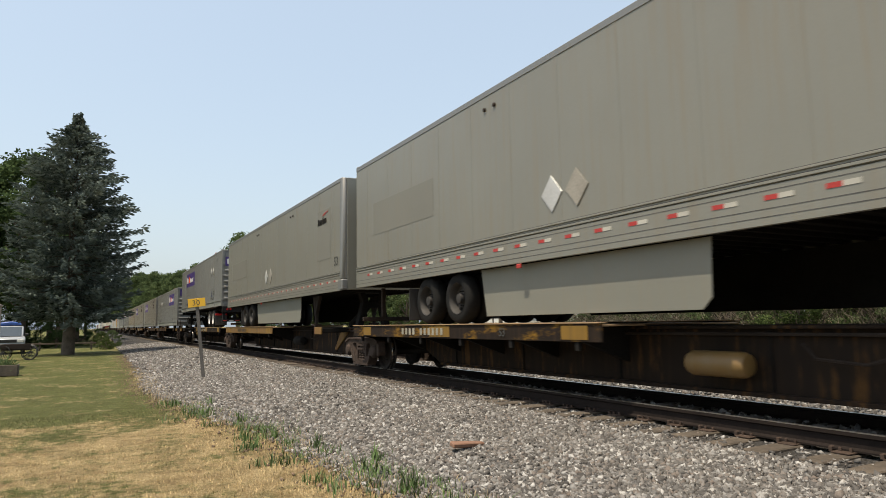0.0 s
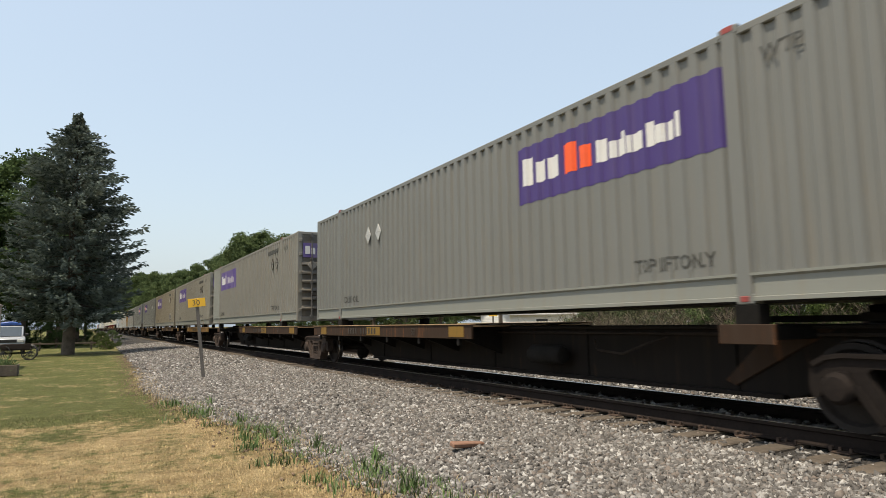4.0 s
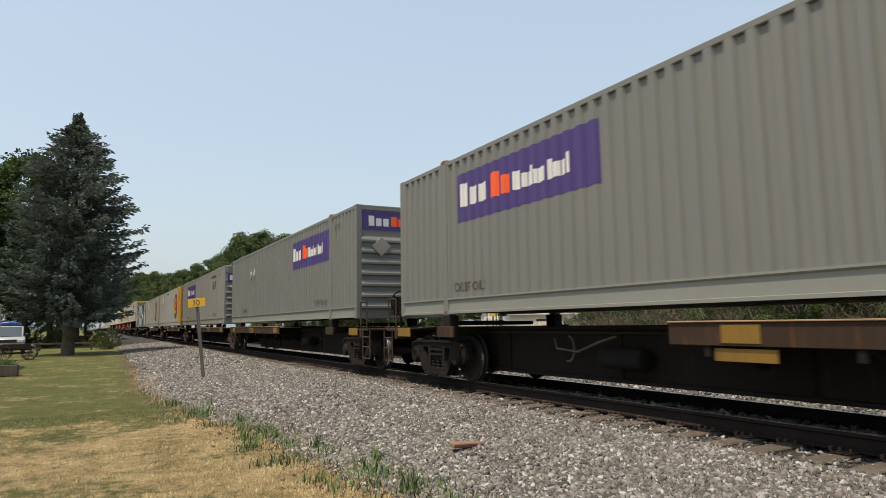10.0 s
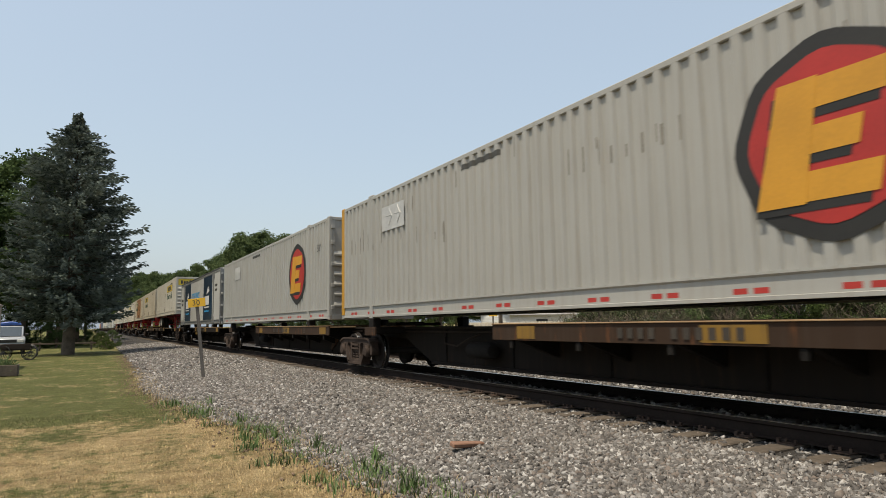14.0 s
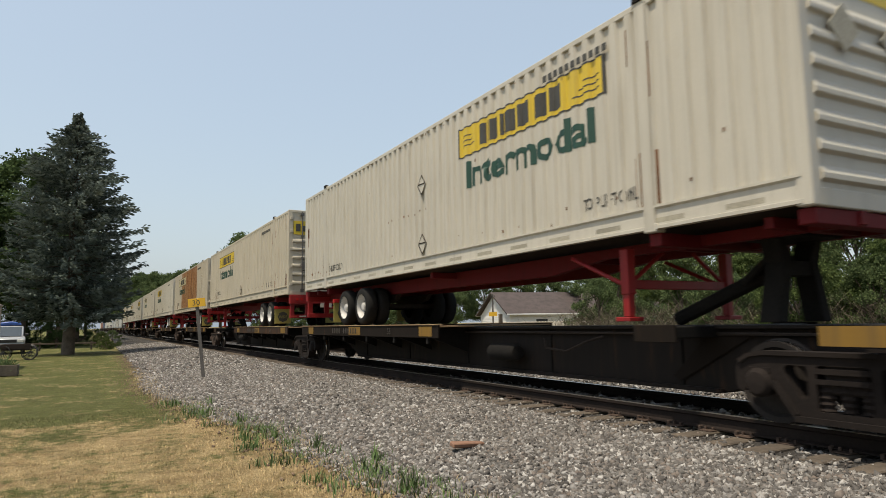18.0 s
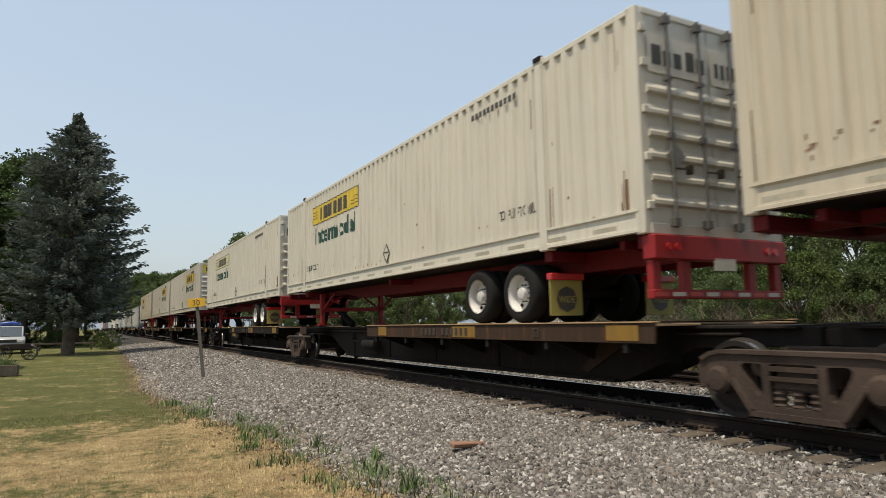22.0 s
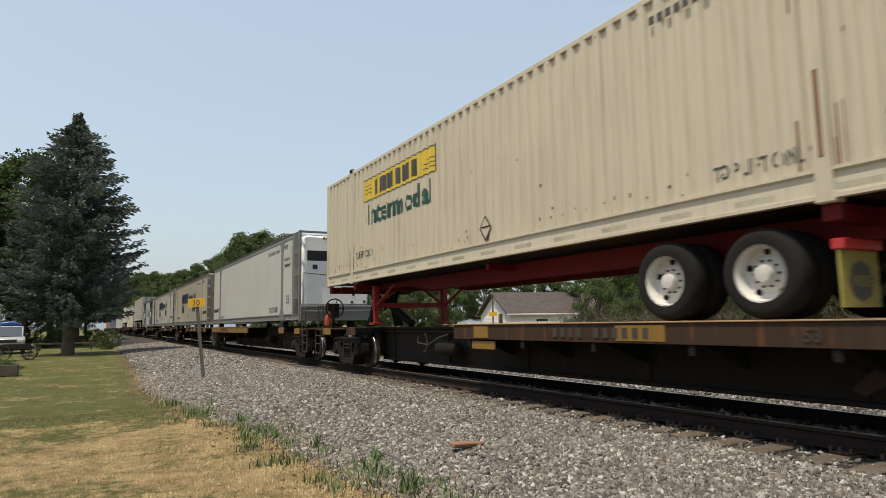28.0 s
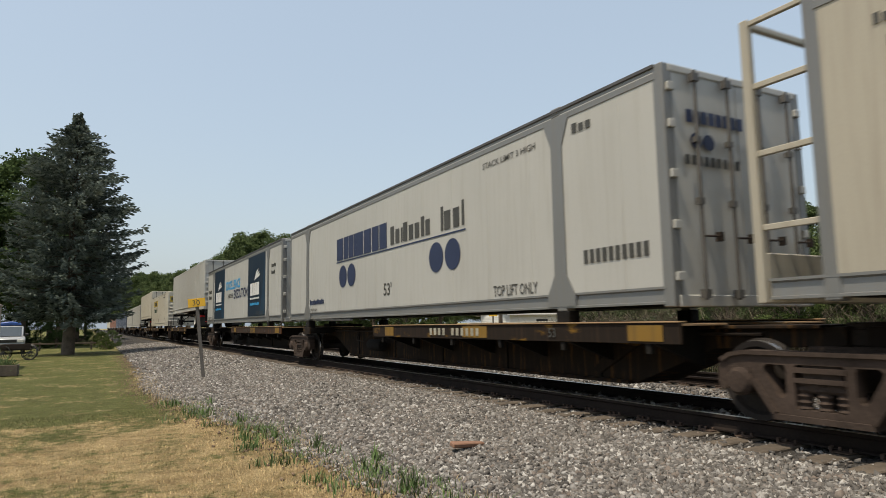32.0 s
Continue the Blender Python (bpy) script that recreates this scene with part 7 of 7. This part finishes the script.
# woods beyond the track, seen over the train
for deg, dist, k, s in ((11.0, 118, 0, 1.12), (12.9, 120, 2, 1.05), (14.9, 122, 0, 1.15), (9.6, 132, 1, 1.12), (7.7, 150, 1, 1.1), (6.6, 190, 2, 0.98), (5.6, 200, 1, 1.22), (4.6, 215, 0, 1.16), (3.6, 235, 2, 1.12), (2.7, 260, 1, 1.4), (8.6, 175, 0, 1.0), (7.2, 230, 1, 1.35), (6.1, 245, 0, 1.28), (5.1, 255, 2, 1.18), (4.1, 270, 1, 1.5), (17.3, 128, 2, 0.9), (19.5, 118, 1, 0.95), (22.5, 122, 0, 0.8), (25.5, 118, 2, 0.75), (3.1, 300, 0, 1.5), (2.2, 330, 2, 1.45), (5.4, 300, 1, 1.55), (7.0, 290, 0, 1.45)):
    x, y = at_angle(deg, dist)
    broad_tree(x, y, -0.7, k, s, tr.uniform(0, 360), LEAF, "green broadleaf tree in the woods beyond the track")
# trees behind the house and the right-hand thicket
for deg, dist, k, s in ((29.5, 88, 1, 0.62), (32, 92, 0, 0.6), (35, 90, 2, 0.5), (38, 84, 1, 0.6), (41, 70, 0, 0.5), (44, 58, 1, 0.62), (47, 52, 2, 0.5), (50, 48, 0, 0.55), (53.5, 46, 1, 0.6), (57, 44, 2, 0.5), (61, 42, 0, 0.55), (65, 40, 1, 0.6), (70, 38, 0, 0.6), (78, 36, 1, 0.6)):
    x, y = at_angle(deg, dist)
    broad_tree(x, y, -0.7, k, s, tr.uniform(0, 360), LEAF, "green broadleaf tree behind the thicket")
# leafy edge between the woods and the fence
for i in range(17):
    deg = 12.5 + i * 0.98
    x, y = at_angle(deg, 52 + 5 * math.sin(i * 2.3) + (26 if deg < 18 else 8))
    broad_tree(x, y, -0.7, (i * 2) % 3, tr.uniform(0.75, 1.0), tr.uniform(0, 360), LEAF if i % 3 else LEAF_LIGHT, "leafy green shrub at the wood's edge", SHRUB_SHAPES, "shrub", "shrub")
# thicket beside the second track: leafy shrubs and bare stems
for i in range(26):
    deg = 41.8 + i * 1.68
    xx = 21.5 + 3.2 * math.sin(i * 1.9) + tr.uniform(-0.6, 0.6)
    yy = xx / math.tan(radians(deg))
    if i % 7 == 3:
        continue
    broad_tree(xx, yy, -0.68, (i * 5) % 3, tr.uniform(0.5, 0.78), tr.uniform(0, 360), LEAF_LIGHT if i % 2 else LEAF, "leafy green shrub in the lineside thicket", SHRUB_SHAPES, "shrub", "shrub")


def twig_clump(x, y, seed, h):
    rg = np.random.default_rng(seed)
    n = 1500
    a = rg.uniform(0, 6.28, n)
    p = np.stack([rg.normal(0, 0.9, n), rg.normal(0, 0.9, n), rg.uniform(0, h * 0.55, n)], 1)
    d = np.stack([np.cos(a) * 0.8, np.sin(a) * 0.8, rg.uniform(0.25, 1.2, n)], 1) * rg.uniform(0.25, 0.8, n)[:, None]
    sd = unit(np.cross(d, rg.normal(0, 1, (n, 3))))
    me = quads_mesh("bare stems", strips(p, d, rg.uniform(0.003, 0.009, n), sd), TWIG)
    ob = tagged(new("bare_bush", me), "bare brown brush with thin stems", "shrub", "trees")
    ob.location = (x, y, -0.69)


for i in range(22):
    deg = 39.5 + i * 1.6
    twig_clump(18.9 + 0.5 * math.sin(i * 3.0), (18.9 + 0.5 * math.sin(i * 3.0)) / math.tan(radians(deg)), 50 + i, 2.6 + (i % 3) * 0.5)
weed2 = []
for k in range(260):
    yy = rng.uniform(6, 60)
    xx = rng.uniform(16.4, 19.5)
    q = rng.normal(0, 0.16, (30, 3))
    q[:, 2] = 0
    weed2.append(q + np.array([xx, yy, bed_z(xx, yy) - 0.02]))
blades("weeds", np.concatenate(weed2), (0.08, 0.34), (0.005, 0.012), rng, plain("brown green brush", (0.075, 0.078, 0.036), 0.8, var=0.5, rel=0), "tall weeds on the far bank", 0.5)

# ---- house, fence and signs beyond the track ----
SIDING = plain("white siding", (0.66, 0.66, 0.64), 0.6, var=0.06)
SHINGLE = plain("brown shingles", (0.060, 0.046, 0.043), 0.9, var=0.3, fine=12)
FENCE = plain("pale fence boards", (0.55, 0.50, 0.42), 0.8, var=0.15)
PANE = plain("dark window pane", (0.03, 0.035, 0.04), 0.15, var=0.1, rel=0)


def house(x, y, z, turn, length, depth, eave, ridge, label):
    ob = tagged(new("house"), label, "house")
    ob.matrix_world = pose(x, y, z, 0, 0, turn)
    l, d = length / 2, depth / 2
    for s in (-1, 1):
        w = part("wall", shape("long wall %.1f" % s, lambda g: g.box(-l, l, s * d - 0.1, s * d + 0.1, 0, eave)), SIDING, ob)
        part("gable_wall", shape("gable %.1f" % s, lambda g: g.prism([(-d + 0.1, 0), (d - 0.1, 0), (d - 0.1, eave), (0, ridge - 0.12), (-d + 0.1, eave)], "x", s * (l - 0.1) - 0.1, s * (l - 0.1) + 0.1)), SIDING, ob)
        part("roof", shape("roof %.1f" % s, lambda g: g.prism([(s * (d + 0.45), eave - 0.12), (s * (d + 0.45), eave + 0.04), (0, ridge + 0.12), (0, ridge - 0.04)], "x", -l - 0.4, l + 0.4)), SHINGLE, ob)
        pbox("gutter", ob, SIDING, -l - 0.4, l + 0.4, s * (d + 0.5) - 0.06, s * (d + 0.5) + 0.06, eave - 0.14, eave + 0.0, 0.02)
        for i in range(14):
            part("siding_board", shape("board %.2f" % s, lambda g: g.prism([(s * (l + 0.0) , 0), (s * (l + 0.03), 0), (s * l, 0.16)], "y", -d + 0.05, d - 0.05)), SIDING, ob, "", (0, 0, 0.1 + i * 0.165))
    for i, (wx, ww) in enumerate(((-l * 0.55, 1.2), (0.2, 1.6), (l * 0.55, 1.0))):
        win = pbox("window", ob, SIDING, wx - ww / 2 - 0.08, wx + ww / 2 + 0.08, -d - 0.14, -d - 0.1, 0.85, 2.1, 0.01)
        pbox("pane", win, PANE, wx - ww / 2 - win.location.x, wx + ww / 2 - win.location.x, -0.028, -0.022, -0.54, 0.54, 0)
    return ob


hx, hy = at_angle(38.6, 70)
house(hx, hy, -0.7, -12, 15.0, 8.0, 2.55, 4.7, "single-storey white house with a brown shingle roof")
# added building, its white wall stands in for a stretch of pale fence
hx, hy = at_angle(47.5, 64)
house(hx, hy, -0.7, -42, 10, 7.0, 2.4, 4.2, "added white building in place of a pale fence behind the thicket")


def fence(x0, y0, x1, y1, n, h, label):
    ob = tagged(new("fence"), label, "fence")
    d = Vector((x1 - x0, y1 - y0, 0))
    ob.matrix_world = pose(x0, y0, -0.7, 0, 0, math.degrees(math.atan2(d.y, d.x)))
    step = d.length / n
    me = shape("picket %.1f" % h, lambda g: g.prism([(0.0, 0.02), (step * 0.86, 0.02), (step * 0.86, h), (step * 0.43, h + 0.05), (0.0, h)], "y", -0.012, 0.012))
    for i in range(n):
        part("board", me, FENCE, ob, "", (i * step, 0, 0))
    for z in (0.4, h - 0.3):
        pbox("fence_rail", ob, FENCE, 0, d.length, 0.012, 0.06, z, z + 0.09, 0.004)
    return ob


a, b = at_angle(30.5, 62), at_angle(44.5, 55)
fence(a[0], a[1], b[0], b[1], 110, 1.75, "pale board fence in front of the house")
SIGN_BOARD = paint("orange yellow sign board", (0.74, 0.42, 0.03), 0.15)
POST_GREY = plain("weathered grey post", (0.11, 0.10, 0.09), 0.7, 0.2, var=0.25)


def speed_sign(x, y, z, top, w, h, lean, turn, label):
    ob = tagged(new("speed_sign"), label, "sign", "speed boards")
    ob.matrix_world = pose(x, y, z, 0, lean, turn)
    part("post", shape("sign post %.2f" % top, lambda g: [g.box(-0.045, 0.045, 0.0, 0.012, -0.3, top - 0.04), g.box(-0.045, -0.03, 0.012, 0.05, -0.3, top - 0.04), g.box(0.03, 0.045, 0.012, 0.05, -0.3, top - 0.04)], 0.003), POST_GREY, ob, "steel channel post")
    part("board", shape("sign board %.2f" % w, lambda g: g.box(-w / 2, w / 2, -0.02, -0.012, top - h, top), 0.002), SIGN_BOARD, ob, "orange yellow board")
    me = text_mesh("30", h * 0.62)
    front = part("numerals", me, BLACK_INK, ob, "", (-h * 0.46, -0.024, top - h * 0.8))
    for s in (-1, 1):
        part("bolt", shape("bolt", lambda g: g.lathe([(0.014, 0), (0.012, -0.012)], "y", (0, 0, 0), 8)), POST_GREY, ob, "", (0, -0.02, top - h / 2 + s * h * 0.4))
    return ob


speed_sign(2.86, 19.4, -0.40, 2.30, 0.46, 0.24, -6.0, -14, "leaning steel post with an orange-yellow speed board")
sx, sy = at_angle(32.75, 37)
speed_sign(sx, sy, -0.65, 3.35, 0.46, 0.36, 0, -32, "upright post with an orange-yellow speed board beyond the track")
pbox_post = tagged(new("marker_post", shape("marker", lambda g: g.box(-0.09, 0.09, -0.09, 0.09, -0.2, 2.2), 0.01)), "short dark timber marker post beside the fence", "post")
pbox_post.data.materials.append(BARK)
mx, my = at_angle(33.4, 38.5)
pbox_post.location = (mx, my, -0.65)

# ---- the yard on the camera's side ----
CAR_WHITE = plain("silver white car paint", (0.40, 0.42, 0.44), 0.3, 0.2, var=0.06, rel=0)
CAR_GLASS = plain("windscreen", (0.05, 0.07, 0.09), 0.08, var=0.1, rel=0)
BLUE_LOAD = plain("blue tarpaulin", (0.03, 0.10, 0.36), 0.5, var=0.3)
CAR_BLACK = plain("black trim", (0.02, 0.02, 0.02), 0.5, var=0.2)


def suv(x, y, z, turn):
    car = tagged(new("parked_suv"), "parked silver-white off-road car with a blue roof load", "car")
    car.matrix_world = pose(x, y, z, 0, 0, turn)
    # nose towards -y
    body = [(-2.25, 0.42), (2.2, 0.42), (2.25, 0.95), (2.2, 1.05), (-1.05, 1.10), (-2.2, 0.98), (-2.28, 0.7)]
    part("body", shape("suv body", lambda g: g.prism(body, "x", -0.92, 0.92), 0.06, True), CAR_WHITE, car)
    cab = [(-1.1, 1.08), (2.15, 1.05), (2.0, 1.74), (-0.45, 1.76)]
    part("cabin", shape("suv cabin", lambda g: g.prism(cab, "x", -0.8, 0.8), 0.05, True), CAR_WHITE, car)
    part("windscreen", shape("suv screen", lambda g: g.prism([(-1.10, 1.12), (-0.5, 1.70), (-0.53, 1.715), (-1.125, 1.13)], "x", -0.7, 0.7)), CAR_GLASS, car)
    for s in (-1, 1):
        part("side_window", shape("suv window %d" % s, lambda g: g.prism([(-0.7, 1.15), (1.9, 1.15), (1.8, 1.65), (-0.4, 1.65)], "x", s * 0.805 - 0.006, s * 0.805 + 0.006)), CAR_GLASS, car)
        pbox("headlight", car, COWL, s * 0.68 - 0.16, s * 0.68 + 0.16, -2.31, -2.22, 0.75, 0.92, 0.02, "clear headlight")
        pbox("mirror", car, CAR_BLACK, s * 1.0 - 0.1, s * 1.0 + 0.1, -0.85, -0.72, 1.12, 1.3, 0.03)
        for yy in (-1.4, 1.4):
            part("wheel", shape("suv wheel", lambda g: g.lathe([(0.2, -0.11), (0.33, -0.12), (0.37, -0.08), (0.37, 0.08), (0.33, 0.12), (0.2, 0.11)], "x", (0, 0, 0), 24), 0, True), RUBBER, car, "", (s * 0.82, yy, 0.37))
    part("grille", shape("suv grille", lambda g: [g.box(-0.48, 0.48, -2.31, -2.26, 0.74, 0.92)] + [g.box(-0.46 + i * 0.14, -0.4 + i * 0.14, -2.325, -2.3, 0.74, 0.92) for i in range(7)]), CAR_BLACK, car)
    pbox("bumper", car, CAR_BLACK, -0.93, 0.93, -2.4, -2.2, 0.42, 0.66, 0.05)
    pbox("roof_rack", car, CAR_BLACK, -0.72, 0.72, -0.3, 1.7, 1.77, 1.81, 0.01)
    part("roof_load", shape("roof load", lambda g: g.prism([(-0.7, 1.81), (0.7, 1.81), (0.62, 2.0), (0.1, 2.06), (-0.6, 1.98)], "y", -0.35, 1.5), 0.05, True), BLUE_LOAD, car, "blue tarpaulin bundle")
    return car


suv(-4.55, 50.6, -0.42, 4)


def cart(x, y, z):
    """Dark spoked-wheel cart that stands in for a bicycle."""
    ob = tagged(new("bicycle_stand_in"), "dark spoked-wheel cart standing in for a bicycle", "cart")
    ob.location = (x, y, z)
    def spoked(g):
        n = 18
        ring = [(0, 0.36 * math.cos(2 * math.pi * i / n), 0.36 * math.sin(2 * math.pi * i / n)) for i in range(n + 1)]
        g.path(ring, 0.022)
        for i in range(0, n, 2):
            g.rod((0, 0, 0), ring[i], 0.012)
        g.rod((-0.06, 0, 0), (0.06, 0, 0), 0.05)
    me = shape("spoked wheel", spoked)
    for dx, dy in ((0.55, -0.3), (0.55, 0.5), (-0.55, -0.3), (-0.55, 0.5)):
        part("wheel", me, CAR_BLACK, ob, "spoked wheel", (dx, dy, 0.38), (0, 0, 68))
    part("bed", shape("cart bed", lambda g: [g.box(-0.6, 0.6, -0.35, 0.6, 0.5, 0.56)] + [g.box(-0.6, 0.6, yy - 0.02, yy + 0.02, 0.56, 0.8) for yy in (-0.35, 0.6)], 0.008), DARK_STEEL, ob)
    part("handle", shape("cart handle", lambda g: g.path([(-0.5, -0.2, 0.55), (-0.9, -0.4, 0.9), (-0.9, 0.2, 0.9)], 0.025)), CAR_BLACK, ob)
    return ob


cart(-3.1, 38.5, -0.40)


def planter(x, y, z):
    ob = tagged(new("planter_box"), "low timber planter box with small plants", "planter")
    ob.location = (x, y, z)
    for a, b, c, d in ((-0.9, 0.6, -0.35, -0.3), (-0.9, 0.6, 0.3, 0.35), (-0.9, -0.85, -0.3, 0.3), (0.55, 0.6, -0.3, 0.3)):
        pbox("board", ob, TIE, a, b, c, d, 0.0, 0.36, 0.01)
    pbox("soil", ob, DARK_STEEL, -0.85, 0.55, -0.3, 0.3, 0.02, 0.3, 0)
    rg = np.random.default_rng(8)
    n = 420
    p = np.stack([rg.uniform(-0.8, 0.5, n), rg.uniform(-0.25, 0.25, n), rg.uniform(0.25, 0.45, n)], 1)
    d = unit(rg.normal(0, 1, (n, 3)) + [0, 0, 0.8]) * rg.uniform(0.08, 0.25, n)[:, None]
    sd = unit(np.cross(d, rg.normal(0, 1, (n, 3))))
    part("plant", quads_mesh("planter leaves", strips(p, d, np.full(n, 0.03), sd), LEAF), LEAF, ob, "small green plants")
    return ob


planter(-2.65, 26.5, -0.43)
shed_wall = tagged(new("shed"), "corner of a tan timber shed at the yard's edge", "shed")
shed_wall.location = (-3.22, 30.0, -0.45)
TAN = plain("tan timber siding", (0.33, 0.27, 0.21), 0.8, var=0.2)
part("wall", shape("shed wall", lambda g: [g.box(-3.0, 0.0, 0, 2.5, 0, 2.5)] + [g.box(-3.0, 0.012, -0.012, 0.0, 0.1 + i * 0.2, 0.28 + i * 0.2) for i in range(12)], 0.01), TAN, shed_wall)
part("roof", shape("shed roof", lambda g: g.prism([(-3.2, 2.5), (0.02, 2.5), (0.02, 2.58), (-1.5, 3.3), (-3.2, 2.58)], "y", -0.2, 2.7), 0.01), TAN, shed_wall)
guard = tagged(new("rail_fence"), "low dark rail fence along the grove", "fence")
guard.location = (-3.0, 54.0, -0.42)
for i in range(5):
    pbox("post", guard, BARK, -3.2 + i * 1.6 - 0.06, -3.2 + i * 1.6 + 0.06, -0.06, 0.06, -0.1, 0.62, 0.01)
pbox("rail", guard, BARK, -3.5, 3.5, -0.1, -0.06, 0.44, 0.56, 0.01)


# ---- movement ----
def motions():
    """The train rolls past at a steady pace; every wheelset turns with it."""
    times = [0.0, 8.0, 16.0, 24.0, END]
    for ob, s, z in MOVING:
        walk(ob, [(t, pose(TRACK_X, s - V * t, z)) for t in times])
    turn = math.degrees(V / 0.42) / FPS
    n = int(END * FPS)
    made = {}
    for ws, y in SPIN:
        if y not in made:
            walk(ws, [(k / FPS, pose(0, y, 0.42, (k * turn) % 360.0)) for k in range(n + 1)])
            made[y] = ws.animation_data
        else:
            ws.rotation_mode = "QUATERNION"
            ws.animation_data_create()
            ws.animation_data.action = made[y].action
            ws.animation_data.action_slot = made[y].action_slot


motions()
